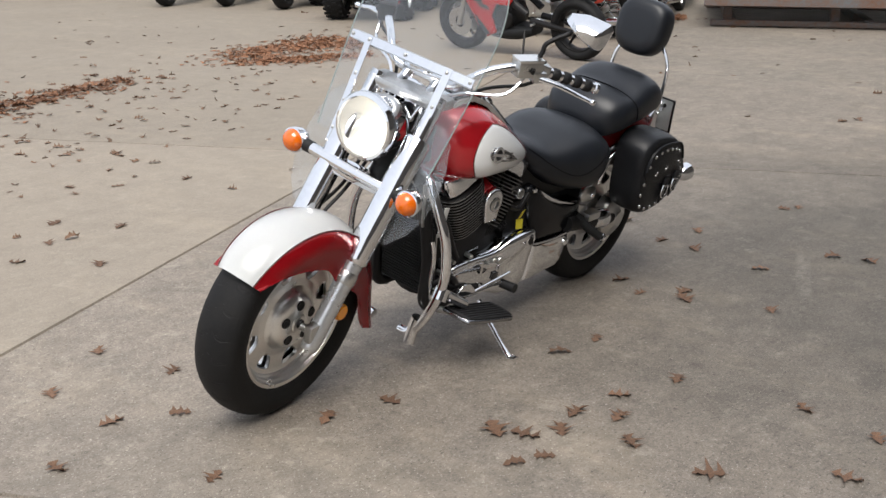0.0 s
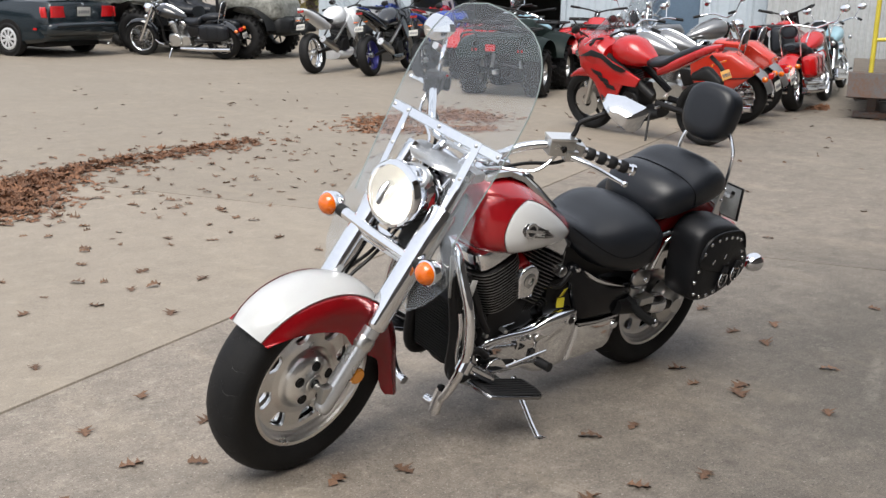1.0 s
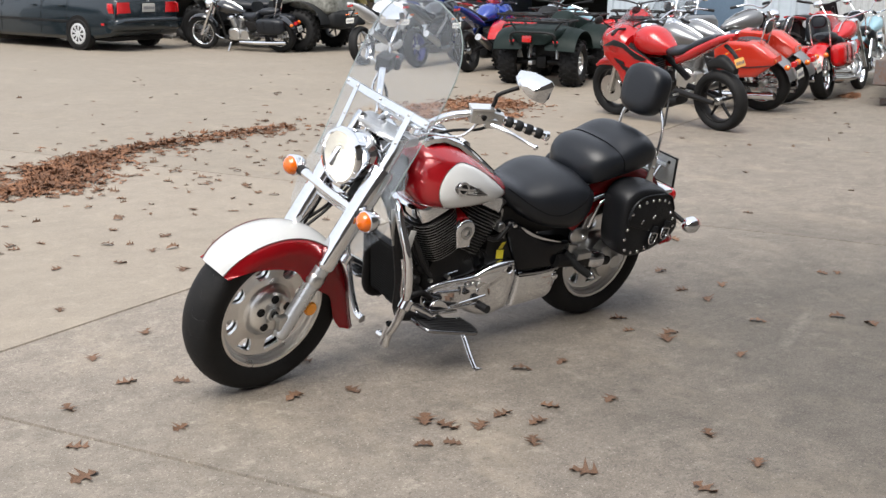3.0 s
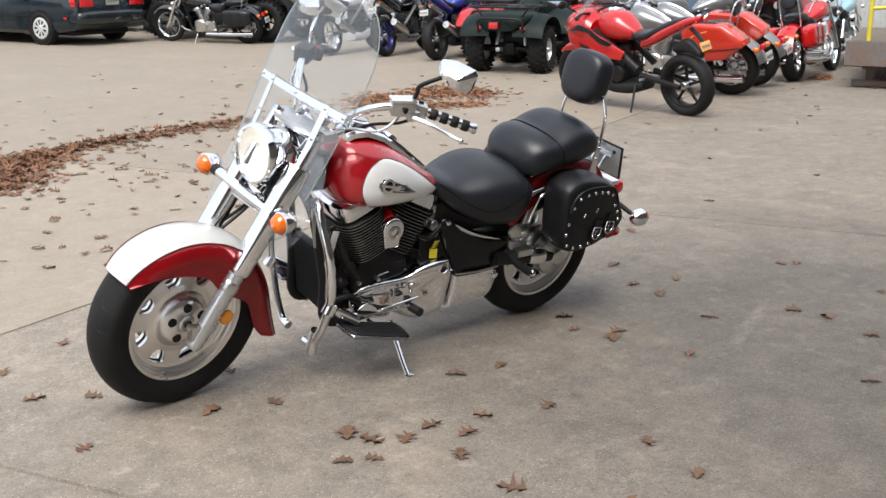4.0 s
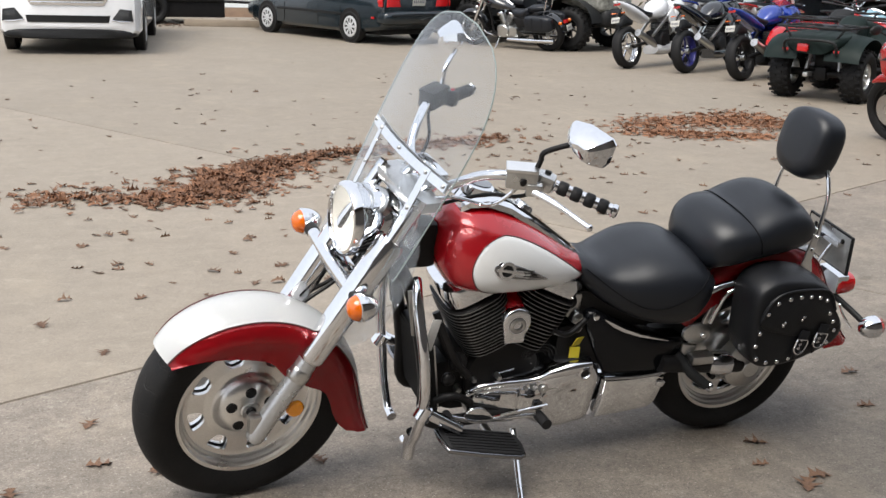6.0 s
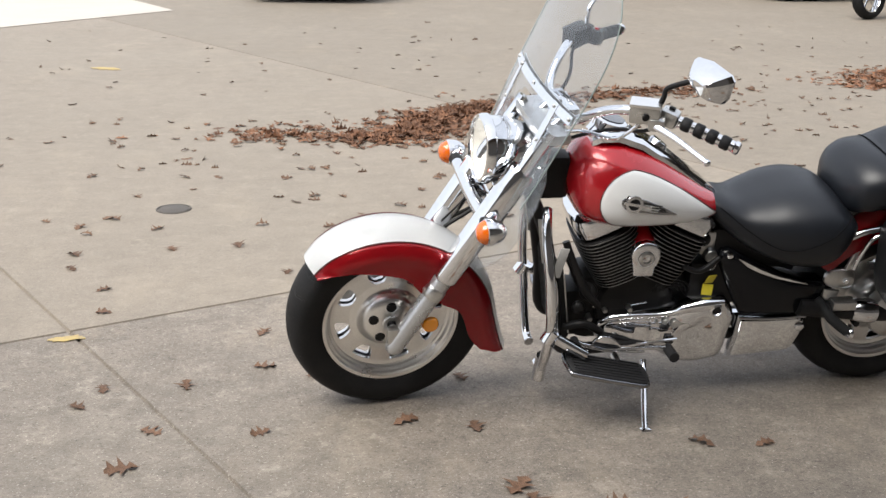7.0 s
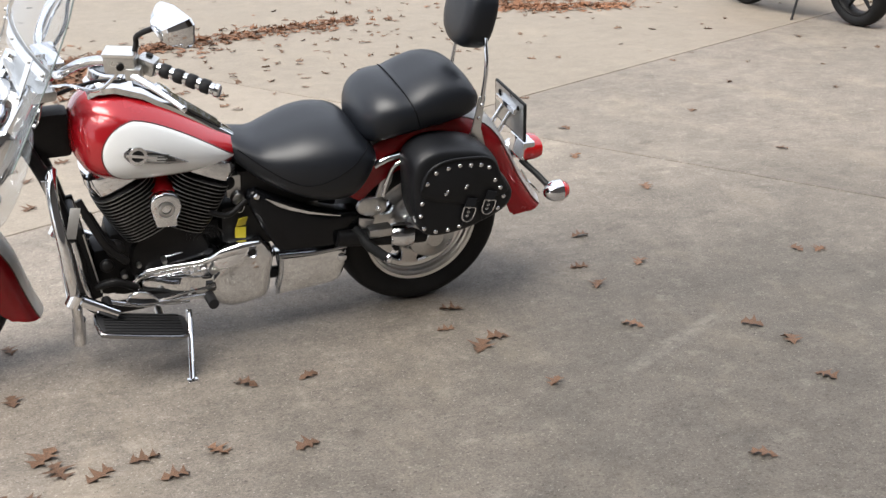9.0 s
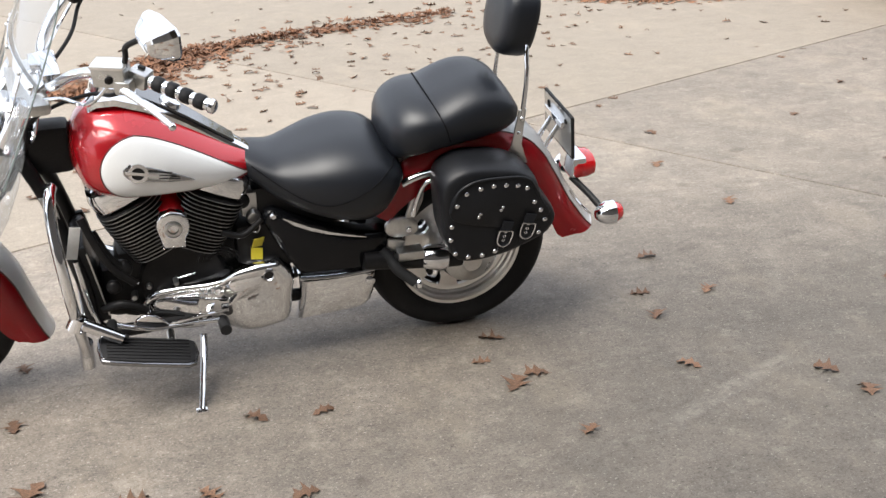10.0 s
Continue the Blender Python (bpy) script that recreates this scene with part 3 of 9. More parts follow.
# handlebar, from places on its left half; the right half mirrors it
for s in (-1, 1):
    def B(*p):
        q = UNSTEER @ Vector(p)
        return V(q.x, q.y if s < 0 else -q.y, q.z)

    mid = V(0.585, 0.0, 1.005)
    part("handlebar", tube([mid, V(0.582, s * 0.06, 1.004), V(0.580, s * 0.12, 1.02), B(0.655, -0.165, 1.068), B(0.725, -0.222, 1.090), B(0.79, -0.238, 1.074), B(0.835, -0.250, 1.060)], 0.0135, 14, 5), CHROME, bike, "swept chrome handlebar", STEER)
    part("riser", tube([V(0.535, s * 0.055, 0.965), V(0.582, s * 0.055, 1.004)], 0.019, 14, 1), CHROME, bike, m=STEER)
    g0, g1 = B(0.835, -0.258, 1.072), B(0.965, -0.350, 1.036)
    d = (g1 - g0).normalized()
    grip = part("grip", tube([g0, g1], 0.0155, 16, 1), CHROME if s < 0 else GRIP, bike, "chrome grip with black rubber rings", STEER)
    for k in range(4):
        a = g0.lerp(g1, 0.06 + 0.235 * k)
        e = g0.lerp(g1, 0.06 + 0.235 * k + 0.17)
        part("rubber_ring", tube([a, a.lerp(e, 0.15), a.lerp(e, 0.85), e], [0.016, 0.0195, 0.0195, 0.016], 16, 1), GRIP, grip, m=STEER)
    part("grip_end", tube([g1, g1 + d * 0.004, g1 + d * 0.014, g1 + d * 0.018], [0.015, 0.019, 0.018, 0.012], 16, 1), CHROME, grip, m=STEER)
    part("switch_pod", box((0.052, 0.046, 0.046), (0, 0, 0), 0.010, Matrix.Translation(g0 - d * 0.028) @ d.to_track_quat("X", "Z").to_matrix().to_4x4()), ALU if s < 0 else BLACK, bike, "cast switch housing", STEER)
    part("switch_button", box((0.018, 0.012, 0.008), (0, 0, 0), 0.003, Matrix.Translation(g0 - d * 0.028 + V(0.006, 0, 0.026)) @ d.to_track_quat("X", "Z").to_matrix().to_4x4()), REDLENS if s > 0 else PLASTIC, bike, m=STEER)
    mc = B(0.745, -0.236, 1.090)
    ax = (B(0.79, -0.238, 1.074) - B(0.68, -0.19, 1.07)).normalized()
    mcyl = part("fluid_reservoir", box((0.085, 0.055, 0.050), (0, 0, 0), 0.007, Matrix.Translation(mc) @ ax.to_track_quat("X", "Z").to_matrix().to_4x4()), ALU if s < 0 else BLACK, bike, "square fluid reservoir", STEER)
    part("reservoir_lid", box((0.088, 0.058, 0.010), (0, 0, 0.028), 0.004, Matrix.Translation(mc) @ ax.to_track_quat("X", "Z").to_matrix().to_4x4()), BRUSHED if s < 0 else BLACK, mcyl, m=STEER)
    part("sight_glass", ball(0.011, mc + V(-0.012, s * 0.030, 0.0), (1, 0.4, 1), 14), BLACK, mcyl, m=STEER)
    part("lever_perch", box((0.045, 0.04, 0.035), (0, 0, 0), 0.008, Matrix.Translation(B(0.772, -0.262, 1.068)) @ ax.to_track_quat("X", "Z").to_matrix().to_4x4()), ALU, bike, m=STEER)
    part("lever", tube([B(0.765, -0.275, 1.066), B(0.80, -0.325, 1.055), B(0.84, -0.375, 1.035), B(0.866, -0.412, 1.022)], [0.011, 0.009, 0.0075, 0.007], 10, 5, 0.6), CHROME, bike, "polished hand lever", STEER)
    part("lever_tip", ball(0.010, B(0.868, -0.414, 1.021), seg=14), CHROME, bike, m=STEER)
    # mirror
    m0, m1, m2 = B(0.775, -0.245, 1.100), B(0.790, -0.262, 1.170), B(0.845, -0.300, 1.205)
    part("mirror_stem", tube([m0, m0.lerp(m1, 0.6), m1, m2], 0.0075, 10, 5), BLACK if s < 0 else CHROME, bike, "mirror stem", STEER)
    mm = Matrix.Translation(B(0.874, -0.345, 1.222)) @ Matrix.Rotation(radians(-18 * s), 4, "Z") @ Matrix.Rotation(radians(-8), 4, "Y")
    prof = [(s * a, b) for a, b in ((-0.074, 0.016), (-0.064, 0.038), (-0.012, 0.047), (0.060, 0.036), (0.072, 0.022), (0.060, -0.030), (0.046, -0.050), (0.028, -0.050), (-0.035, -0.018))]
    rings = []
    for x, k in ((0.012, 0.97), (0.006, 1.0), (-0.008, 0.97), (-0.040, 0.66), (-0.052, 0.48), (-0.056, 0.36), (-0.057, 0.10)):
        rings.append([mm @ V(x, a * k, b * k) for a, b in prof])
    mir = part("mirror", loft(rings), CHROME, bike, "angular chrome mirror", STEER, 22)
    part("mirror_glass", plate([(a * 0.93, b * 0.93) for a, b in prof], 0.002, 0.0122, "X", 0.0005), mat("mirror_glass", (0.85, 0.86, 0.87), 0.02, 1.0), mir, m=STEER @ mm)
    part("control_cable", tube([B(0.77, -0.268, 1.06), B(0.735, -0.235, 1.035), B(0.68, -0.14, 1.0), B(0.56, -0.06, 0.93), B(0.47, -0.05, 0.86)], 0.0055, 8, 6), PLASTIC, bike, "black control cable", STEER)
    part("control_cable", tube([B(0.755, -0.245, 1.09), B(0.68, -0.22, 1.01), B(0.60, -0.11, 0.985), B(0.50, -0.04, 0.93), B(0.44, -0.02, 0.78)], 0.005, 8, 6), CHROME, bike, "braided steel cable", STEER)
part("top_clamp", box((0.05, 0.15, 0.03), (0.585, 0, 1.015), 0.01), CHROME, bike, m=STEER)
part("indicator_lamps", box((0.03, 0.07, 0.02), (0.552, 0, 1.035), 0.006), CHROME, bike, m=STEER)

# steering head and frame
part("frame", join(
    tube([V(0.40, 0, 0.70), V(0.50, 0, 0.88)], 0.036, 16, 1),
    tube([V(0.47, -0.045, 0.80), V(0.53, -0.085, 0.66), V(0.58, -0.11, 0.42), V(0.60, -0.11, 0.26), V(0.72, -0.11, 0.235), V(1.10, -0.07, 0.235), V(1.32, -0.055, 0.25), V(1.42, -0.055, 0.38)], 0.020, 12, 5),
    tube([V(0.47, 0.045, 0.80), V(0.53, 0.085, 0.66), V(0.58, 0.11, 0.42), V(0.60, 0.11, 0.26), V(0.72, 0.11, 0.235), V(1.10, 0.07, 0.235), V(1.32, 0.055, 0.25), V(1.42, 0.055, 0.38)], 0.020, 12, 5),
    tube([V(0.48, 0, 0.84), V(0.75, 0, 0.80), V(1.05, 0, 0.70), V(1.35, 0, 0.62), V(1.5, 0, 0.58)], 0.028, 12, 5),
    box((0.12, 0.08, 0.14), (0.55, 0, 0.80), 0.02)), BLACK, bike, "black tubular frame")

# radiator, its top leaning forward
RT = Matrix.Translation((0.598, 0, 0.402)) @ Matrix.Rotation(radians(-9), 4, "Y") @ Matrix.Diagonal((0.8, 0.95, 0.80, 1))
rad = part("radiator", box((0.045, 0.20, 0.31), (0, 0, 0), 0.012), BLACK, bike, "black radiator with dark side tanks", RT)
for k in range(22):
    part("radiator_fin", box((0.012, 0.18, 0.004), (-0.022, 0, -0.142 + 0.0135 * k), 0.0), PLASTIC, rad, m=RT)
for s in (-1, 1):
    part("side_tank", box((0.055, 0.018, 0.32), (0, s * 0.108, 0), 0.008), PLASTIC, rad, m=RT)
    part("tank_strip", box((0.006, 0.004, 0.27), (0.026, s * 0.1185, 0.0), 0.001), ALU, rad, m=RT)
    part("hose", tube([V(0.57, s * 0.125, 0.50), V(0.578, s * 0.135, 0.44), V(0.585, s * 0.13, 0.36), V(0.60, s * 0.12, 0.28)], 0.008, 10, 5), CHROME, rad, "braided hose")
    part("mount_plate", plate([(0.505, 0.70), (0.540, 0.70), (0.560, 0.56), (0.552, 0.545), (0.530, 0.55)], s * 0.006, s * 0.100, "Y", 0.002), ALU, bike, "steel mounting plate")
    # engine guard
    part("engine_guard", tube([V(0.539, s * 0.075, 0.715), V(0.532, s * 0.105, 0.70), V(0.529, s * 0.150, 0.64), V(0.536, s * 0.198, 0.545), V(0.544, s * 0.215, 0.44), V(0.549, s * 0.205, 0.36), V(0.552, s * 0.165, 0.25), V(0.554, s * 0.11, 0.165), V(0.556, s * 0.06, 0.150)], 0.0165, 14, 6), CHROME, bike, "bent chrome engine guard")
    if s < 0:
        part("guard_end", tube([V(0.556, s * 0.128, 0.225), V(0.553, s * 0.118, 0.180), V(0.551, s * 0.112, 0.128)], 0.021, 16, 2), CHROME, bike)
    part("guard_clamp", tube([V(0.540, s * 0.21, 0.335), V(0.560, s * 0.206, 0.37)], 0.026, 14, 1), CHROME, bike)
    part("highway_peg", tube([V(0.564, s * 0.215, 0.352), V(0.664, s * 0.225, 0.290)], 0.018, 14, 1), CHROME, bike, "chrome highway peg tube")
part("paper_label", box((0.03, 0.002, 0.10), (0, 0, 0), 0.0006, pose(0.575, -0.150, 0.575, 0, 14, 8)), LABELW, bike, "worn white paper label")

# tank
TANK = [(0.598, 0.020, 0.780, 0.805), (0.604, 0.058, 0.750, 0.845), (0.617, 0.092, 0.722, 0.873), (0.64, 0.126, 0.690, 0.898), (0.68, 0.153, 0.674, 0.917), (0.74, 0.168, 0.667, 0.922), (0.80, 0.169, 0.664, 0.906), (0.88, 0.158, 0.663, 0.866), (0.96, 0.136, 0.662, 0.815), (1.03, 0.106, 0.663, 0.768), (1.08, 0.076, 0.670, 0.738), (1.105, 0.048, 0.678, 0.718)]


def tank_half(x, z):
    """Half width of the tank at a height."""
    w, zb, zt = lerp_table(x, TANK)
    c = zb + (zt - zb) * 0.42
    h = (zt - c) if z > c else (c - zb)
    p = 2.1 if z > c else 3.0
    return w * max(0.0, 1 - abs((z - c) / h) ** p) ** (1 / p)


rings = []
for x in list(np.linspace(0.596, 0.64, 7)) + list(np.linspace(0.65, 1.105, 28)):
    w, zb, zt = lerp_table(x, TANK)
    c = zb + (zt - zb) * 0.42
    ring = []
    for a in np.linspace(0, 2 * math.pi, 44, endpoint=False):
        ca, sa = math.cos(a), math.sin(a)
        p, h = (2.1, zt - c) if sa > 0 else (3.0, c - zb)
        ring.append(V(x, w * math.copysign(abs(ca) ** (2 / p), ca), c + h * math.copysign(abs(sa) ** (2 / p), sa)))
    rings.append(ring)
tank = part("fuel_tank", loft(rings), RED, bike, "dark red metallic fuel tank with white side panels", None, 60)


def tear(a, grow=0.0):
    """The outline of the white side panel, as a turned teardrop."""
    ca, sa = math.cos(a), math.sin(a)
    if ca < 0:
        x = 0.776 + (0.098 + grow) * ca
        z = 0.774 + (0.092 + grow) * sa
    else:
        x = 0.776 + (0.306 + grow) * ca
        z = 0.774 - 0.082 * ca ** 1.15 + ((0.092 + grow) * (1 - ca ** 1.7) + 0.024 * ca ** 2 * (1 - ca ** 8)) * sa
        z = max(z, lerp_table(min(x, 1.10), TANK)[1] + 0.010 + 0.006 * (1 - ca))
    return x, z


for s in (-1, 1):
    rings = []
    for k in (1.0, 0.985, 0.9, 0.75, 0.5, 0.25, 0.06):
        ring = []
        for a in np.linspace(0, 2 * math.pi, 72, endpoint=False):
            x, z = tear(a)
            cx, cz = 0.80, 0.765
            x, z = cx + (x - cx) * k, cz + (z - cz) * k
            ring.append(V(x, s * (tank_half(x, z) + (0.0005 if k == 1.0 else 0.0022)), z))
        rings.append(ring)
    panel = part("side_panel", loft(rings), WHITE, tank, "pearl white teardrop panel", None, 60)
    part("pinstripe", tube([V(x, s * (tank_half(x, z) + 0.002), z) for x, z in (tear(a, 0.002) for a in np.linspace(0, 2 * math.pi, 73))], 0.0016, 6, 1), STRIPE, tank)
    # wing badge
    T = Matrix.Translation((0.780, 0, 0.776)) @ Matrix.Rotation(radians(13), 4, "Y") @ Matrix.Scale(0.93, 4)

    def wrap(bm, lift=0.003):
        """Lays a flat piece on the bulge of the tank."""
        bm.transform(T)
        for v in bm.verts:
            v.co.y = s * (tank_half(v.co.x, v.co.z) + lift + abs(v.co.y))
        return bm

    badge = part("badge", wrap(plate([(-0.050, 0.004), (-0.036, 0.024), (0.03, 0.020), (0.10, 0.004), (0.160, -0.016), (0.09, -0.021), (0.02, -0.023), (-0.032, -0.022), (-0.048, -0.008)], 0.004, 0.0, "Y", 0.0012)), BADGE, tank, "dark chrome winged badge")
    part("badge_ring", wrap(spin([(0.019, 0.003), (0.029, 0.003), (0.029, 0.008), (0.019, 0.008), (0.019, 0.003)], 28, "Y", (-0.008, 0, 0.001))), CHROME, badge)
    part("badge_disc", wrap(spin([(0, 0.0055), (0.019, 0.0055)], 28, "Y", (-0.008, 0, 0.001))), PLASTIC, badge)
    for k in range(3):
        part("badge_bar", wrap(box((0.075 - 0.006 * k, 0.0016, 0.0034), (0.052 + 0.016 * k, 0.0062, 0.010 - 0.0095 * k), 0.0006)), PLASTIC, badge)
    part("badge_bar", wrap(box((0.095, 0.002, 0.010), (0.004, 0.0095, 0.001), 0.001)), CHROME, badge)

# console along the top of the tank
rings = []
for x, z, w in ((0.665, 0.952, 0.045), (0.69, 0.972, 0.062), (0.74, 0.975, 0.068), (0.82, 0.944, 0.062), (0.92, 0.878, 0.052), (1.02, 0.803, 0.043), (1.085, 0.757, 0.036), (1.10, 0.742, 0.028)):
    z -= 0.026
    rings.append([V(x, -w, z - 0.022), V(x, -w, z - 0.004), V(x, -w * 0.86, z + 0.005), V(x, -w * 0.4, z + 0.009), V(x, w * 0.4, z + 0.009), V(x, w * 0.86, z + 0.005), V(x, w, z - 0.004), V(x, w, z - 0.022)])
dash = part("tank_console", loft(rings), CHROME, bike, "chrome tank console with black inlay", None, 30)
rings = []
for x, z, w in ((0.80, 0.962, 0.038), (0.86, 0.929, 0.040), (0.92, 0.890, 0.036), (1.0, 0.830, 0.030), (1.05, 0.793, 0.026)):
    z -= 0.026
    rings.append([V(x, -w, z - 0.006), V(x, -w, z + 0.002), V(x, w, z + 0.002), V(x, w, z - 0.006)])
part("console_inlay", loft(rings), GLOSS, dash, "black inlay")
part("speedometer", spin([(0, 0.030), (0.042, 0.029), (0.050, 0.024), (0.052, 0.0)], 36, "Z", (0, 0, 0)), CHROME, dash, "round chrome speedometer", Matrix.Translation((0.725, 0, 0.946)) @ Matrix.Rotation(radians(12), 4, "Y"))
part("speedometer_glass", spin([(0, 0.031), (0.040, 0.0305)], 36, "Z", (0, 0, 0)), GLOSS, dash, m=Matrix.Translation((0.725, 0, 0.9475)) @ Matrix.Rotation(radians(12), 4, "Y"))
part("fuel_cap", spin([(0, 0.014), (0.026, 0.012), (0.030, 0.006), (0.031, 0.0)], 28, "Z", (0, 0, 0)), CHROME, dash, m=Matrix.Translation((0.885, 0, 0.889)) @ Matrix.Rotation(radians(34), 4, "Y"))


# seats
def saddle(name, table, material, label, n=36, p_top=2.6, p_low=4.0, split=0.5):
    """A cushion from rows of (x, half width, underside, top, dish)."""
    rings = []
    for x in np.linspace(table[0][0], table[-1][0], 34):
        w, zb, zt, dish = lerp_table(x, table)
        c = zb + (zt - zb) * split
        ring = []
        for a in np.linspace(0, 2 * math.pi, n, endpoint=False):
            ca, sa = math.cos(a), math.sin(a)
            p, h = (p_top, zt - c) if sa > 0 else (p_low, c - zb)
            y = w * math.copysign(abs(ca) ** (2 / p), ca)
            z = c + h * math.copysign(abs(sa) ** (2 / p), sa)
            if sa > 0:
                z -= dish * math.exp(-(y / (w * 0.5)) ** 2)
            ring.append(V(x, y, z))
        rings.append(ring)
    return part(name, loft(rings), material, bike, label, None, 60)


SEAT1 = [(1.050, 0.045, 0.700, 0.735, 0.0), (1.065, 0.075, 0.672, 0.740, 0.0), (1.10, 0.100, 0.636, 0.732, 0.0), (1.16, 0.135, 0.590, 0.719, 0.002), (1.22, 0.168, 0.556, 0.734, 0.004), (1.29, 0.195, 0.528, 0.757, 0.006), (1.36, 0.208, 0.512, 0.767, 0.006), (1.42, 0.207, 0.512, 0.761, 0.004), (1.46, 0.197, 0.536, 0.744, 0.0), (1.49, 0.182, 0.585, 0.716, 0.0), (1.515, 0.155, 0.630, 0.690, 0.0)]
seat = saddle("rider_seat", SEAT1, LEATHER, "wide black vinyl rider seat with a sewn edge", 44, 2.4, 3.0, 0.5)


def on_seat(x, z, s, table, p_top, p_low, split):
    """The place on a cushion's side at a length and a height."""
    w, zb, zt, d = lerp_table(x, table)
    c = zb + (zt - zb) * split
    p, h = (p_top, zt - c) if z > c else (p_low, c - zb)
    k = min(0.98, abs(z - c) / h)
    return V(x, s * (w * (1 - k ** p) ** (1 / p) + 0.0008), z)


SEAM = [(1.085, 0.712), (1.12, 0.688), (1.156, 0.663), (1.21, 0.632), (1.26, 0.614), (1.30, 0.614), (1.34, 0.626), (1.41, 0.660), (1.46, 0.690), (1.495, 0.700)]
for s in (-1, 1):
    part("seat_seam", tube([on_seat(x, lerp_table(x, SEAM)[0], s, SEAT1, 2.4, 3.0, 0.5) for x in np.linspace(1.085, 1.495, 40)], 0.0016, 6, 1), THREAD, seat)
SEAT2 = [(1.474, 0.060, 0.715, 0.765, 0.0), (1.486, 0.105, 0.695, 0.802, 0.0), (1.507, 0.140, 0.686, 0.830, 0.0), (1.54, 0.160, 0.690, 0.851, 0.0), (1.58, 0.171, 0.700, 0.860, 0.0), (1.628, 0.172, 0.710, 0.864, 0.002), (1.69, 0.172, 0.718, 0.892, 0.006), (1.74, 0.171, 0.724, 0.906, 0.006), (1.79, 0.167, 0.734, 0.903, 0.004), (1.835, 0.158, 0.748, 0.882, 0.0), (1.865, 0.140, 0.768, 0.848, 0.0), (1.884, 0.105, 0.785, 0.818, 0.0)]
pill = saddle("pillion_seat", SEAT2, LEATHER, "raised black vinyl pillion seat with a cross seam", 40, 2.5, 3.5, 0.5)
w, zb, zt, d = lerp_table(1.610, SEAT2)
cz = zb + (zt - zb) * 0.5
line = []
for a in np.linspace(-0.3, math.pi + 0.3, 30):
    ca, sa = math.cos(a), math.sin(a)
    line.append(V(1.610 + 0.035 * (1 - sa), (w + 0.0015) * math.copysign(abs(ca) ** (2 / 2.5), ca), cz + (zt - cz + 0.001) * math.copysign(abs(sa) ** (2 / 2.5), sa)))
part("seat_seam", tube(line, 0.0022, 6, 1), THREAD, pill)

# added black box puts the dark into the gap below the seat
part("seat_base", box((0.40, 0.150, 0.150), (1.28, 0, 0.555), 0.02), BLACK, bike, "black filler box added under the seat")

# backrest
BT = Matrix.Translation((1.898, 0.020, 1.042)) @ Matrix.Rotation(radians(10), 4, "Y")
rings = []
for x, k in ((-0.060, 0.55), (-0.056, 0.80), (-0.044, 0.95), (-0.024, 1.0), (0.020, 1.0), (0.034, 0.97), (0.040, 0.90)):
    ring = []
    for a in np.linspace(0, 2 * math.pi, 40, endpoint=False):
        ca, sa = math.cos(a), math.sin(a)
        w = 0.107 + 0.007 * sa
        ring.append(BT @ V(x, w * k * math.copysign(abs(ca) ** 0.72, ca), 0.109 * k * math.copysign(abs(sa) ** 0.72, sa)))
    rings.append(ring)
part("backrest", loft(rings), LEATHER, bike, "padded black vinyl backrest", None, 50)
for s in (-1, 1):
    part("sissy_bar", tube([V(1.912, s * 0.060, 1.00), V(1.902, s * 0.100, 0.955), V(1.897, s * 0.122, 0.90), V(1.889, s * 0.126, 0.79)], 0.010, 10, 5, 0.7), CHROME, bike, "chrome backrest upright")
    part("rest_bracket", plate([(1.900, 0.815), (1.878, 0.812), (1.860, 0.70), (1.838, 0.640), (1.915, 0.635), (1.893, 0.70)], s * 0.006, s * 0.124, "Y", 0.002, 0, 0), BRUSHED, bike, "flat steel backrest bracket")
    for z, x in ((0.785, 1.886), (0.74, 1.880)):
        part("bolt", spin([(0, s * 0.005), (0.005, s * 0.005), (0.007, 0), (0.007, -s * 0.004)], 10, "Y", (x, s * 0.134, z)), CHROME, bike)

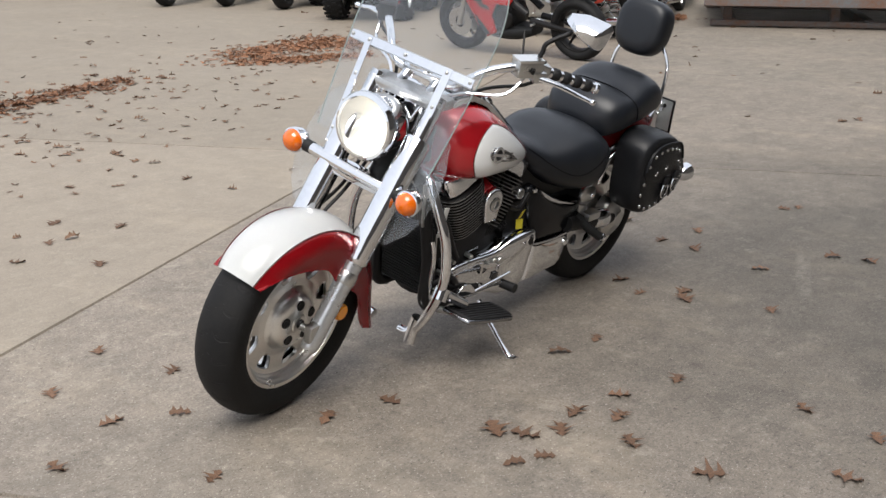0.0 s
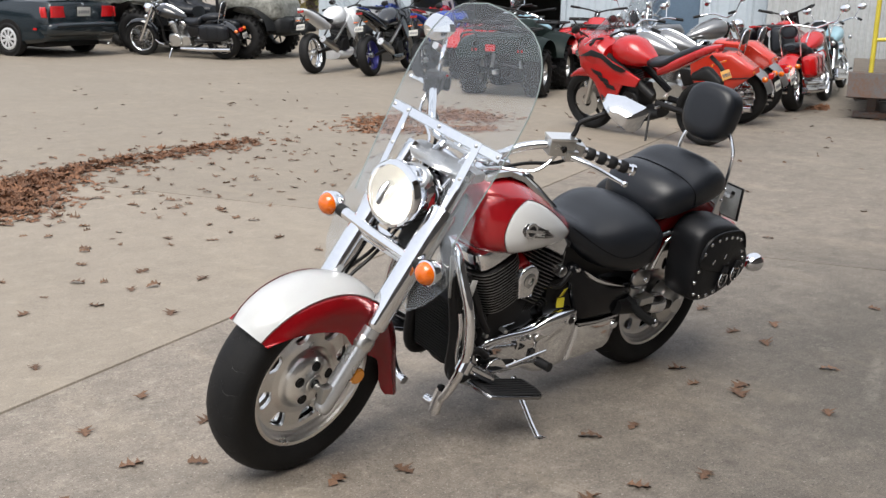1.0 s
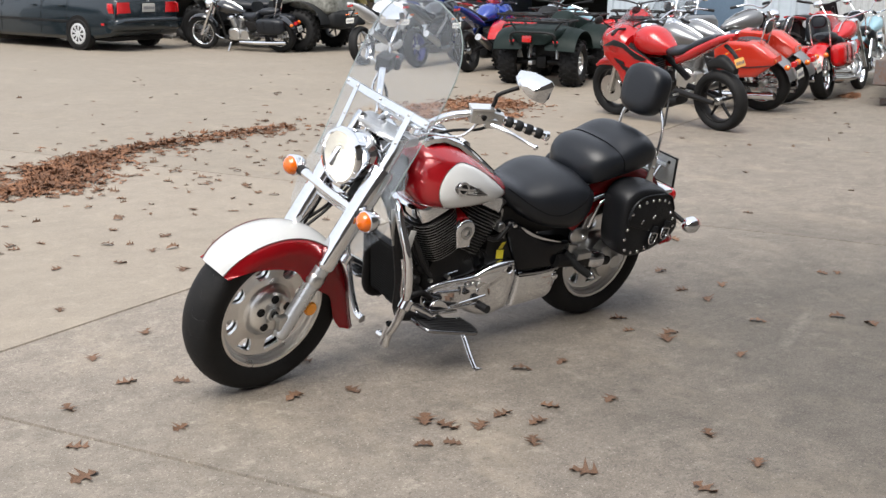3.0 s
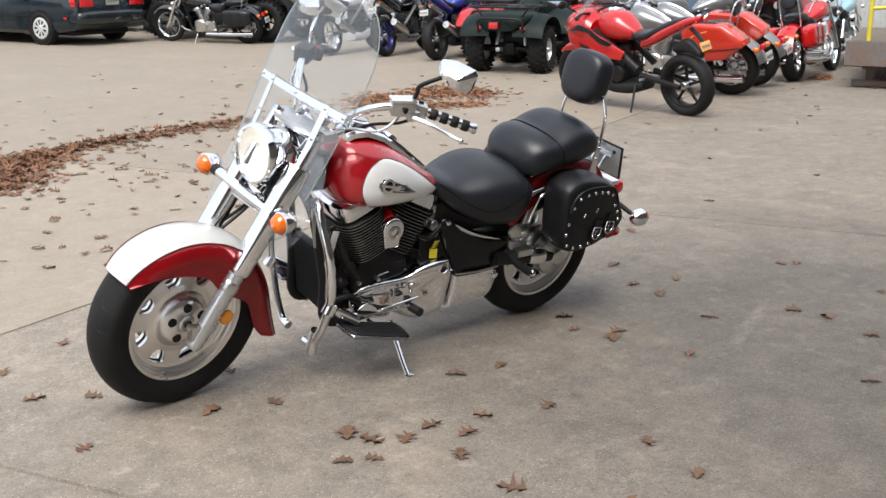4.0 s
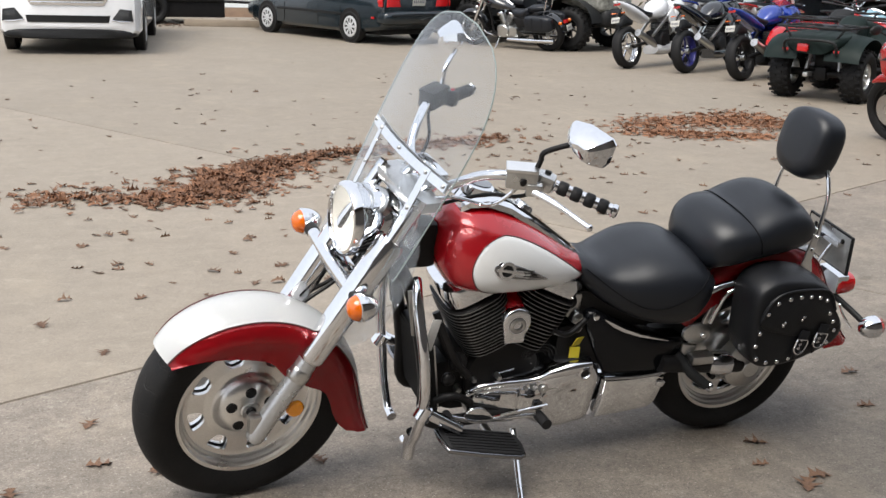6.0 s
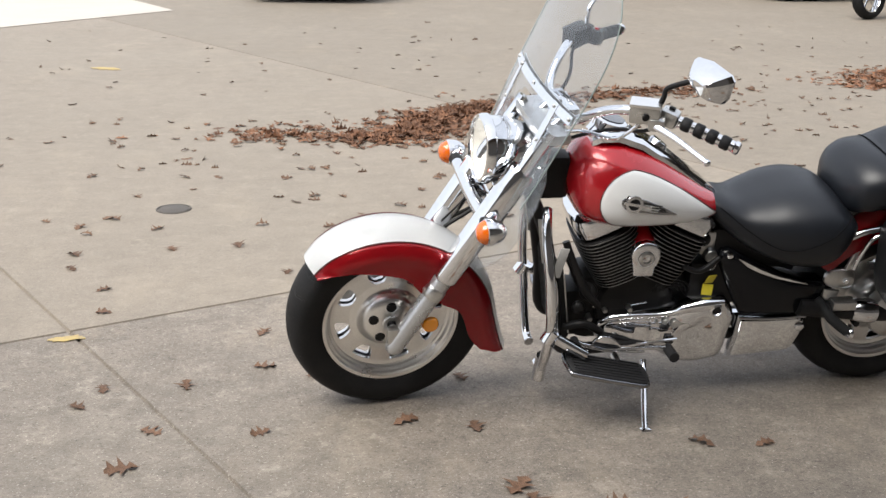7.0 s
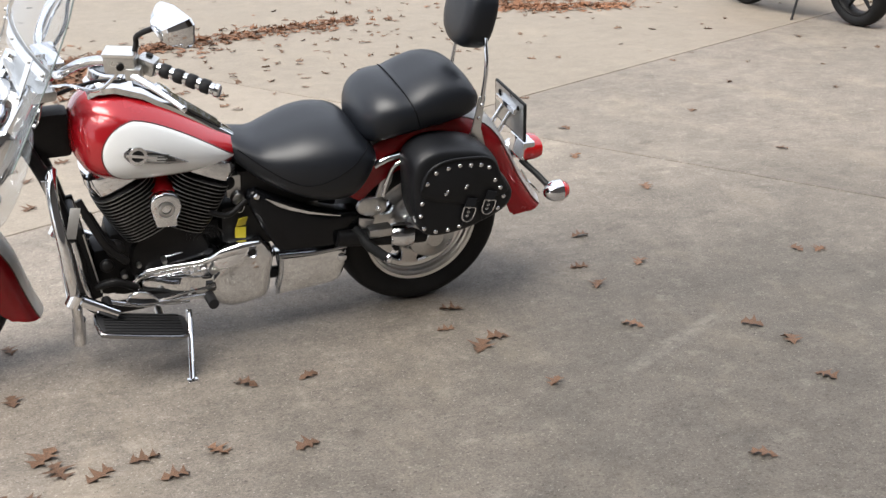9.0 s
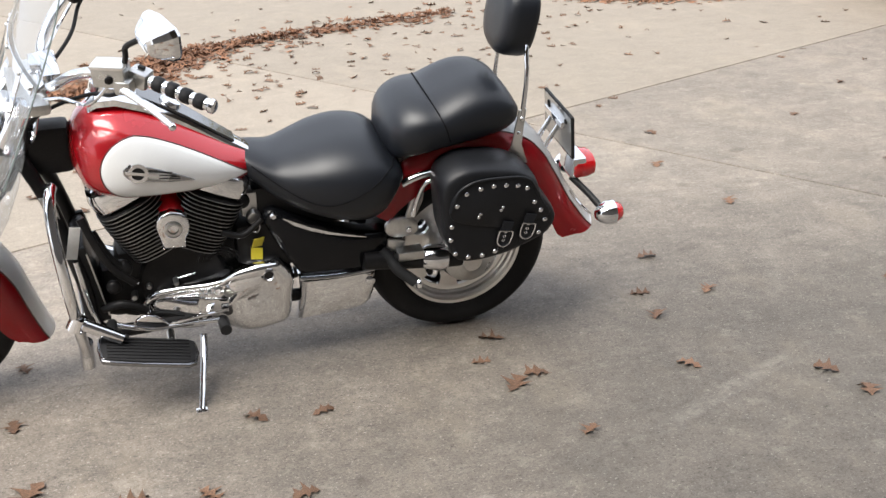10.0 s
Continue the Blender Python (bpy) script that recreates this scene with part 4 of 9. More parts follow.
# saddlebags
def bag(s):
    face = [(1.603, 0.640), (1.610, 0.560), (1.622, 0.480), (1.652, 0.418), (1.705, 0.403), (1.798, 0.413), (1.873, 0.438), (1.933, 0.466), (1.957, 0.495), (1.962, 0.525), (1.945, 0.560), (1.914, 0.600), (1.886, 0.655), (1.821, 0.692), (1.73, 0.708), (1.665, 0.706), (1.617, 0.680)]
    ring = [V(a, 0, b) for a, b in face]
    full = []
    n = len(ring)
    for i in range(n):
        p0, p1, p2, p3 = ring[i - 1], ring[i], ring[(i + 1) % n], ring[(i + 2) % n]
        for k in range(4):
            t = k / 4
            full.append(0.5 * (2 * p1 + (p2 - p0) * t + (2 * p0 - 5 * p1 + 4 * p2 - p3) * t * t + (3 * p1 - p0 - 3 * p2 + p3) * t ** 3))
    cen = sum(full, V(0, 0, 0)) / len(full)
    rings = []
    for y, k, dz in ((-0.135, 0.94, 0.006), (-0.140, 1.0, 0.008), (-0.19, 1.03, 0.007), (-0.235, 1.025, 0.004), (-0.258, 1.0, 0.001), (-0.268, 0.97, 0.0), (-0.272, 0.90, 0.0), (-0.274, 0.6, 0.0), (-0.274, 0.2, 0.0)):
        rings.append([V(cen.x + (p.x - cen.x) * k, -s * y, cen.z + (p.z - cen.z) * k + dz * max(0, (p.z - 0.52) / 0.18)) for p in full])
    b = part("saddlebag", loft(rings), BAG, bike, "black leather saddlebag with chrome studs and two buckled straps", None, 50)
    # lid flap with its own lower edge
    flap = [(1.622, 0.60), (1.645, 0.655), (1.70, 0.682), (1.79, 0.684), (1.865, 0.668), (1.905, 0.600), (1.938, 0.545), (1.90, 0.528), (1.80, 0.515), (1.70, 0.535), (1.635, 0.56)]
    part("flap", plate(flap, s * 0.006, s * 0.2725, "Y", 0.002, 0, 3), BAG, b, "lid flap")
    part("flap_edge", tube([V(a, s * 0.279, z) for a, z in [(1.626, 0.59), (1.648, 0.652), (1.70, 0.680), (1.79, 0.682), (1.862, 0.667), (1.902, 0.602)]], 0.004, 8, 5), BAG, b)
    small = ((1.717, 0.570), (1.712, 0.561), (1.786, 0.584), (1.781, 0.575))
    for a, z in small + ((1.644, 0.608), (1.672, 0.643), (1.714, 0.654), (1.754, 0.658), (1.792, 0.656), (1.829, 0.650), (1.859, 0.638), (1.885, 0.588), (1.907, 0.557), (1.925, 0.520), (1.908, 0.478), (1.630, 0.540), (1.630, 0.492), (1.645, 0.443), (1.686, 0.426), (1.73, 0.425), (1.771, 0.432)):
        big = (a, z) not in small
        yy = 0.2785 if z > 0.53 else 0.2735
        part("stud", ball(0.0075 if big else 0.005, (a, s * yy, z), (1, 0.55, 1), 10), CHROME, b)
    for a, z in ((1.795, 0.492), (1.866, 0.508)):
        T = Matrix.Translation((a, s * 0.279, z)) @ Matrix.Rotation(radians(14), 4, "Y")
        st = part("strap", plate([(-0.017, 0.045), (0.017, 0.045), (0.017, -0.035), (0.0, -0.062), (-0.017, -0.035)], s * 0.006, 0.0, "Y", 0.0015), BAG, b, "buckled leather strap", T)
        part("buckle", tube([V(-0.021, s * 0.008, 0.014), V(-0.021, s * 0.009, -0.018), V(-0.012, s * 0.010, -0.032), V(0.0, s * 0.010, -0.036), V(0.012, s * 0.010, -0.032), V(0.021, s * 0.009, -0.018), V(0.021, s * 0.008, 0.014), V(0.0, s * 0.008, 0.014), V(-0.020, s * 0.008, 0.014)], 0.0028, 8, 3), CHROME, st, m=T)
        for q in (0.012, -0.004, -0.018):
            part("eyelet", spin([(0.002, s * 0.0062), (0.0045, s * 0.0075), (0.006, s * 0.006)], 10, "Y", (0, 0, q)), CHROME, st, m=T)
    return b


bag(-1)
bag(1)
part("bag_rail", tube([V(1.555, -0.125, 0.50), V(1.567, -0.132, 0.56), V(1.585, -0.135, 0.606), V(1.613, -0.138, 0.624), V(1.66, -0.14, 0.634)], 0.008, 10, 5), CHROME, bike, "chrome saddlebag rail")
part("bag_rail", tube([V(1.555, 0.125, 0.50), V(1.567, 0.132, 0.56), V(1.585, 0.135, 0.606), V(1.613, 0.138, 0.624), V(1.66, 0.14, 0.634)], 0.008, 10, 5), CHROME, bike, "chrome saddlebag rail")

# tail: lamp, plate, rear signals
part("tail_lamp", loft([[RA + V(0.365 + dx, yy * k, 0.222 + dz * k) for yy, dz in squircle(24, 0.062, 0.040, 2.6)] for dx, k in ((0.0, 0.9), (0.01, 1.0), (0.05, 0.98), (0.075, 0.85), (0.085, 0.5))]), REDLENS, bike, "red tail lamp")
part("tail_lamp_base", box((0.05, 0.11, 0.07), (2.13, 0, 0.545), 0.012), CHROME, bike, "chrome lamp base")
pl = part("number_plate", box((0.004, 0.205, 0.125), (0, 0, 0), 0.0015, pose(2.070, 0.0, 0.686, 0, -6, 0)), LABELW, bike, "plain pale number plate in a black frame")
part("plate_frame", join(*[box(sz, c, 0.003, pose(2.070, 0.0, 0.686, 0, -6, 0)) for sz, c in (((0.010, 0.222, 0.010), (0, 0, 0.066)), ((0.010, 0.222, 0.010), (0, 0, -0.066)), ((0.010, 0.010, 0.142), (0, 0.107, 0)), ((0.010, 0.010, 0.142), (0, -0.107, 0)))]), PLASTIC, pl, "black plate frame")
part("plate_back", box((0.004, 0.21, 0.13), (-0.004, 0, 0), 0.0015, pose(2.070, 0.0, 0.686, 0, -6, 0)), ALU, pl, "bare metal plate back")
for y, z in ((-0.07, 0.04), (0.07, 0.04)):
    part("plate_bolt", ball(0.009, (0, 0, 0), (0.5, 1, 1), 12, pose(2.070, 0.0, 0.686, 0, -6, 0) @ Matrix.Translation((-0.007, y, z))), BLACK, pl)
part("plate_bracket", join(tube([V(2.00, -0.03, 0.60), V(2.035, -0.03, 0.665), V(2.060, -0.03, 0.705)], 0.014, 10, 4, 0.5), tube([V(2.00, 0.03, 0.60), V(2.035, 0.03, 0.665), V(2.060, 0.03, 0.705)], 0.014, 10, 4, 0.5), box((0.03, 0.14, 0.02), (2.058, 0, 0.712), 0.005)), CHROME, bike, "chrome plate bracket")
for s in (-1, 1):
    part("signal_stalk", tube([V(2.115, s * 0.03, 0.505), V(2.15, s * 0.09, 0.475), V(2.172, s * 0.145, 0.452)], 0.011, 12, 4), PLASTIC, bike, m=None)
    rs = part("rear_signal", spin([(0.0, -0.048), (0.012, -0.046), (0.026, -0.034), (0.036, -0.014), (0.0385, 0.004), (0.0385, 0.016)], 28, "X", (2.19, s * 0.170, 0.443)), CHROME, bike, "chrome bullet rear signal")
    part("signal_lens", spin([(0.0, 0.050), (0.016, 0.047), (0.028, 0.038), (0.0365, 0.016)], 28, "X", (2.19, s * 0.170, 0.443)), REDLENS, rs, "red lens")

# engine: crankcase, finned cylinders, covers
part("crankcase", join(box((0.50, 0.15, 0.24), (0.92, 0.02, 0.345), 0.04), spin([(0, -0.075), (0.12, -0.075), (0.13, -0.065), (0.13, 0.14), (0.12, 0.15), (0, 0.15)], 36, "Y", (0.86, 0, 0.36)), box((0.20, 0.18, 0.16), (1.12, 0, 0.44), 0.03), box((0.12, 0.12, 0.18), (0.68, 0, 0.33), 0.04)), BLACK, bike, "black engine crankcase")
ENG = V(0.850, 0, 0.375)
for tilt, nm in ((-24, "front"), (25, "rear")):
    T = Matrix.Translation(ENG) @ Matrix.Rotation(radians(tilt), 4, "Y")
    cyl = part("cylinder", spin([(0.0, 0.09), (0.066, 0.09), (0.066, 0.30), (0.0, 0.30)], 28, "Z", (0, 0, 0)), BLACK, bike, "black finned engine cylinder", T)
    for k in range(15):
        z = 0.112 + 0.0125 * k
        w = 0.088 + 0.012 * math.sin(k / 14 * math.pi * 0.6)
        pts = [(a, b) for a, b in squircle(28, w, w * 1.32, 3.2)]
        fin = plate(pts, 0.0046, z, "Z", 0.0009)
        part("cooling_fin", fin, BLACK, cyl, m=T)
        part("fin_edge", tube([V(a * 1.003, b * 1.003, z + 0.0023) for a, b in pts + pts[:1]], 0.0016, 4, 1), FIN, cyl, m=T)
    part("rocker_cover", loft([[T @ V(a * k, b * k, z) for a, b in squircle(28, 0.094, 0.118, 4.0)] for z, k in ((0.302, 0.98), (0.306, 1.0), (0.345, 1.0), (0.362, 0.93), (0.368, 0.80))]), CHROME, bike, "chrome rocker cover", None, 30)
    part("exhaust_pipe", tube([T @ V(0.0, 0.12, 0.24), T @ V(0.01, 0.18, 0.22), V(0.80 if tilt < 0 else 1.02, 0.205, 0.38), V(1.05 if tilt < 0 else 1.2, 0.21, 0.27), V(1.55, 0.215, 0.26)], 0.026, 14, 5), CHROME, bike, "chrome exhaust header")
part("silencer", tube([V(1.35, 0.215, 0.25), V(1.42, 0.218, 0.25), V(2.02, 0.235, 0.31), V(2.06, 0.236, 0.313)], [0.030, 0.047, 0.05, 0.046], 20, 1), CHROME, bike, "long chrome silencer")
part("silencer", tube([V(1.35, 0.205, 0.15), V(1.42, 0.208, 0.15), V(2.06, 0.225, 0.20), V(2.10, 0.226, 0.203)], [0.030, 0.045, 0.048, 0.044], 20, 1), CHROME, bike, "long chrome silencer")
part("air_duct", tube([V(0.845, -0.06, 0.612), V(0.845, -0.09, 0.603), V(0.846, -0.118, 0.585)], 0.043, 20, 4), RED, bike, "dark red intake cover")
horn = part("horn_cover", plate([(0.799, 0.585), (0.803, 0.607), (0.818, 0.624), (0.845, 0.632), (0.872, 0.624), (0.888, 0.607), (0.894, 0.582), (0.890, 0.560), (0.878, 0.540), (0.876, 0.512), (0.812, 0.514), (0.806, 0.548)], -0.030, -0.118, "Y", 0.006, 0.003), CHROME, bike, "round chrome horn cover")
part("horn_ring", spin([(0.014, -0.156), (0.020, -0.157), (0.026, -0.153)], 28, "Y", (0.846, 0, 0.578)), ALU, horn)

# polished left engine cover: a flat mirror-like shell with a raised arched rib, an upper dome and a black pad
# it runs in towards the frame and down at its front end
SLANT = Matrix(((1, 0, 0, 0), (-0.162, 1, 0, 0.217), (0.125, 0, 1, -0.162), (0, 0, 0, 1)))
cov = [(0.722, 0.360), (0.735, 0.388), (0.766, 0.399), (0.824, 0.404), (0.902, 0.404), (0.958, 0.406), (0.997, 0.424), (1.037, 0.434), (1.085, 0.438), (1.136, 0.432), (1.158, 0.410), (1.188, 0.357), (1.181, 0.288), (1.168, 0.206), (1.122, 0.187), (1.073, 0.180), (1.030, 0.187), (0.981, 0.211), (0.940, 0.235), (0.890, 0.246), (0.799, 0.266), (0.765, 0.287), (0.738, 0.328)]
ringp = [V(a, 0, b) for a, b in cov]
full = []
for i in range(len(ringp)):
    p0, p1, p2, p3 = ringp[i - 1], ringp[i], ringp[(i + 1) % len(ringp)], ringp[(i + 2) % len(ringp)]
    for k in range(4):
        t = k / 4
        full.append(0.5 * (2 * p1 + (p2 - p0) * t + (2 * p0 - 5 * p1 + 4 * p2 - p3) * t * t + (3 * p1 - p0 - 3 * p2 + p3) * t ** 3))
cen = V(0.98, 0, 0.315)
rings = []
for y, k in ((-0.09, 1.0), (-0.112, 1.0), (-0.130, 0.985), (-0.144, 0.955), (-0.155, 0.91), (-0.164, 0.84), (-0.170, 0.74), (-0.174, 0.55), (-0.176, 0.3), (-0.1765, 0.1)):
    rings.append([V(cen.x + (p.x - cen.x) * k, y - 0.016 * max(0.0, (p.z - 0.38) / 0.08) * (p.x > 0.98), cen.z + (p.z - cen.z) * k) for p in full])
ecov = part("engine_cover", loft(rings), CHROME, bike, "polished chrome left engine cover", SLANT, 45)
part("cover_rib", tube([V(0.770, -0.152, 0.290), V(0.746, -0.164, 0.330), V(0.745, -0.168, 0.362), V(0.775, -0.171, 0.387), V(0.845, -0.174, 0.394), V(0.925, -0.176, 0.393), V(0.970, -0.178, 0.400), V(1.008, -0.182, 0.418), V(1.066, -0.182, 0.427), V(1.125, -0.176, 0.426)], [0.008, 0.010, 0.012, 0.014, 0.013, 0.012, 0.013, 0.018, 0.022, 0.015], 16, 6), CHROME, ecov, "raised chrome rib", m=SLANT)
part("cover_rim", tube([V(a, -0.170, z) for a, z in ((0.748, 0.330), (0.766, 0.295), (0.803, 0.270), (0.860, 0.256), (0.905, 0.254))], 0.007, 12, 5), CHROME, ecov, m=SLANT)
part("cover_inset", plate([(0.762, 0.350), (0.786, 0.376), (0.86, 0.383), (0.905, 0.380), (0.915, 0.340), (0.900, 0.272), (0.83, 0.276), (0.778, 0.305)], -0.006, -0.171, "Y", 0.003, 0.001, 3), CHROME, ecov, "polished inset panel", m=SLANT)
part("cover_pad", loft([[V(0.803 + a, -0.178 - d, 0.311 + b - 0.30 * a) for a, b in squircle(24, 0.052 * k, 0.016 * k, 3)] for d, k in ((0.0, 1.0), (0.006, 0.98), (0.009, 0.85))]), PLASTIC, ecov, "black pad", m=SLANT)
part("cover_eye", spin([(0, -0.196), (0.012, -0.196), (0.016, -0.201), (0.022, -0.198), (0.024, -0.17)], 24, "Y", (1.102, 0.0, 0.410)), CHROME, ecov, m=SLANT)
# flat black disc gives the closed eye the dark of a bore
part("cover_bore", spin([(0, -0.199), (0.0125, -0.199)], 20, "Y", (1.102, 0.0, 0.410)), BLACK, ecov, m=SLANT)
part("cover_arm", tube([V(0.706, -0.130, 0.388), V(0.716, -0.140, 0.416), V(0.755, -0.145, 0.424), V(0.80, -0.150, 0.416), V(0.895, -0.148, 0.426)], [0.012, 0.014, 0.012, 0.010, 0.006], 12, 5, 0.7), CHROME, ecov, "chrome arm above the cover", m=SLANT)
for a, z, r in ((0.927, 0.368, 0.006), (0.953, 0.370, 0.011), (0.905, 0.285, 0.006), (0.758, 0.424, 0.008), (0.836, 0.422, 0.008), (0.712, 0.396, 0.010)):
    part("bolt", spin([(0, -0.186), (r * 0.8, -0.186), (r, -0.182), (r, -0.14)], 14, "Y", (a, 0, z)), ALU, ecov, m=SLANT)
part("cover_plug", join(spin([(0, -0.186), (0.013, -0.186), (0.016, -0.181), (0.016, -0.165)], 18, "Y", (0.985, 0, 0.360)), box((0.05, 0.014, 0.010), (1.005, -0.180, 0.360), 0.003)), ALU, ecov, m=SLANT)
part("window", plate([(0.958, 0.318), (0.988, 0.316), (0.991, 0.284), (0.976, 0.276), (0.956, 0.292)], -0.010, -0.173, "Y", 0.004), GLOSS, ecov, "dark sight window", m=SLANT)
c2 = [(1.203, 0.318), (1.316, 0.314), (1.420, 0.316), (1.446, 0.308), (1.444, 0.250), (1.428, 0.203), (1.402, 0.182), (1.298, 0.174), (1.186, 0.168), (1.202, 0.255)]
rings = []
for y, k in ((-0.05, 1.0), (-0.080, 1.0), (-0.095, 0.98), (-0.105, 0.94), (-0.112, 0.86), (-0.115, 0.6), (-0.116, 0.15)):
    cen = V(1.316, 0, 0.248)
    rings.append([V(cen.x + (a - cen.x) * k, y, cen.z + (z - cen.z) * k) for a, z in c2])
part("pivot_cover", loft(rings), CHROME, bike, "polished chrome swingarm cover", None, 30)
part("cover_bolt", spin([(0, -0.122), (0.010, -0.122), (0.015, -0.118), (0.016, -0.10)], 20, "Y", (1.422, 0, 0.280)), CHROME, bike)
part("clutch_ribs", join(*[tube([V(0.965 + 0.012 * math.cos(t) * k, -0.095, 0.425 + 0.009 * k * math.sin(t)) for t in np.linspace(0, math.pi, 9)], 0.003, 6, 1) for k in range(2, 6)]), BLACK, bike, "ribbed black clutch housing")

# side cover, trim, key and tag
sc = [(1.102, 0.540), (1.110, 0.566), (1.136, 0.572), (1.21, 0.532), (1.296, 0.488), (1.404, 0.452), (1.478, 0.444), (1.492, 0.418), (1.484, 0.390), (1.455, 0.325), (1.399, 0.316), (1.210, 0.330), (1.196, 0.350), (1.159, 0.415), (1.128, 0.475)]
rings = []
for y, k in ((-0.05, 0.97), (-0.085, 1.0), (-0.100, 0.985), (-0.109, 0.93), (-0.117, 0.75), (-0.122, 0.45), (-0.124, 0.12)):
    cen = V(1.28, 0, 0.43)
    rings.append([V(cen.x + (a - cen.x) * k, y, cen.z + (z - cen.z) * k) for a, z in sc])
scov = part("side_cover", loft(rings), COVERB, bike, "gloss black side cover with chrome trim", None, 50)
part("cover_trim", loft([[V(x, -0.116, z + w), V(x, -0.125, z + w * 0.5), V(x, -0.125, z - w * 0.5), V(x, -0.116, z - w)] for x, z, w in ((1.160, 0.550, 0.003), (1.195, 0.526, 0.013), (1.24, 0.502, 0.012), (1.30, 0.478, 0.009), (1.36, 0.461, 0.005), (1.41, 0.448, 0.002))]), CHROME, scov, "chrome trim blade", None, 30)
part("cover_screw", spin([(0, -0.120), (0.007, -0.120), (0.011, -0.116), (0.012, -0.098)], 16, "Y", (1.134, 0, 0.556)), CHROME, scov)
part("cover_trim", tube([V(1.205, -0.112, 0.324), V(1.32, -0.114, 0.317), V(1.435, -0.112, 0.321)], 0.006, 8, 4), CHROME, scov)
lock = part("ignition_lock", join(spin([(0, -0.110), (0.018, -0.110), (0.022, -0.104), (0.022, -0.06)], 20, "Y", (1.080, 0.015, 0.545)), box((0.05, 0.05, 0.08), (1.072, -0.05, 0.58), 0.01)), ALU, bike, "ignition lock below the seat")
part("key_ring", tube([V(1.082 + 0.012 * math.sin(t), -0.105, 0.522 + 0.018 * math.cos(t)) for t in np.linspace(0, 2 * math.pi, 15)], 0.0015, 6, 1), CHROME, bike)
part("key_tag", join(box((0.034, 0.0025, 0.034), (0, 0, 0), 0.0008, pose(1.084, -0.112, 0.474, 18, 8, 20)), box((0.034, 0.0025, 0.036), (0, 0, 0), 0.0008, pose(1.078, -0.112, 0.436, -12, 4, -8))), YELLOW, bike, "bent yellow key tag")
for p, r in (((1.04, -0.09, 0.64), 0.02), ((1.05, -0.08, 0.60), 0.024), ((1.06, -0.10, 0.66), 0.012), ((0.69, -0.10, 0.44), 0.03), ((0.66, -0.11, 0.39), 0.022)):
    part("engine_fitting", ball(r, p, (1, 0.8, 1), 14), BLACK, bike)
for pts, r in (([V(0.60, -0.10, 0.62), V(0.64, -0.13, 0.52), V(0.67, -0.13, 0.46), V(0.72, -0.12, 0.40)], 0.012), ([V(0.62, -0.08, 0.56), V(0.66, -0.11, 0.48), V(0.70, -0.10, 0.44)], 0.016), ([V(0.98, -0.12, 0.53), V(1.04, -0.12, 0.51), V(1.10, -0.11, 0.55)], 0.009), ([V(0.62, -0.11, 0.32), V(0.68, -0.13, 0.34), V(0.74, -0.12, 0.30)], 0.013)):
    part("engine_hose", tube(pts, r, 10, 5), BLACK, bike)

# foot controls and side stand
for s in (-1, 1):
    fb = [(0.590, 0.195), (0.592, 0.285), (0.625, 0.306), (0.80, 0.312), (0.862, 0.298), (0.868, 0.20), (0.80, 0.190), (0.65, 0.188)]
    T = Matrix.Translation((0.73, 0, 0.238)) @ Matrix.Rotation(radians(13), 4, "Y") @ Matrix.Translation((-0.73, 0, 0))
    board = part("floorboard", plate([(a, s * b) for a, b in fb], 0.014, 0.0, "Z", 0.004, 0, 2), BADGE, bike, "metal rimmed floorboard with ribbed rubber mat", T)
    part("rubber_mat", plate([(0.73 + (a - 0.73) * 0.95, s * (0.25 + (b - 0.25) * 0.90)) for a, b in fb], 0.006, 0.0135, "Z", 0.002, 0, 2), GRIP, board, "black rubber mat", T)
    for k in range(7):
        part("mat_rib", box((0.235, 0.005, 0.004), (0.728, s * (0.206 + 0.0145 * k), 0.021), 0.0015), GRIP, board, m=T)
    part("board_bracket", tube([V(0.66, s * 0.11, 0.22), V(0.68, s * 0.18, 0.232)], 0.013, 10, 1), ALU, bike)
    part("board_bracket", tube([V(0.80, s * 0.11, 0.20), V(0.80, s * 0.18, 0.205)], 0.013, 10, 1), ALU, bike)
part("shift_lever", join(tube([V(0.635, -0.16, 0.300), V(0.74, -0.165, 0.268), V(0.90, -0.17, 0.266), V(0.965, -0.17, 0.262)], 0.008, 10, 4), tube([V(0.80, -0.165, 0.27), V(0.86, -0.175, 0.286), V(0.975, -0.178, 0.300)], 0.005, 8, 4)), CHROME, bike, "chrome heel and toe shift lever")
part("shift_pad", tube([V(0.955, -0.165, 0.258), V(0.958, -0.225, 0.262)], 0.017, 14, 1), GRIP, bike)
part("shift_pad", tube([V(0.640, -0.165, 0.305), V(0.640, -0.222, 0.308)], 0.015, 14, 1), GRIP, bike)
part("shift_arm", plate([(0.70, 0.29), (0.725, 0.315), (0.76, 0.312), (0.80, 0.272), (0.78, 0.255), (0.73, 0.262)], -0.012, -0.16, "Y", 0.003, 0, 2), CHROME, bike)
part("side_stand", tube([V(0.895, -0.125, 0.185), V(0.890, -0.165, 0.155), V(0.868, -0.27, 0.090), V(0.858, -0.322, 0.064)], [0.013, 0.012, 0.010, 0.011], 12, 4), CHROME, bike, "chrome side stand, lowered")
part("stand_foot", box((0.034, 0.030, 0.014), (0.856, -0.334, 0.0680), 0.004, Matrix.Translation((0.864, -0.334, 0.068)) @ Matrix.Rotation(radians(-12), 4, "X") @ Matrix.Translation((-0.864, 0.334, -0.068))), CHROME, bike, "flat stand foot")
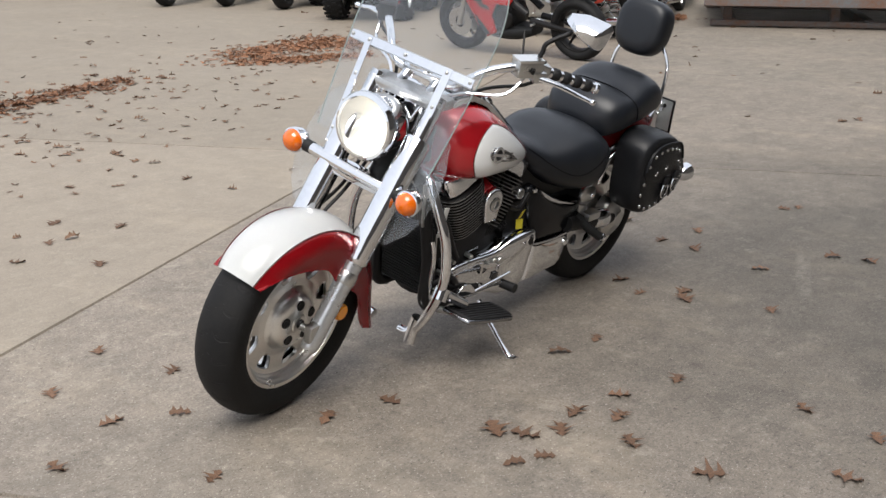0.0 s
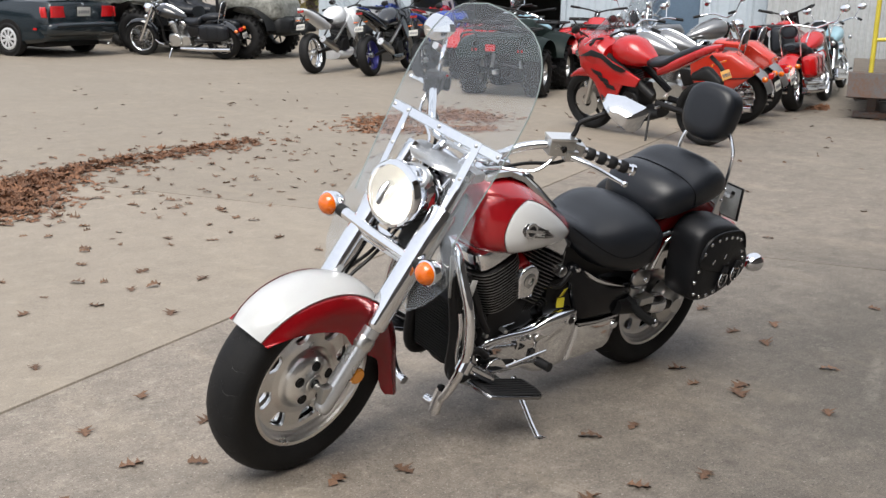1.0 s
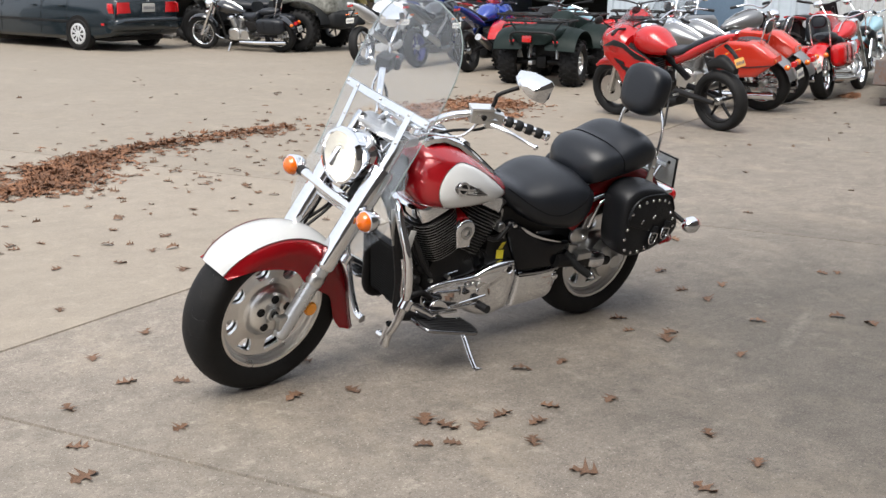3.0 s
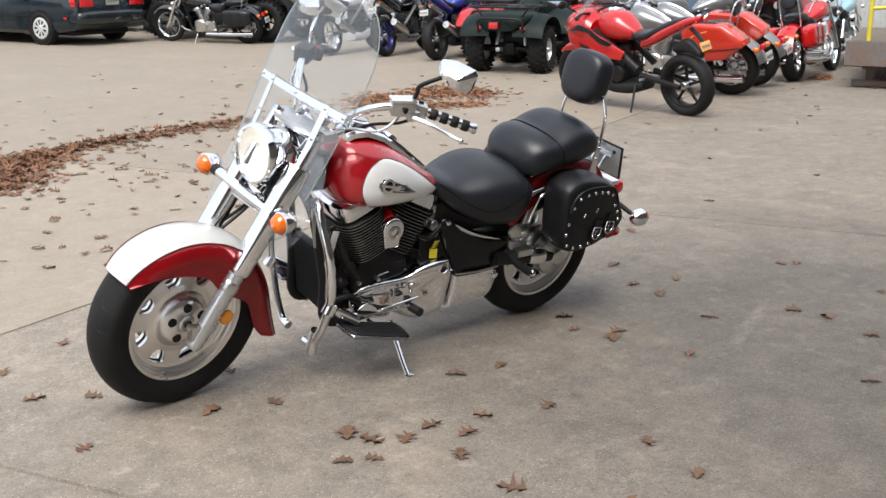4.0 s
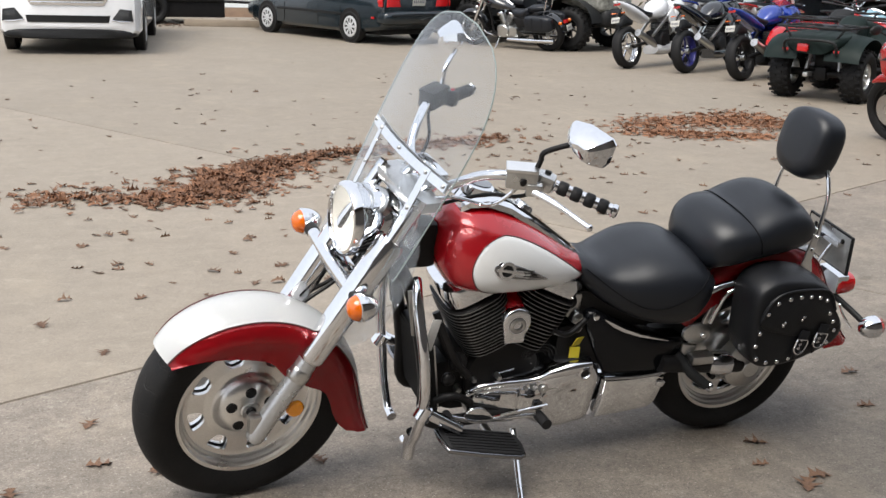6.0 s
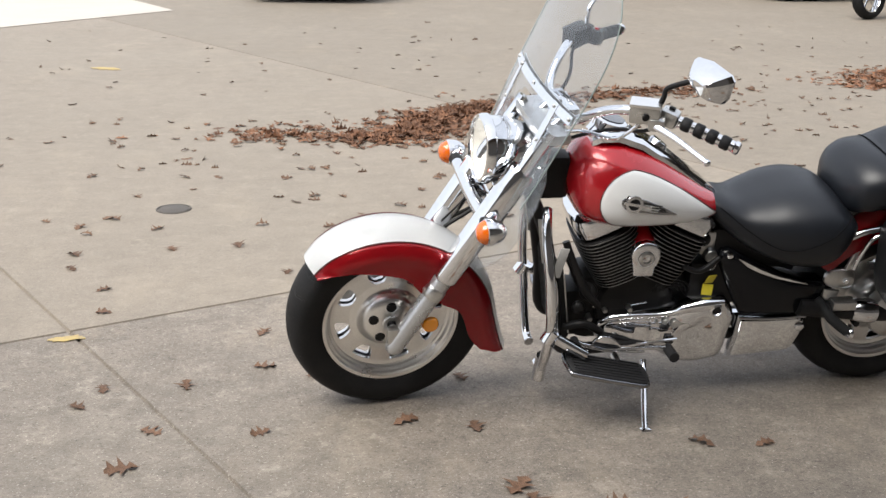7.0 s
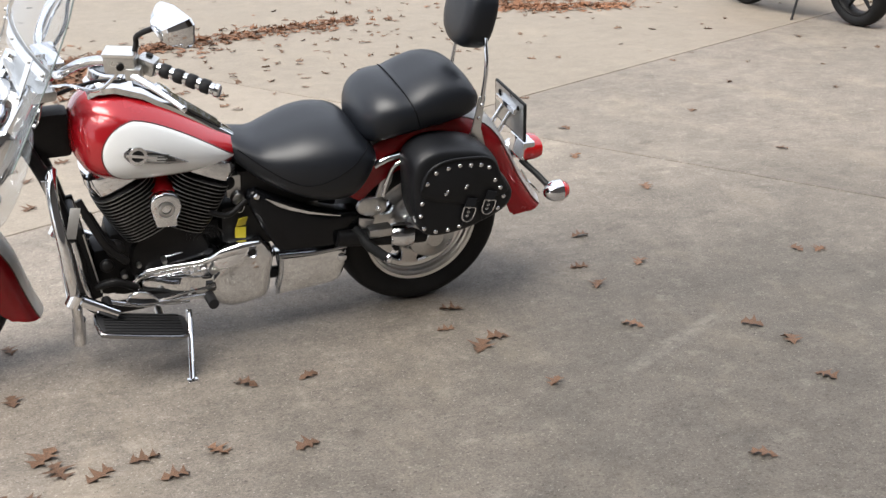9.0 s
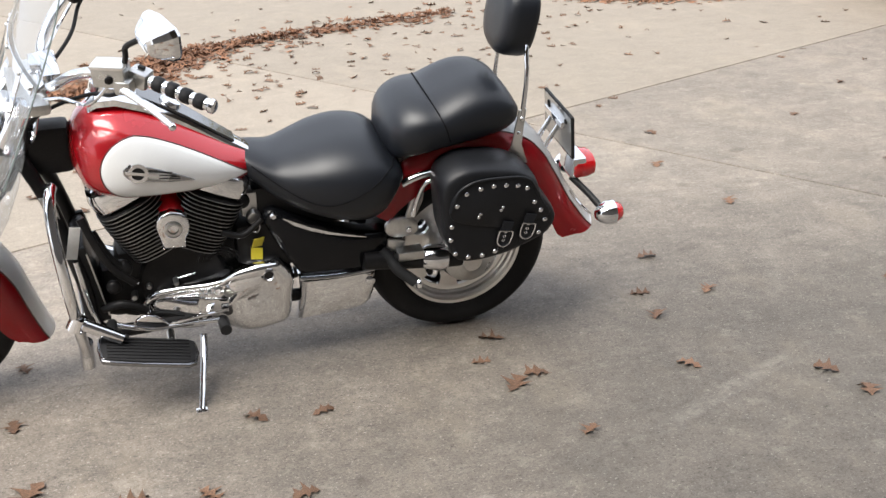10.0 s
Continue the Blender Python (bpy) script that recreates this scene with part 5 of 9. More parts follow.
# rear drive side: swing arm, shaft, shock, passenger peg and brackets
part("swing_arm", join(tube([V(1.40, -0.115, 0.36), V(1.60, -0.118, 0.335), V(1.765, -0.118, 0.3185)], 0.030, 16, 3), tube([V(1.40, 0.115, 0.36), V(1.60, 0.118, 0.335), V(1.765, 0.118, 0.3185)], 0.030, 16, 3)), BLACK, bike, "black swing arm")
part("final_drive", spin([(0, -0.150), (0.030, -0.150), (0.036, -0.142), (0.060, -0.136), (0.085, -0.122), (0.092, -0.100), (0.090, -0.075)], 32, "Y", RA), ALU, bike, "cast final drive housing")
part("drive_boot", tube([V(1.585, -0.118, 0.340), V(1.60, -0.118, 0.339), V(1.64, -0.118, 0.335), V(1.665, -0.118, 0.332)], [0.030, 0.038, 0.044, 0.040], 20, 1), CHROME, bike, "chrome drive shaft collar")
part("seat_rail_bracket", join(plate([(1.470, 0.450), (1.488, 0.490), (1.560, 0.486), (1.576, 0.452), (1.566, 0.428), (1.504, 0.424)], -0.016, -0.100, "Y", 0.004, 0, 2), plate([(1.534, 0.482), (1.548, 0.536), (1.563, 0.574), (1.598, 0.606), (1.590, 0.540), (1.565, 0.482)], -0.012, -0.102, "Y", 0.004), plate([(1.480, 0.420), (1.536, 0.408), (1.526, 0.372), (1.511, 0.342), (1.488, 0.322), (1.476, 0.36)], -0.014, -0.098, "Y", 0.004)), ALU, bike, "cast aluminium bracket")
part("bracket_bolt", spin([(0, -0.124), (0.007, -0.124), (0.010, -0.120), (0.010, -0.11)], 12, "Y", (1.544, 0, 0.450)), CHROME, bike)
part("passenger_peg", join(tube([V(1.478, -0.130, 0.366), V(1.500, -0.160, 0.338), V(1.548, -0.190, 0.304)], [0.015, 0.018, 0.017], 14, 3), tube([V(1.462, -0.11, 0.385), V(1.482, -0.135, 0.362)], 0.017, 12, 1)), PLASTIC, bike, "black folding passenger peg")
part("peg_end", spin([(0, -0.006), (0.015, -0.004), (0.018, 0.0), (0.018, 0.008)], 16, "X", (1.553, -0.193, 0.301)), CHROME, bike)
part("peg_plate", box((0.082, 0.045, 0.030), (1.545, -0.128, 0.372), 0.005), ALU, bike, "grey cast peg mount")
for z in (0.352, 0.292):
    part("boot_bolt", spin([(0, -0.016), (0.010, -0.014), (0.011, 0.0), (0.011, 0.01)], 12, "Y", (1.612, -0.120, z)), PLASTIC, bike)
part("fender_rail", tube([V(1.52, -0.126, 0.615), V(1.58, -0.131, 0.640), V(1.72, -0.134, 0.655), V(1.90, -0.132, 0.63)], 0.011, 10, 5, 0.5), CHROME, bike, "chrome fender rail")
part("fender_rail", tube([V(1.52, 0.126, 0.615), V(1.58, 0.131, 0.640), V(1.72, 0.134, 0.655), V(1.90, 0.132, 0.63)], 0.011, 10, 5, 0.5), CHROME, bike, "chrome fender rail")


# ---- the concrete yard ----
def concrete():
    """Old broom-finished concrete: sandy speckle, cloudy stains, drifted dirt, rubber scuffs and a few dark drips."""
    m = mat("weathered_tan_concrete", (0.314, 0.268, 0.221), 0.72, 0.0, (0.228, 0.197, 0.166), 0.55, 38, 0.0, rough_vary=0.1, detail=10.0)
    nt = m.node_tree
    b = nt.nodes["Principled BSDF"]
    base = b.inputs["Base Color"].links[0].from_socket
    co = nt.nodes.new("ShaderNodeTexCoord").outputs["Object"]

    def noise_node(scale, detail, rough, stretch=None, lo=0.4, hi=0.6):
        v = co
        if stretch:
            mp = nt.nodes.new("ShaderNodeMapping")
            mp.inputs["Rotation"].default_value, mp.inputs["Scale"].default_value = (0, 0, stretch[0]), stretch[1]
            nt.links.new(co, mp.inputs["Vector"])
            v = mp.outputs[0]
        n = node(nt, "ShaderNodeTexNoise", Scale=scale, Detail=detail, Roughness=rough)
        nt.links.new(v, n.inputs["Vector"])
        r = nt.nodes.new("ShaderNodeMapRange")
        r.inputs["From Min"].default_value, r.inputs["From Max"].default_value = lo, hi
        nt.links.new(n.outputs["Fac"], r.inputs["Value"])
        return r.outputs[0], n.outputs["Fac"]

    def blend(kind, fac_socket, amount, color, below):
        mul = nt.nodes.new("ShaderNodeMath")
        mul.operation, mul.inputs[1].default_value = "MULTIPLY", amount
        nt.links.new(fac_socket, mul.inputs[0])
        mx = nt.nodes.new("ShaderNodeMixRGB")
        mx.blend_type = kind
        nt.links.new(mul.outputs[0], mx.inputs[0])
        nt.links.new(below, mx.inputs[1])
        mx.inputs[2].default_value = (*color, 1)
        return mx.outputs[0]

    out = base
    sand, sand_raw = noise_node(130.0, 4.0, 0.75, None, 0.38, 0.62)
    out = blend("MULTIPLY", sand, 0.80, (0.50, 0.485, 0.465), out)
    grit, grit_raw = noise_node(42.0, 6.0, 0.78, None, 0.50, 0.66)
    out = blend("MULTIPLY", grit, 0.60, (0.55, 0.53, 0.51), out)
    pale, _ = noise_node(2.4, 8.0, 0.7, (0.5, (1, 0.45, 1)), 0.52, 0.70)
    out = blend("MIX", pale, 0.45, (0.385, 0.320, 0.240), out)
    grey, _ = noise_node(0.35, 6.0, 0.6, (0.9, (1, 0.6, 1)), 0.46, 0.62)
    out = blend("MIX", grey, 0.45, (0.192, 0.169, 0.138), out)
    mott, _ = noise_node(6.5, 7.0, 0.72, None, 0.44, 0.60)
    out = blend("MULTIPLY", mott, 0.55, (0.70, 0.69, 0.68), out)
    light, _ = noise_node(17.0, 6.0, 0.75, None, 0.54, 0.70)
    out = blend("MIX", light, 0.25, (0.40, 0.365, 0.315), out)
    scuff, _ = noise_node(3.0, 6.0, 0.7, (-0.45, (0.25, 3.0, 1)), 0.56, 0.70)
    out = blend("MULTIPLY", scuff, 0.16, (0.62, 0.60, 0.58), out)
    blot, _ = noise_node(3.6, 10.0, 0.78, (0.35, (1, 1.5, 1)), 0.475, 0.575)
    out = blend("MULTIPLY", blot, 0.50, (0.72, 0.73, 0.735), out)
    patch, _ = noise_node(8.5, 10.0, 0.80, (1.3, (1, 1.4, 1)), 0.545, 0.63)
    out = blend("MIX", patch, 0.36, (0.40, 0.360, 0.295), out)
    fleck, _ = noise_node(62.0, 3.0, 0.6, (0.3, (1, 1.7, 1)), 0.60, 0.68)
    out = blend("MULTIPLY", fleck, 0.80, (0.36, 0.35, 0.34), out)
    chip, _ = noise_node(88.0, 2.0, 0.6, (2.1, (1, 1.3, 1)), 0.62, 0.70)
    out = blend("MIX", chip, 0.55, (0.50, 0.46, 0.40), out)
    drip, _ = noise_node(4.6, 2.0, 0.5, None, 0.70, 0.76)
    out = blend("MULTIPLY", drip, 0.45, (0.35, 0.33, 0.32), out)
    # base tone steps at two joints: flatter and paler past one, darker past the other
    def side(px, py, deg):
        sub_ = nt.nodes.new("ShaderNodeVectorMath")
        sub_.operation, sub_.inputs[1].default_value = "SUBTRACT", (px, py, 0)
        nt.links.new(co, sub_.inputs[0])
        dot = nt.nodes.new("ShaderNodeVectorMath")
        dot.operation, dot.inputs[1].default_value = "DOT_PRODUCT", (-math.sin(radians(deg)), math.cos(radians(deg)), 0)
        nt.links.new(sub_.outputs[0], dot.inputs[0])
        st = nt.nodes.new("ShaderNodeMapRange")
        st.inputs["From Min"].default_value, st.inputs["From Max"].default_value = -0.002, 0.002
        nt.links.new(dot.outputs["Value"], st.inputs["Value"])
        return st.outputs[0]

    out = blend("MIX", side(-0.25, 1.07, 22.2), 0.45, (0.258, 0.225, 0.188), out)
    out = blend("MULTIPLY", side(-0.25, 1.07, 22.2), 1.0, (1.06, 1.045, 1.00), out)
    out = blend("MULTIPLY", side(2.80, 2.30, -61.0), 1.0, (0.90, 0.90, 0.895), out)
    # a broad darker grey area on the near slab, ragged at its edge
    away = nt.nodes.new("ShaderNodeVectorMath")
    away.operation, away.inputs[1].default_value = "DISTANCE", (2.95, -1.7, 0)
    nt.links.new(co, away.inputs[0])
    _, ragged = noise_node(1.3, 8.0, 0.65)
    wob = nt.nodes.new("ShaderNodeMath")
    wob.operation, wob.inputs[1].default_value = "MULTIPLY_ADD", -2.6
    nt.links.new(ragged, wob.inputs[0])
    nt.links.new(away.outputs["Value"], wob.inputs[2])
    edge_ = nt.nodes.new("ShaderNodeMapRange")
    edge_.inputs["From Min"].default_value, edge_.inputs["From Max"].default_value = 1.9, 0.0
    nt.links.new(wob.outputs[0], edge_.inputs["Value"])
    out = blend("MULTIPLY", edge_.outputs[0], 0.90, (0.43, 0.438, 0.442), out)
    # a pale scraped line across the slab behind the bike
    def along(px, py, deg, lo, hi, cross):
        so = nt.nodes.new("ShaderNodeVectorMath")
        so.operation, so.inputs[1].default_value = "SUBTRACT", (px, py, 0)
        nt.links.new(co, so.inputs[0])
        d = nt.nodes.new("ShaderNodeVectorMath")
        a = radians(deg + (90 if cross else 0))
        d.operation, d.inputs[1].default_value = "DOT_PRODUCT", (math.cos(a), math.sin(a), 0)
        nt.links.new(so.outputs[0], d.inputs[0])
        ab = nt.nodes.new("ShaderNodeMath")
        ab.operation = "ABSOLUTE"
        nt.links.new(d.outputs["Value"], ab.inputs[0])
        r = nt.nodes.new("ShaderNodeMapRange")
        r.inputs["From Min"].default_value, r.inputs["From Max"].default_value = hi, lo
        nt.links.new(ab.outputs[0], r.inputs["Value"])
        return r.outputs[0]

    def product(a, c):
        p = nt.nodes.new("ShaderNodeMath")
        p.operation = "MULTIPLY"
        nt.links.new(a, p.inputs[0])
        nt.links.new(c, p.inputs[1])
        return p.outputs[0]

    worn, _ = noise_node(20.0, 6.0, 0.7, None, 0.38, 0.55)
    for px, py, deg, half, wide, tone, amount in ((2.33, -0.71, 25.0, 0.36, 0.035, (0.35, 0.32, 0.275), 0.17), (2.42, -0.70, 23.0, 0.30, 0.010, (0.14, 0.13, 0.115), 0.25), (2.95, 0.05, 60.0, 0.40, 0.045, (0.34, 0.31, 0.265), 0.10)):
        line = product(product(along(px, py, deg, half * 0.6, half, False), along(px, py, deg, wide * 0.3, wide, True)), worn)
        out = blend("MIX", line, amount, tone, out)
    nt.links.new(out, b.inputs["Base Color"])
    hsum = nt.nodes.new("ShaderNodeMath")
    hsum.operation = "ADD"
    nt.links.new(sand_raw, hsum.inputs[0])
    nt.links.new(grit_raw, hsum.inputs[1])
    bp = node(nt, "ShaderNodeBump", Strength=0.35, Distance=0.003)
    nt.links.new(hsum.outputs[0], bp.inputs["Height"])
    nt.links.new(bp.outputs[0], b.inputs["Normal"])
    return m


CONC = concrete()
JOINTS = [((-0.25, 1.07), 22.2), ((-0.62, -0.03), -61.6), ((2.80, 2.30), -61.0)]


def yard():
    bm = bmesh.new()
    xs = sorted(set([-150, -90, -60, -40, -28, -20] + list(range(-16, 26, 2)) + [28, 34, 44, 60, 90, 150]))
    grid = [[bm.verts.new((x, y, 0)) for x in xs] for y in xs]
    for i in range(len(xs) - 1):
        for j in range(len(xs) - 1):
            bm.faces.new((grid[i][j], grid[i][j + 1], grid[i + 1][j + 1], grid[i + 1][j]))
    low = []
    for (px, py), deg in JOINTS:
        d = V(math.cos(radians(deg)), math.sin(radians(deg)), 0)
        nrm = V(-d.y, d.x, 0)
        for off in (-0.009, -0.0055, 0.0055, 0.009):
            bmesh.ops.bisect_plane(bm, geom=list(bm.verts) + list(bm.edges) + list(bm.faces), plane_co=V(px, py, 0) + nrm * off, plane_no=nrm, dist=1e-6)
        low.append((V(px, py, 0), nrm))
    for v in bm.verts:
        z = rise(v.co.x, v.co.y)
        for p, nrm in low:
            if abs((v.co - p).dot(nrm)) < 0.007:
                z -= 0.010
        v.co.z = z
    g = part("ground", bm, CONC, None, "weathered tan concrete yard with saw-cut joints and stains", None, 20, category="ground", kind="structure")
    return g


ground = yard()

# paler slab of newer concrete at the far side
PALE = mat("pale_newer_concrete", (0.52, 0.48, 0.42), 0.8, 0.0, (0.44, 0.40, 0.35), 0.8, 60, 0.3, detail=9.0)
slab = []
for u in np.linspace(0, 9, 10):
    slab.append([V(-1.70 - 1.38 / 2.02 * u - 1.51 / 3.61 * v, 12.90 - 1.48 / 2.02 * u + 3.28 / 3.61 * v, 0) for v in np.linspace(0, 5, 6)])
for row in slab:
    for p in row:
        p.z = rise(p.x, p.y) + 0.006
part("pavement", loft(slab, caps=False, closed=False), PALE, None, "pale newer concrete slab at the edge of the yard", None, 20, category="pavement", kind="structure")


# small round dull grey disc on the slab, and two worn dabs of yellow paint
GREYDISC = mat("dull_grey_disc", (0.085, 0.078, 0.070), 0.7, 0.4, (0.13, 0.115, 0.10), 16, 120, 0.4)
part("manhole_cover", join(spin([(0, 0.0055), (0.074, 0.0055), (0.078, 0.0045), (0.079, 0.0)], 36, "Z"), spin([(0.082, 0.0), (0.083, 0.005), (0.090, 0.005), (0.092, 0.0)], 36, "Z")), GREYDISC, None, "small round dull grey disc with a rim on the concrete", Matrix.Translation((-0.80, 2.42, 0)), 30, category="cover", kind="structure")
DAB = mat("worn_yellow_paint", (0.46, 0.34, 0.10), 0.7, 0.0, (0.32, 0.25, 0.15), 30, 160, 0.2)
for px_, py_, len_, deg_, seed_ in ((-1.03, 0.67, 0.075, 10, 4), (-1.84, 7.41, 0.20, -30, 9)):
    r_ = random.Random(seed_)
    edge_ = [(len_ * math.cos(q) * r_.uniform(0.55, 1.1), 0.45 * len_ * math.sin(q) * r_.uniform(0.5, 1.1)) for q in np.linspace(0, 2 * math.pi, 18, endpoint=False)]
    part("paint_mark", plate(edge_, 0.0012, 0.0036, "Z", 0.0004), DAB, None, "worn dab of yellow paint on the concrete", Matrix.Translation((px_, py_, 0)) @ Matrix.Rotation(radians(deg_), 4, "Z"), 30, category="paint mark", kind="structure")


# ---- the other vehicles in the yard ----
def paint(name, rgb, rough=0.22, metal=0.1, coat=0.9):
    return mat(name, rgb, rough, metal, tuple(c * 0.85 for c in rgb), 4, 120, 0.02, coat)


BRIGHT_RED = paint("bright_red_paint", (0.42, 0.005, 0.006), 0.25, 0.0, 0.6)
ORANGE_RED = paint("orange_red_paint", (0.48, 0.030, 0.014), 0.25, 0.0, 0.7)
BLUE = paint("deep_blue_paint", (0.010, 0.036, 0.25))
BIKE_WHITE = paint("white_bike_plastic", (0.74, 0.75, 0.76))
GREEN = mat("dark_green_plastic", (0.006, 0.012, 0.011), 0.50, 0.0, (0.009, 0.016, 0.014), 6, 60, 0.1, spec=0.14)
TEAL = paint("pale_teal_paint", (0.25, 0.42, 0.50))
GREY_PAINT = paint("silver_grey_paint", (0.26, 0.265, 0.27), 0.3, 0.7, 0.4)
NAVY = paint("dark_teal_car_paint", (0.006, 0.012, 0.016), 0.2, 0.0, 0.45)
SUV_WHITE = paint("white_car_paint", (0.80, 0.81, 0.82), 0.15, 0.0, 1.0)
DARKGLASS = mat("dark_car_glass", (0.03, 0.04, 0.045), 0.05, 0.0, None, 3, 40, 0.0, 0.6, rough_vary=0.02)
CAMO = mat("camouflage_panel", (0.30, 0.30, 0.27), 0.45, 0.0, (0.07, 0.07, 0.055), 9, 22, 0.1)
BLUEWHEEL = paint("blue_wheel_paint", (0.02, 0.02, 0.16), 0.3, 0.3, 0.3)
PLATE = mat("number_plate_card", (0.45, 0.44, 0.40), 0.4, 0.0, (0.38, 0.37, 0.33), 40, 160)
PLATE_O = mat("orange_number_plate_card", (0.75, 0.42, 0.12), 0.4, 0.0, (0.6, 0.3, 0.08), 40, 160)
SMOKE = clear("smoked_screen_acrylic", (0.75, 0.77, 0.78), 0.12)
BARS = mat("plate_print", (0.12, 0.12, 0.14), 0.6)


def stand(x, y, hx, hy, lean=0.0):
    """Pose on the yard with the nose along (hx, hy); things are built with the nose at -x."""
    return pose(x, y, rise(x, y), 0, 0, math.degrees(math.atan2(-hy, -hx))) @ Matrix.Rotation(radians(lean), 4, "X")


def simple_wheel(parent, c, radius, width, rim_r, spokes, rim_mat, knobs=0, name="wheel"):
    c = Vector(c)
    w = new(name)
    w.parent = parent
    part("tyre", spin(tyre_profile(radius, rim_r, width), 36, "Y", c), TYRE, w)
    part("rim", spin([(rim_r + 0.006, -width * 0.34), (rim_r - 0.008, -width * 0.36), (rim_r - 0.020, -width * 0.24), (rim_r - 0.024, 0), (rim_r - 0.020, width * 0.24), (rim_r - 0.008, width * 0.36), (rim_r + 0.006, width * 0.34)], 36, "Y", c), rim_mat, w)
    part("hub", spin([(0, -width * 0.42), (0.03, -width * 0.42), (0.038, -width * 0.36), (0.038, width * 0.36), (0.03, width * 0.42), (0, width * 0.42)], 20, "Y", c), ALU, w)
    for k in range(spokes):
        a = 2 * math.pi * k / spokes + 0.3
        d = V(math.cos(a), 0, math.sin(a))
        if spokes <= 10:
            part("spoke", tube([c + d * 0.03, c + d * (rim_r - 0.015)], [0.020, 0.012], 6, 1, 0.8), rim_mat, w)
        else:
            part("spoke", tube([c + V(0, (-1) ** k * width * 0.22, 0) + d * 0.03, c + d * (rim_r - 0.012)], 0.0025, 4, 1), CHROME, w)
    if knobs:
        bms = []
        for k in range(knobs):
            a = 2 * math.pi * k / knobs
            for row, yy in enumerate((-0.40, -0.14, 0.14, 0.40)):
                aa = a + (row % 2) * math.pi / knobs
                rr = radius - width * 0.31 * (1 - math.sqrt(max(0, 1 - (yy * 1.7) ** 2))) + 0.004
                bms.append(box((0.020, width * 0.18, 0.030), (0, 0, 0), 0, Matrix.Translation(c + V(math.cos(aa) * rr, yy * width, math.sin(aa) * rr)) @ Matrix.Rotation(-aa, 4, "Y")))
        part("tread_block", join(*bms), TYRE, w)
    return w


def plate_card(parent, m, material=PLATE, w=0.18, h=0.10):
    p = part("number_plate", box((0.004, w, h), (0, 0, 0), 0.001, m), material, parent, "number plate with unreadable print")
    part("plate_print", join(*[box((0.002, w * 0.09, h * 0.36), (0.0035, w * (-0.36 + 0.145 * k), -h * 0.04), 0, m) for k in range(6)]), BARS, p)
    return p


def body_loft(rows, n=28, power=2.6):
    """A shell along x from rows of (x, half width, underside, top)."""
    rings = []
    xs = np.linspace(rows[0][0], rows[-1][0], 22)
    for x in xs:
        w, zb, zt = lerp_table(x, rows)
        c, h = (zb + zt) / 2, (zt - zb) / 2
        rings.append([V(x, a, c + b) for a, b in squircle(n, w, h, power)])
    return loft(rings)


def engine_lump(parent, x, z, s=1.0):
    part("engine", join(box((0.30 * s, 0.26, 0.24 * s), (x, 0, z), 0.05), spin([(0, -0.16), (0.085, -0.16), (0.10, -0.145), (0.10, 0.145), (0.085, 0.16), (0, 0.16)], 24, "Y", (x + 0.05, 0, z - 0.03)), box((0.20 * s, 0.20, 0.16), (x - 0.06, 0, z + 0.15 * s), 0.02)), BLACK, parent, "black engine")
    for k in range(6):
        part("engine_fin", box((0.22 * s, 0.22, 0.006), (x - 0.06, 0, z + 0.09 + 0.022 * k), 0.002), FIN, parent)


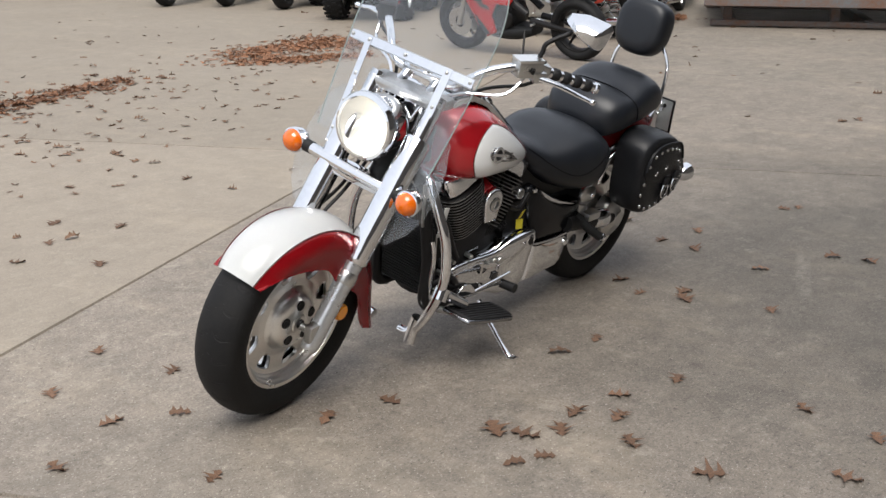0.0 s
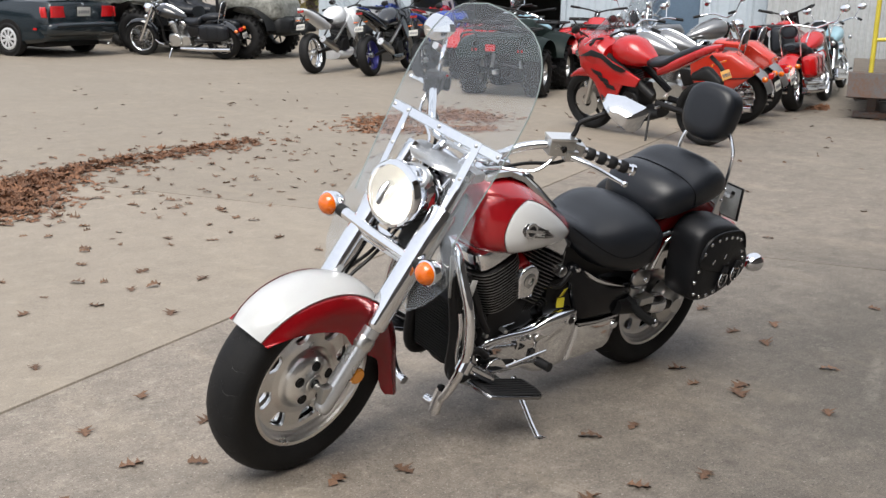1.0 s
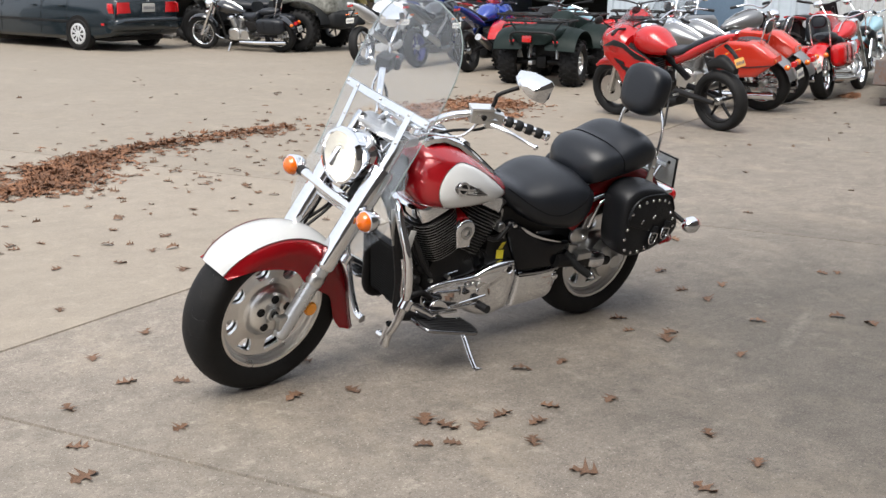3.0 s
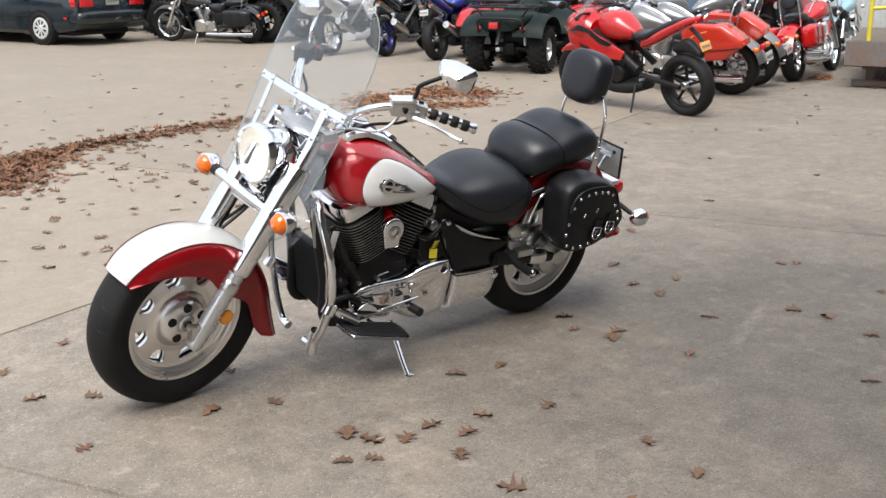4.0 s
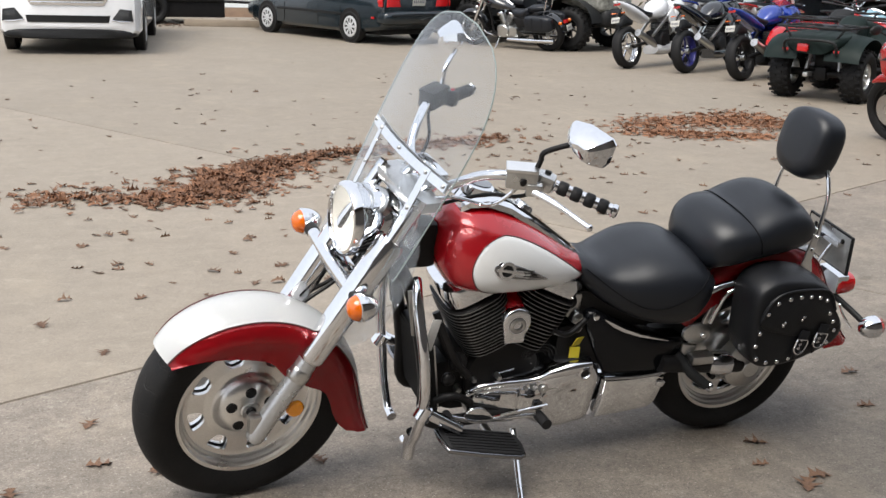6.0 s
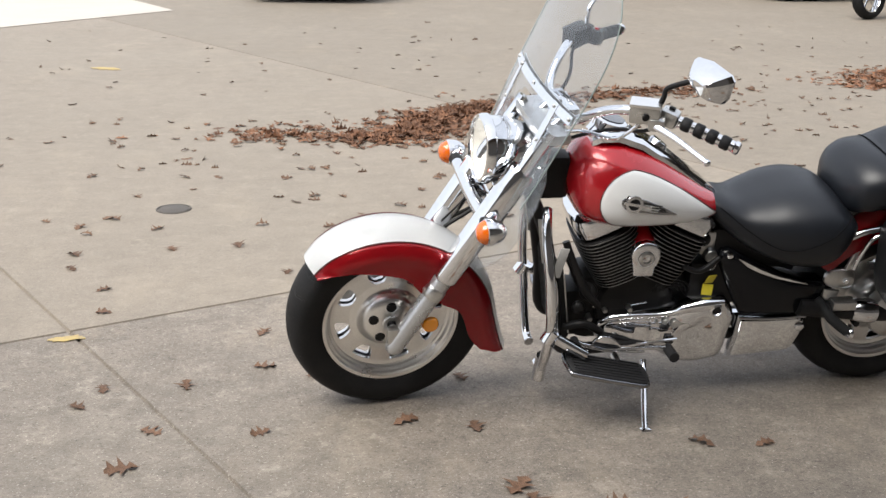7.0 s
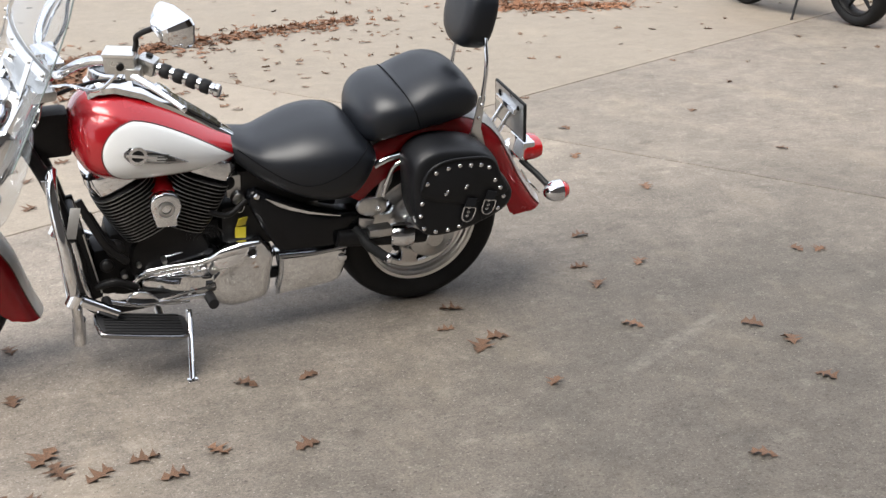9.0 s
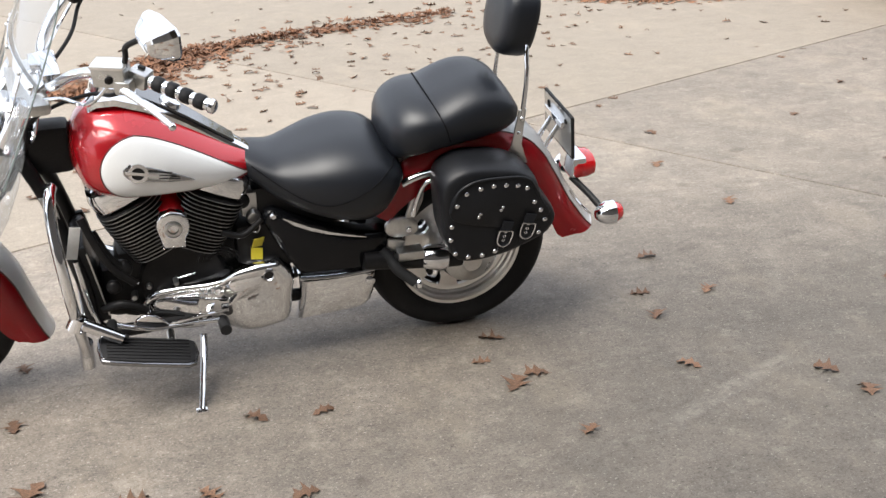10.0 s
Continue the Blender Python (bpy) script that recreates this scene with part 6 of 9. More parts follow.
def sport_bike(m, label, c1, c2, rim, kind="faired", plate_mat=None, screen=SMOKE):
    b = thing("motorcycle", m, label, "motorcycle", "parked vehicles in the yard")
    R, wb = 0.305, 1.40
    fw = simple_wheel(b, (0, 0, R), R, 0.12, 0.215, 5, rim, name="front_wheel")
    rw = simple_wheel(b, (wb, 0, R), R, 0.155, 0.215, 5, rim, name="rear_wheel")
    for s in (-1, 1):
        part("fork_leg", tube([V(0.0, s * 0.09, R - 0.02), V(0.16, s * 0.09, 0.68), V(0.24, s * 0.085, 0.90)], [0.026, 0.026, 0.022], 12, 1), ALU, b)
        part("brake_disc", spin([(0.06, s * 0.065), (0.145, s * 0.065), (0.145, s * 0.070), (0.06, s * 0.070)], 28, "Y", (0, 0, R)), ALU, b)
        part("handlebar", tube([V(0.25, s * 0.06, 0.96), V(0.27, s * 0.20, 0.98), V(0.33, s * 0.33, 0.965)], 0.012, 10, 4), BLACK, b)
        part("grip", tube([V(0.29, s * 0.24, 0.98), V(0.34, s * 0.35, 0.962)], 0.018, 10, 1), GRIP, b)
        part("lever", tube([V(0.24, s * 0.22, 0.975), V(0.27, s * 0.36, 0.955)], 0.006, 8, 1), CHROME, b)
        part("mirror_stem", tube([V(0.14, s * 0.14, 0.98), V(0.10, s * 0.25, 1.07)], 0.008, 8, 1), BLACK, b)
        part("mirror", ball(0.055, (0.10, s * 0.285, 1.085), (0.4, 1.2, 0.75), 16), BLACK, b)
        part("swing_arm", tube([V(0.92, s * 0.10, 0.38), V(wb, s * 0.11, R)], [0.034, 0.024], 10, 1), BLACK if kind != "naked" else ALU, b)
        part("frame_spar", tube([V(0.28, s * 0.08, 0.82), V(0.55, s * 0.15, 0.70), V(0.90, s * 0.13, 0.45)], [0.035, 0.04, 0.035], 10, 4, 0.6), BLACK if kind == "faired" else ALU, b)
        part("foot_peg", tube([V(0.98, s * 0.12, 0.36), V(1.0, s * 0.22, 0.37)], 0.012, 8, 1), ALU, b)
        part("rear_signal", tube([V(1.55, s * 0.04, 0.80), V(1.57, s * 0.11, 0.80)], [0.006, 0.011], 10, 1), AMBER, b)
    part("front_fender", body_loft([(-0.22, 0.05, 0.52, 0.56), (-0.10, 0.075, 0.54, 0.635), (0.05, 0.080, 0.54, 0.655), (0.20, 0.075, 0.50, 0.60), (0.30, 0.05, 0.44, 0.50)]), c1, b, "front mudguard")
    engine_lump(b, 0.58, 0.42)
    part("fuel_tank", body_loft([(0.36, 0.06, 0.80, 0.90), (0.42, 0.13, 0.74, 0.965), (0.55, 0.175, 0.70, 1.00), (0.68, 0.165, 0.70, 0.965), (0.80, 0.10, 0.72, 0.86), (0.85, 0.06, 0.74, 0.81)], 32, 2.3), c1, b, "painted fuel tank")
    part("seat", body_loft([(0.80, 0.08, 0.72, 0.80), (0.88, 0.13, 0.72, 0.81), (1.02, 0.14, 0.74, 0.825), (1.14, 0.11, 0.78, 0.88), (1.32, 0.09, 0.86, 0.945), (1.42, 0.06, 0.91, 0.955)]), LEATHER, b, "black seat")
    part("tail_cowl", body_loft([(0.95, 0.12, 0.64, 0.75), (1.12, 0.125, 0.70, 0.83), (1.32, 0.105, 0.80, 0.915), (1.50, 0.07, 0.89, 0.965), (1.62, 0.03, 0.945, 0.98)]), c1, b, "tail cowl")
    part("rear_hugger", body_loft([(1.30, 0.06, 0.62, 0.70), (1.45, 0.055, 0.62, 0.76), (1.60, 0.035, 0.58, 0.64)]), PLASTIC, b)
    part("tail_lamp", box((0.03, 0.10, 0.035), (1.58, 0, 0.925), 0.010), REDLENS, b)
    plate_card(b, pose(1.645, 0, 0.70, 0, -20, 0), plate_mat or PLATE, 0.14, 0.085)
    part("plate_hanger", tube([V(1.48, 0, 0.86), V(1.58, 0, 0.78), V(1.63, 0, 0.70)], 0.02, 8, 3, 0.6), PLASTIC, b)
    part("silencer", tube([V(0.86, 0.13, 0.30), V(1.05, 0.19, 0.36), V(1.42, 0.22, 0.50)], [0.03, 0.052, 0.052], 16, 2), ALU, b, "aluminium silencer")
    part("side_stand", tube([V(0.85, -0.12, 0.28), V(0.92, -0.30, 0.035)], 0.011, 8, 1), BLACK, b)
    if kind in ("faired", "half"):
        nose = [(-0.10, 0.03, 0.78, 0.82), (-0.04, 0.12, 0.72, 0.92), (0.08, 0.19, 0.66, 0.99), (0.22, 0.21, 0.62, 0.97), (0.34, 0.19, 0.60, 0.90)]
        part("nose_fairing", body_loft(nose, 28, 2.4), c1, b, "nose fairing")
        part("headlamp", loft([[V(x, a * k, 0.80 + bb * k) for a, bb in squircle(20, 0.13, 0.045, 2.4)] for x, k in ((-0.105, 0.35), (-0.085, 0.8), (-0.05, 1.0), (0.0, 1.08))]), DARKGLASS, b, "dark headlamp glass")
        sc = part("windscreen", loft([[V(0.00 + 0.30 * t + 0.10 * u * u, 0.17 * u * (1 - 0.25 * t), 0.93 + 0.25 * t - 0.07 * u * u) for u in np.linspace(-1, 1, 11)] for t in np.linspace(0, 1, 9)], caps=False, closed=False), screen, b, "windscreen")
        sc.visible_shadow = False
    if kind == "faired":
        for s in (-1, 1):
            side = [(0.04, 0.80), (0.26, 0.88), (0.44, 0.78), (0.62, 0.70), (0.80, 0.62), (0.74, 0.54), (0.58, 0.55), (0.50, 0.42), (0.54, 0.26), (0.44, 0.21), (0.32, 0.34), (0.22, 0.54), (0.05, 0.70)]
            f = part("side_fairing", plate(side, s * 0.03, s * 0.165, "Y", 0.010, 0.012), c1, b, "painted side fairing")
            for k in range(3):
                part("vent", plate([(0.21 + 0.075 * k, 0.685 - 0.062 * k), (0.335 + 0.075 * k, 0.655 - 0.062 * k), (0.355 + 0.075 * k, 0.615 - 0.062 * k), (0.255 + 0.075 * k, 0.636 - 0.062 * k)], s * 0.010, s * 0.2075, "Y", 0.002), BLACK, f, "black air vent")
            part("fairing_trim", plate([(0.30, 0.44), (0.36, 0.42), (0.44, 0.30), (0.48, 0.24), (0.42, 0.235), (0.34, 0.34)], s * 0.012, s * 0.190, "Y", 0.004), c2, f, "dark trim")
        for s in (-1, 1):
            part("fairing_band", plate([(0.06, 0.80), (0.20, 0.815), (0.34, 0.80), (0.50, 0.695), (0.60, 0.675), (0.66, 0.70), (0.50, 0.76), (0.36, 0.845), (0.22, 0.875)], s * 0.010, s * 0.206, "Y", 0.003), PLASTIC, b, "black fairing band")
        part("belly_pan", body_loft([(0.30, 0.11, 0.22, 0.34), (0.50, 0.15, 0.17, 0.32), (0.75, 0.15, 0.17, 0.32), (0.92, 0.10, 0.22, 0.32)]), c2, b, "belly pan")
    if kind == "half":
        part("radiator_shroud", join(*[plate([(0.20, 0.66), (0.42, 0.84), (0.56, 0.74), (0.46, 0.56), (0.34, 0.46)], s * 0.03, s * 0.15, "Y", 0.01, 0.01) for s in (-1, 1)]), c1, b, "side panels")
        part("belly_pan", body_loft([(0.30, 0.11, 0.20, 0.36), (0.50, 0.14, 0.16, 0.34), (0.80, 0.13, 0.18, 0.32)]), c1, b, "belly pan")
    if kind == "naked":
        part("headlamp", spin([(0, -0.10), (0.06, -0.09), (0.085, -0.05), (0.09, 0.0), (0.06, 0.07), (0, 0.09)], 24, "X", (0.08, 0, 0.86)), CHROME, b, "round headlamp")
        part("radiator_shroud", join(*[plate([(0.20, 0.66), (0.42, 0.84), (0.56, 0.74), (0.46, 0.56), (0.34, 0.46)], s * 0.03, s * 0.15, "Y", 0.01, 0.01) for s in (-1, 1)]), c1, b, "white side panel")
        part("belly_pan", body_loft([(0.30, 0.11, 0.20, 0.36), (0.50, 0.14, 0.16, 0.34), (0.80, 0.13, 0.18, 0.32)]), c1, b, "white belly pan")
        part("frame_rail", tube([V(1.0, -0.13, 0.36), V(1.20, -0.14, 0.42), V(wb, -0.13, R)], 0.03, 10, 3, 0.6), ALU, b)
        sc = part("windscreen", loft([[V(-0.02 + 0.20 * t + 0.10 * u * u, 0.16 * u * (1 - 0.3 * t), 0.95 + 0.30 * t - 0.04 * u * u) for u in np.linspace(-1, 1, 11)] for t in np.linspace(0, 1, 7)], caps=False, closed=False), screen, b, "windscreen")
        sc.visible_shadow = False
    return b


def cruiser(m, label, c1, bags=None, screen=False, chrome_pipes=True, tall_bars=False, cases=None):
    b = thing("motorcycle", m, label, "motorcycle", "parked vehicles in the yard")
    wb = 1.64
    simple_wheel(b, (0, 0, 0.325), 0.325, 0.11, 0.235, 28, CHROME, name="front_wheel")
    simple_wheel(b, (wb, 0, 0.32), 0.32, 0.165, 0.205, 24, CHROME, name="rear_wheel")
    for s in (-1, 1):
        part("fork_leg", tube([V(0.0, s * 0.09, 0.30), V(0.19, s * 0.09, 0.66), V(0.33, s * 0.085, 0.94)], [0.028, 0.028, 0.024], 12, 1), CHROME, b)
        hz = 1.14 if tall_bars else 1.04
        part("handlebar", tube([V(0.36, 0, 0.98), V(0.36, s * 0.10, 1.00), V(0.40, s * 0.26, hz), V(0.56, s * 0.38, hz - 0.03)], 0.0125, 10, 5), CHROME, b)
        part("grip", tube([V(0.48, s * 0.34, hz - 0.015), V(0.60, s * 0.40, hz - 0.04)], 0.018, 10, 1), GRIP, b)
        part("mirror_stem", tube([V(0.42, s * 0.28, hz), V(0.40, s * 0.36, hz + 0.14)], 0.006, 8, 1), CHROME, b)
        part("mirror", ball(0.055, (0.40, s * 0.39, hz + 0.15), (0.35, 1.2, 0.9), 16), CHROME, b)
        part("front_signal", ball(0.032, (0.24, s * 0.19, 0.76), (1.1, 1, 1), 14), CHROME, b)
        part("rear_signal", ball(0.032, (wb + 0.34, s * 0.16, 0.55), (1.1, 1, 1), 14), AMBER, b)
        part("shock", tube([V(1.38, s * 0.13, 0.62), V(1.58, s * 0.13, 0.36)], 0.026, 12, 1), CHROME, b)
        part("foot_peg", tube([V(0.62, s * 0.12, 0.30), V(0.62, s * 0.26, 0.31)], 0.016, 10, 1), GRIP, b)
        if bags:
            bg = part("saddlebag", body_loft([(1.30, 0.02, 0.42, 0.62), (1.33, 0.08, 0.40, 0.66), (1.55, 0.09, 0.38, 0.68), (1.80, 0.085, 0.40, 0.66), (1.86, 0.03, 0.44, 0.62)], 24, 3.5), bags, b, "saddlebag", Matrix.Translation((0, s * 0.24, 0)))
            for x in (1.48, 1.68):
                part("bag_strap", box((0.03, 0.006, 0.20), (x, s * 0.335, 0.55), 0.002), LEATHER, bg)
        if cases:
            side = [(1.24, 0.56), (1.22, 0.78), (1.28, 0.86), (1.70, 0.85), (1.92, 0.70), (1.93, 0.64), (1.72, 0.48), (1.34, 0.44)]
            cs = part("hard_case", plate(side, s * 0.24, s * 0.17, "Y", 0.022, 0.010), cases, b, "glossy hard pannier")
            part("case_seam", tube([V(1.23, s * 0.416, 0.60), V(1.50, s * 0.424, 0.58), V(1.90, s * 0.416, 0.62)], 0.006, 6, 3), BLACK, cs)
            for k in range(5):
                part("case_louvre", box((0.012, 0.15, 0.010), (1.40 + 0.045 * k, s * 0.29, 0.862), 0.002), BLACK, cs)
            part("case_reflector", box((0.012, 0.05, 0.03), (1.925, s * 0.36, 0.665), 0.004), AMBER, cs)
    part("headlamp", spin([(0, -0.07), (0.06, -0.065), (0.085, -0.045), (0.092, -0.02), (0.085, 0.04), (0.05, 0.10), (0, 0.12)], 28, "X", (0.20, 0, 0.88)), CHROME, b, "chrome headlamp")
    part("headlamp_glass", spin([(0, -0.075), (0.05, -0.070), (0.08, -0.052)], 28, "X", (0.20, 0, 0.88)), LENS, b)
    rows = lambda c, r0, w, a0, a1: loft([[V(c[0] + (r0 - 0.02 * abs(u)) * math.cos(a) , w * u, c[1] + (r0 - 0.05 * u * u) * math.sin(a)) for u in np.linspace(-1, 1, 9)] for a in np.linspace(radians(a0), radians(a1), 20)], caps=False, closed=False)
    part("front_fender", rows((0, 0.325), 0.365, 0.075, 20, 140), c1, b, "front mudguard")
    part("rear_fender", rows((wb, 0.32), 0.385, 0.115, 10, 140), c1, b, "rear mudguard")
    part("fuel_tank", body_loft([(0.36, 0.03, 0.80, 0.88), (0.42, 0.11, 0.74, 0.93), (0.56, 0.155, 0.70, 0.945), (0.74, 0.135, 0.70, 0.88), (0.90, 0.07, 0.70, 0.79), (0.95, 0.03, 0.71, 0.75)], 32, 2.3), c1, b, "teardrop fuel tank")
    part("tank_strip", tube([V(0.44, 0, 0.945), V(0.56, 0, 0.958), V(0.74, 0, 0.895), V(0.90, 0, 0.80)], 0.018, 10, 4, 0.6), CHROME, b)
    part("rider_seat", body_loft([(0.92, 0.08, 0.62, 0.73), (1.02, 0.13, 0.60, 0.72), (1.16, 0.165, 0.60, 0.73), (1.26, 0.15, 0.62, 0.78), (1.30, 0.10, 0.65, 0.77)], 28, 3), LEATHER, b, "black rider seat")
    part("pillion_seat", body_loft([(1.26, 0.09, 0.70, 0.78), (1.36, 0.13, 0.70, 0.82), (1.55, 0.12, 0.72, 0.825), (1.66, 0.06, 0.74, 0.80)], 28, 3), LEATHER, b, "black pillion seat")
    part("sissy_bar", tube([V(1.60, -0.11, 0.62), V(1.70, -0.11, 0.98), V(1.71, 0, 1.04), V(1.70, 0.11, 0.98), V(1.60, 0.11, 0.62)], 0.010, 10, 5), CHROME, b)
    part("sissy_pad", body_loft([(1.655, 0.08, 0.90, 1.02), (1.68, 0.10, 0.88, 1.05), (1.705, 0.08, 0.90, 1.02)]), LEATHER, b)
    part("crankcase", join(box((0.46, 0.22, 0.22), (0.82, 0, 0.32), 0.05), spin([(0, -0.17), (0.10, -0.17), (0.115, -0.155), (0.115, 0.155), (0.10, 0.17), (0, 0.17)], 28, "Y", (0.76, 0, 0.34)), spin([(0, -0.16), (0.08, -0.16), (0.09, 0.15), (0, 0.16)], 28, "Y", (0.98, 0, 0.34))), ALU, b, "cast engine case")
    for tilt in (-24, 24):
        T = Matrix.Translation((0.78, 0, 0.35)) @ Matrix.Rotation(radians(tilt), 4, "Y")
        cy = part("cylinder", spin([(0, 0.08), (0.06, 0.08), (0.06, 0.28), (0, 0.28)], 20, "Z"), ALU, b, m=T)
        for k in range(8):
            part("cooling_fin", plate(squircle(16, 0.078, 0.085, 3), 0.005, 0.10 + 0.021 * k, "Z", 0.001), FIN, cy, m=T)
        part("rocker_cover", plate(squircle(16, 0.08, 0.09, 4), 0.06, 0.285, "Z", 0.015), CHROME, b, m=T)
    part("air_cleaner", spin([(0, 0.185), (0.07, 0.185), (0.085, 0.17), (0.085, 0.12)], 28, "Y", (0.78, 0, 0.60)), CHROME, b)
    for k, z in enumerate((0.22, 0.30)):
        part("exhaust", tube([V(0.62 + 0.3 * k, 0.14, 0.50), V(0.60 + 0.32 * k, 0.19, 0.36), V(0.80 + 0.2 * k, 0.20, z), V(1.30, 0.205, z + 0.01), V(1.95, 0.22, z + 0.05)], [0.022, 0.022, 0.026, 0.042, 0.044], 14, 4), CHROME if chrome_pipes else BLACK, b, "exhaust pipe")
    part("left_pipe", tube([V(0.86, -0.17, 0.20), V(1.30, -0.19, 0.205), V(1.86, -0.20, 0.23)], [0.028, 0.040, 0.042], 14, 2), CHROME, b)
    part("swing_arm", join(tube([V(1.12, -0.12, 0.34), V(wb, -0.125, 0.32)], 0.025, 10, 1), tube([V(1.12, 0.12, 0.34), V(wb, 0.125, 0.32)], 0.025, 10, 1)), BLACK, b)
    part("frame", join(tube([V(0.33, 0, 0.86), V(0.42, 0.0, 0.60), V(0.50, 0.0, 0.24), V(0.95, 0, 0.17), V(1.20, 0, 0.24)], 0.024, 10, 4), tube([V(0.34, 0, 0.90), V(0.8, 0, 0.72), V(1.3, 0, 0.58)], 0.026, 10, 3)), BLACK, b)
    part("side_cover", plate([(0.98, 0.60), (1.22, 0.58), (1.24, 0.44), (1.05, 0.40)], -0.03, -0.11, "Y", 0.01, 0.01), BLACK, b)
    part("tail_lamp", box((0.05, 0.11, 0.06), (wb + 0.36, 0, 0.56), 0.015), REDLENS, b)
    plate_card(b, pose(wb + 0.43, 0, 0.46, 0, -12, 0), PLATE)
    part("side_stand", tube([V(0.66, -0.12, 0.22), V(0.70, -0.36, 0.05)], 0.012, 8, 1), CHROME, b)
    part("foot_brace", tube([V(0.55, -0.13, 0.24), V(0.46, -0.22, 0.30), V(0.40, -0.24, 0.36)], 0.011, 8, 3), CHROME, b)
    if screen:
        sc = part("windshield", loft([[V(0.22 + 0.18 * t + 0.09 * u * u, (0.25 - 0.10 * t * t) * u, 0.92 + 0.48 * t) for u in np.linspace(-1, 1, 13)] for t in np.linspace(0, 1, 9)], caps=False, closed=False), SMOKE, b, "windshield")
        sc.visible_shadow = False
    return b


def dirt_bike(m, label, c1, c2, packs=False):
    b = thing("motorcycle", m, label, "motorcycle", "parked vehicles in the yard")
    wb = 1.45
    simple_wheel(b, (0, 0, 0.345), 0.345, 0.09, 0.27, 28, ALU, 30, name="front_wheel")
    simple_wheel(b, (wb, 0, 0.325), 0.325, 0.12, 0.235, 28, ALU, 28, name="rear_wheel")
    for s in (-1, 1):
        part("fork_leg", tube([V(0.0, s * 0.09, 0.33), V(0.32, s * 0.09, 1.06)], [0.027, 0.023], 10, 1), BLACK, b)
        part("handlebar", tube([V(0.36, 0, 1.10), V(0.36, s * 0.16, 1.13), V(0.42, s * 0.38, 1.20)], 0.012, 10, 4), BLACK, b)
        part("hand_guard", tube([V(0.42, s * 0.40, 1.20), V(0.32, s * 0.36, 1.18), V(0.28, s * 0.24, 1.15)], 0.022, 10, 3, 0.4), c2, b)
        part("tank_shroud", plate([(0.28, 0.92), (0.60, 1.00), (0.78, 0.88), (0.52, 0.70), (0.36, 0.62)], s * 0.03, s * 0.13, "Y", 0.008, 0.01), c1, b, "painted tank shroud")
        part("side_panel", plate([(0.84, 0.86), (1.36, 0.92), (1.16, 0.72), (0.90, 0.62)], s * 0.02, s * 0.11, "Y", 0.006, 0.008), c2, b)
        part("swing_arm", tube([V(0.80, s * 0.09, 0.42), V(wb, s * 0.09, 0.325)], 0.026, 8, 1), ALU, b)
    for s in (-1, 1) if packs else ():
        pk = part("saddle_pack", body_loft([(1.00, 0.05, 0.58, 0.84), (1.04, 0.10, 0.54, 0.90), (1.25, 0.12, 0.54, 0.92), (1.48, 0.10, 0.58, 0.92), (1.54, 0.05, 0.62, 0.86)], 24, 4), LEATHER, b, "black cloth saddle pack", Matrix.Translation((0, s * 0.22, 0)))
        part("pack_strap", box((0.03, 0.25, 0.01), (1.25, s * 0.22, 0.925), 0.002), PLASTIC, pk)
    part("front_fender", body_loft([(-0.34, 0.05, 0.78, 0.80), (-0.10, 0.075, 0.82, 0.85), (0.20, 0.08, 0.85, 0.89), (0.42, 0.05, 0.80, 0.84)]), c1, b)
    part("rear_fender", body_loft([(1.10, 0.09, 0.82, 0.90), (1.45, 0.085, 0.90, 0.95), (1.80, 0.05, 0.94, 0.97)]), c1, b)
    part("seat", body_loft([(0.56, 0.07, 0.88, 0.98), (0.80, 0.09, 0.84, 0.96), (1.20, 0.09, 0.86, 0.975), (1.50, 0.06, 0.92, 0.975)]), LEATHER, b)
    part("fuel_tank", body_loft([(0.36, 0.06, 0.84, 0.98), (0.50, 0.13, 0.78, 1.02), (0.70, 0.10, 0.80, 0.98)]), c1, b)
    part("number_board", box((0.02, 0.20, 0.22), (0.16, 0, 1.02), 0.01, Matrix.Translation((0.16, 0, 1.02)) @ Matrix.Rotation(radians(22), 4, "Y") @ Matrix.Translation((-0.16, 0, -1.02))), c2, b)
    engine_lump(b, 0.64, 0.46, 0.9)
    part("exhaust", tube([V(0.5, 0.10, 0.55), V(0.8, 0.14, 0.62), V(1.10, 0.13, 0.72), V(1.50, 0.14, 0.84)], [0.02, 0.024, 0.05, 0.05], 12, 3), ALU, b)
    part("side_stand", tube([V(0.78, -0.10, 0.34), V(0.84, -0.32, 0.03)], 0.010, 8, 1), ALU, b)
    return b


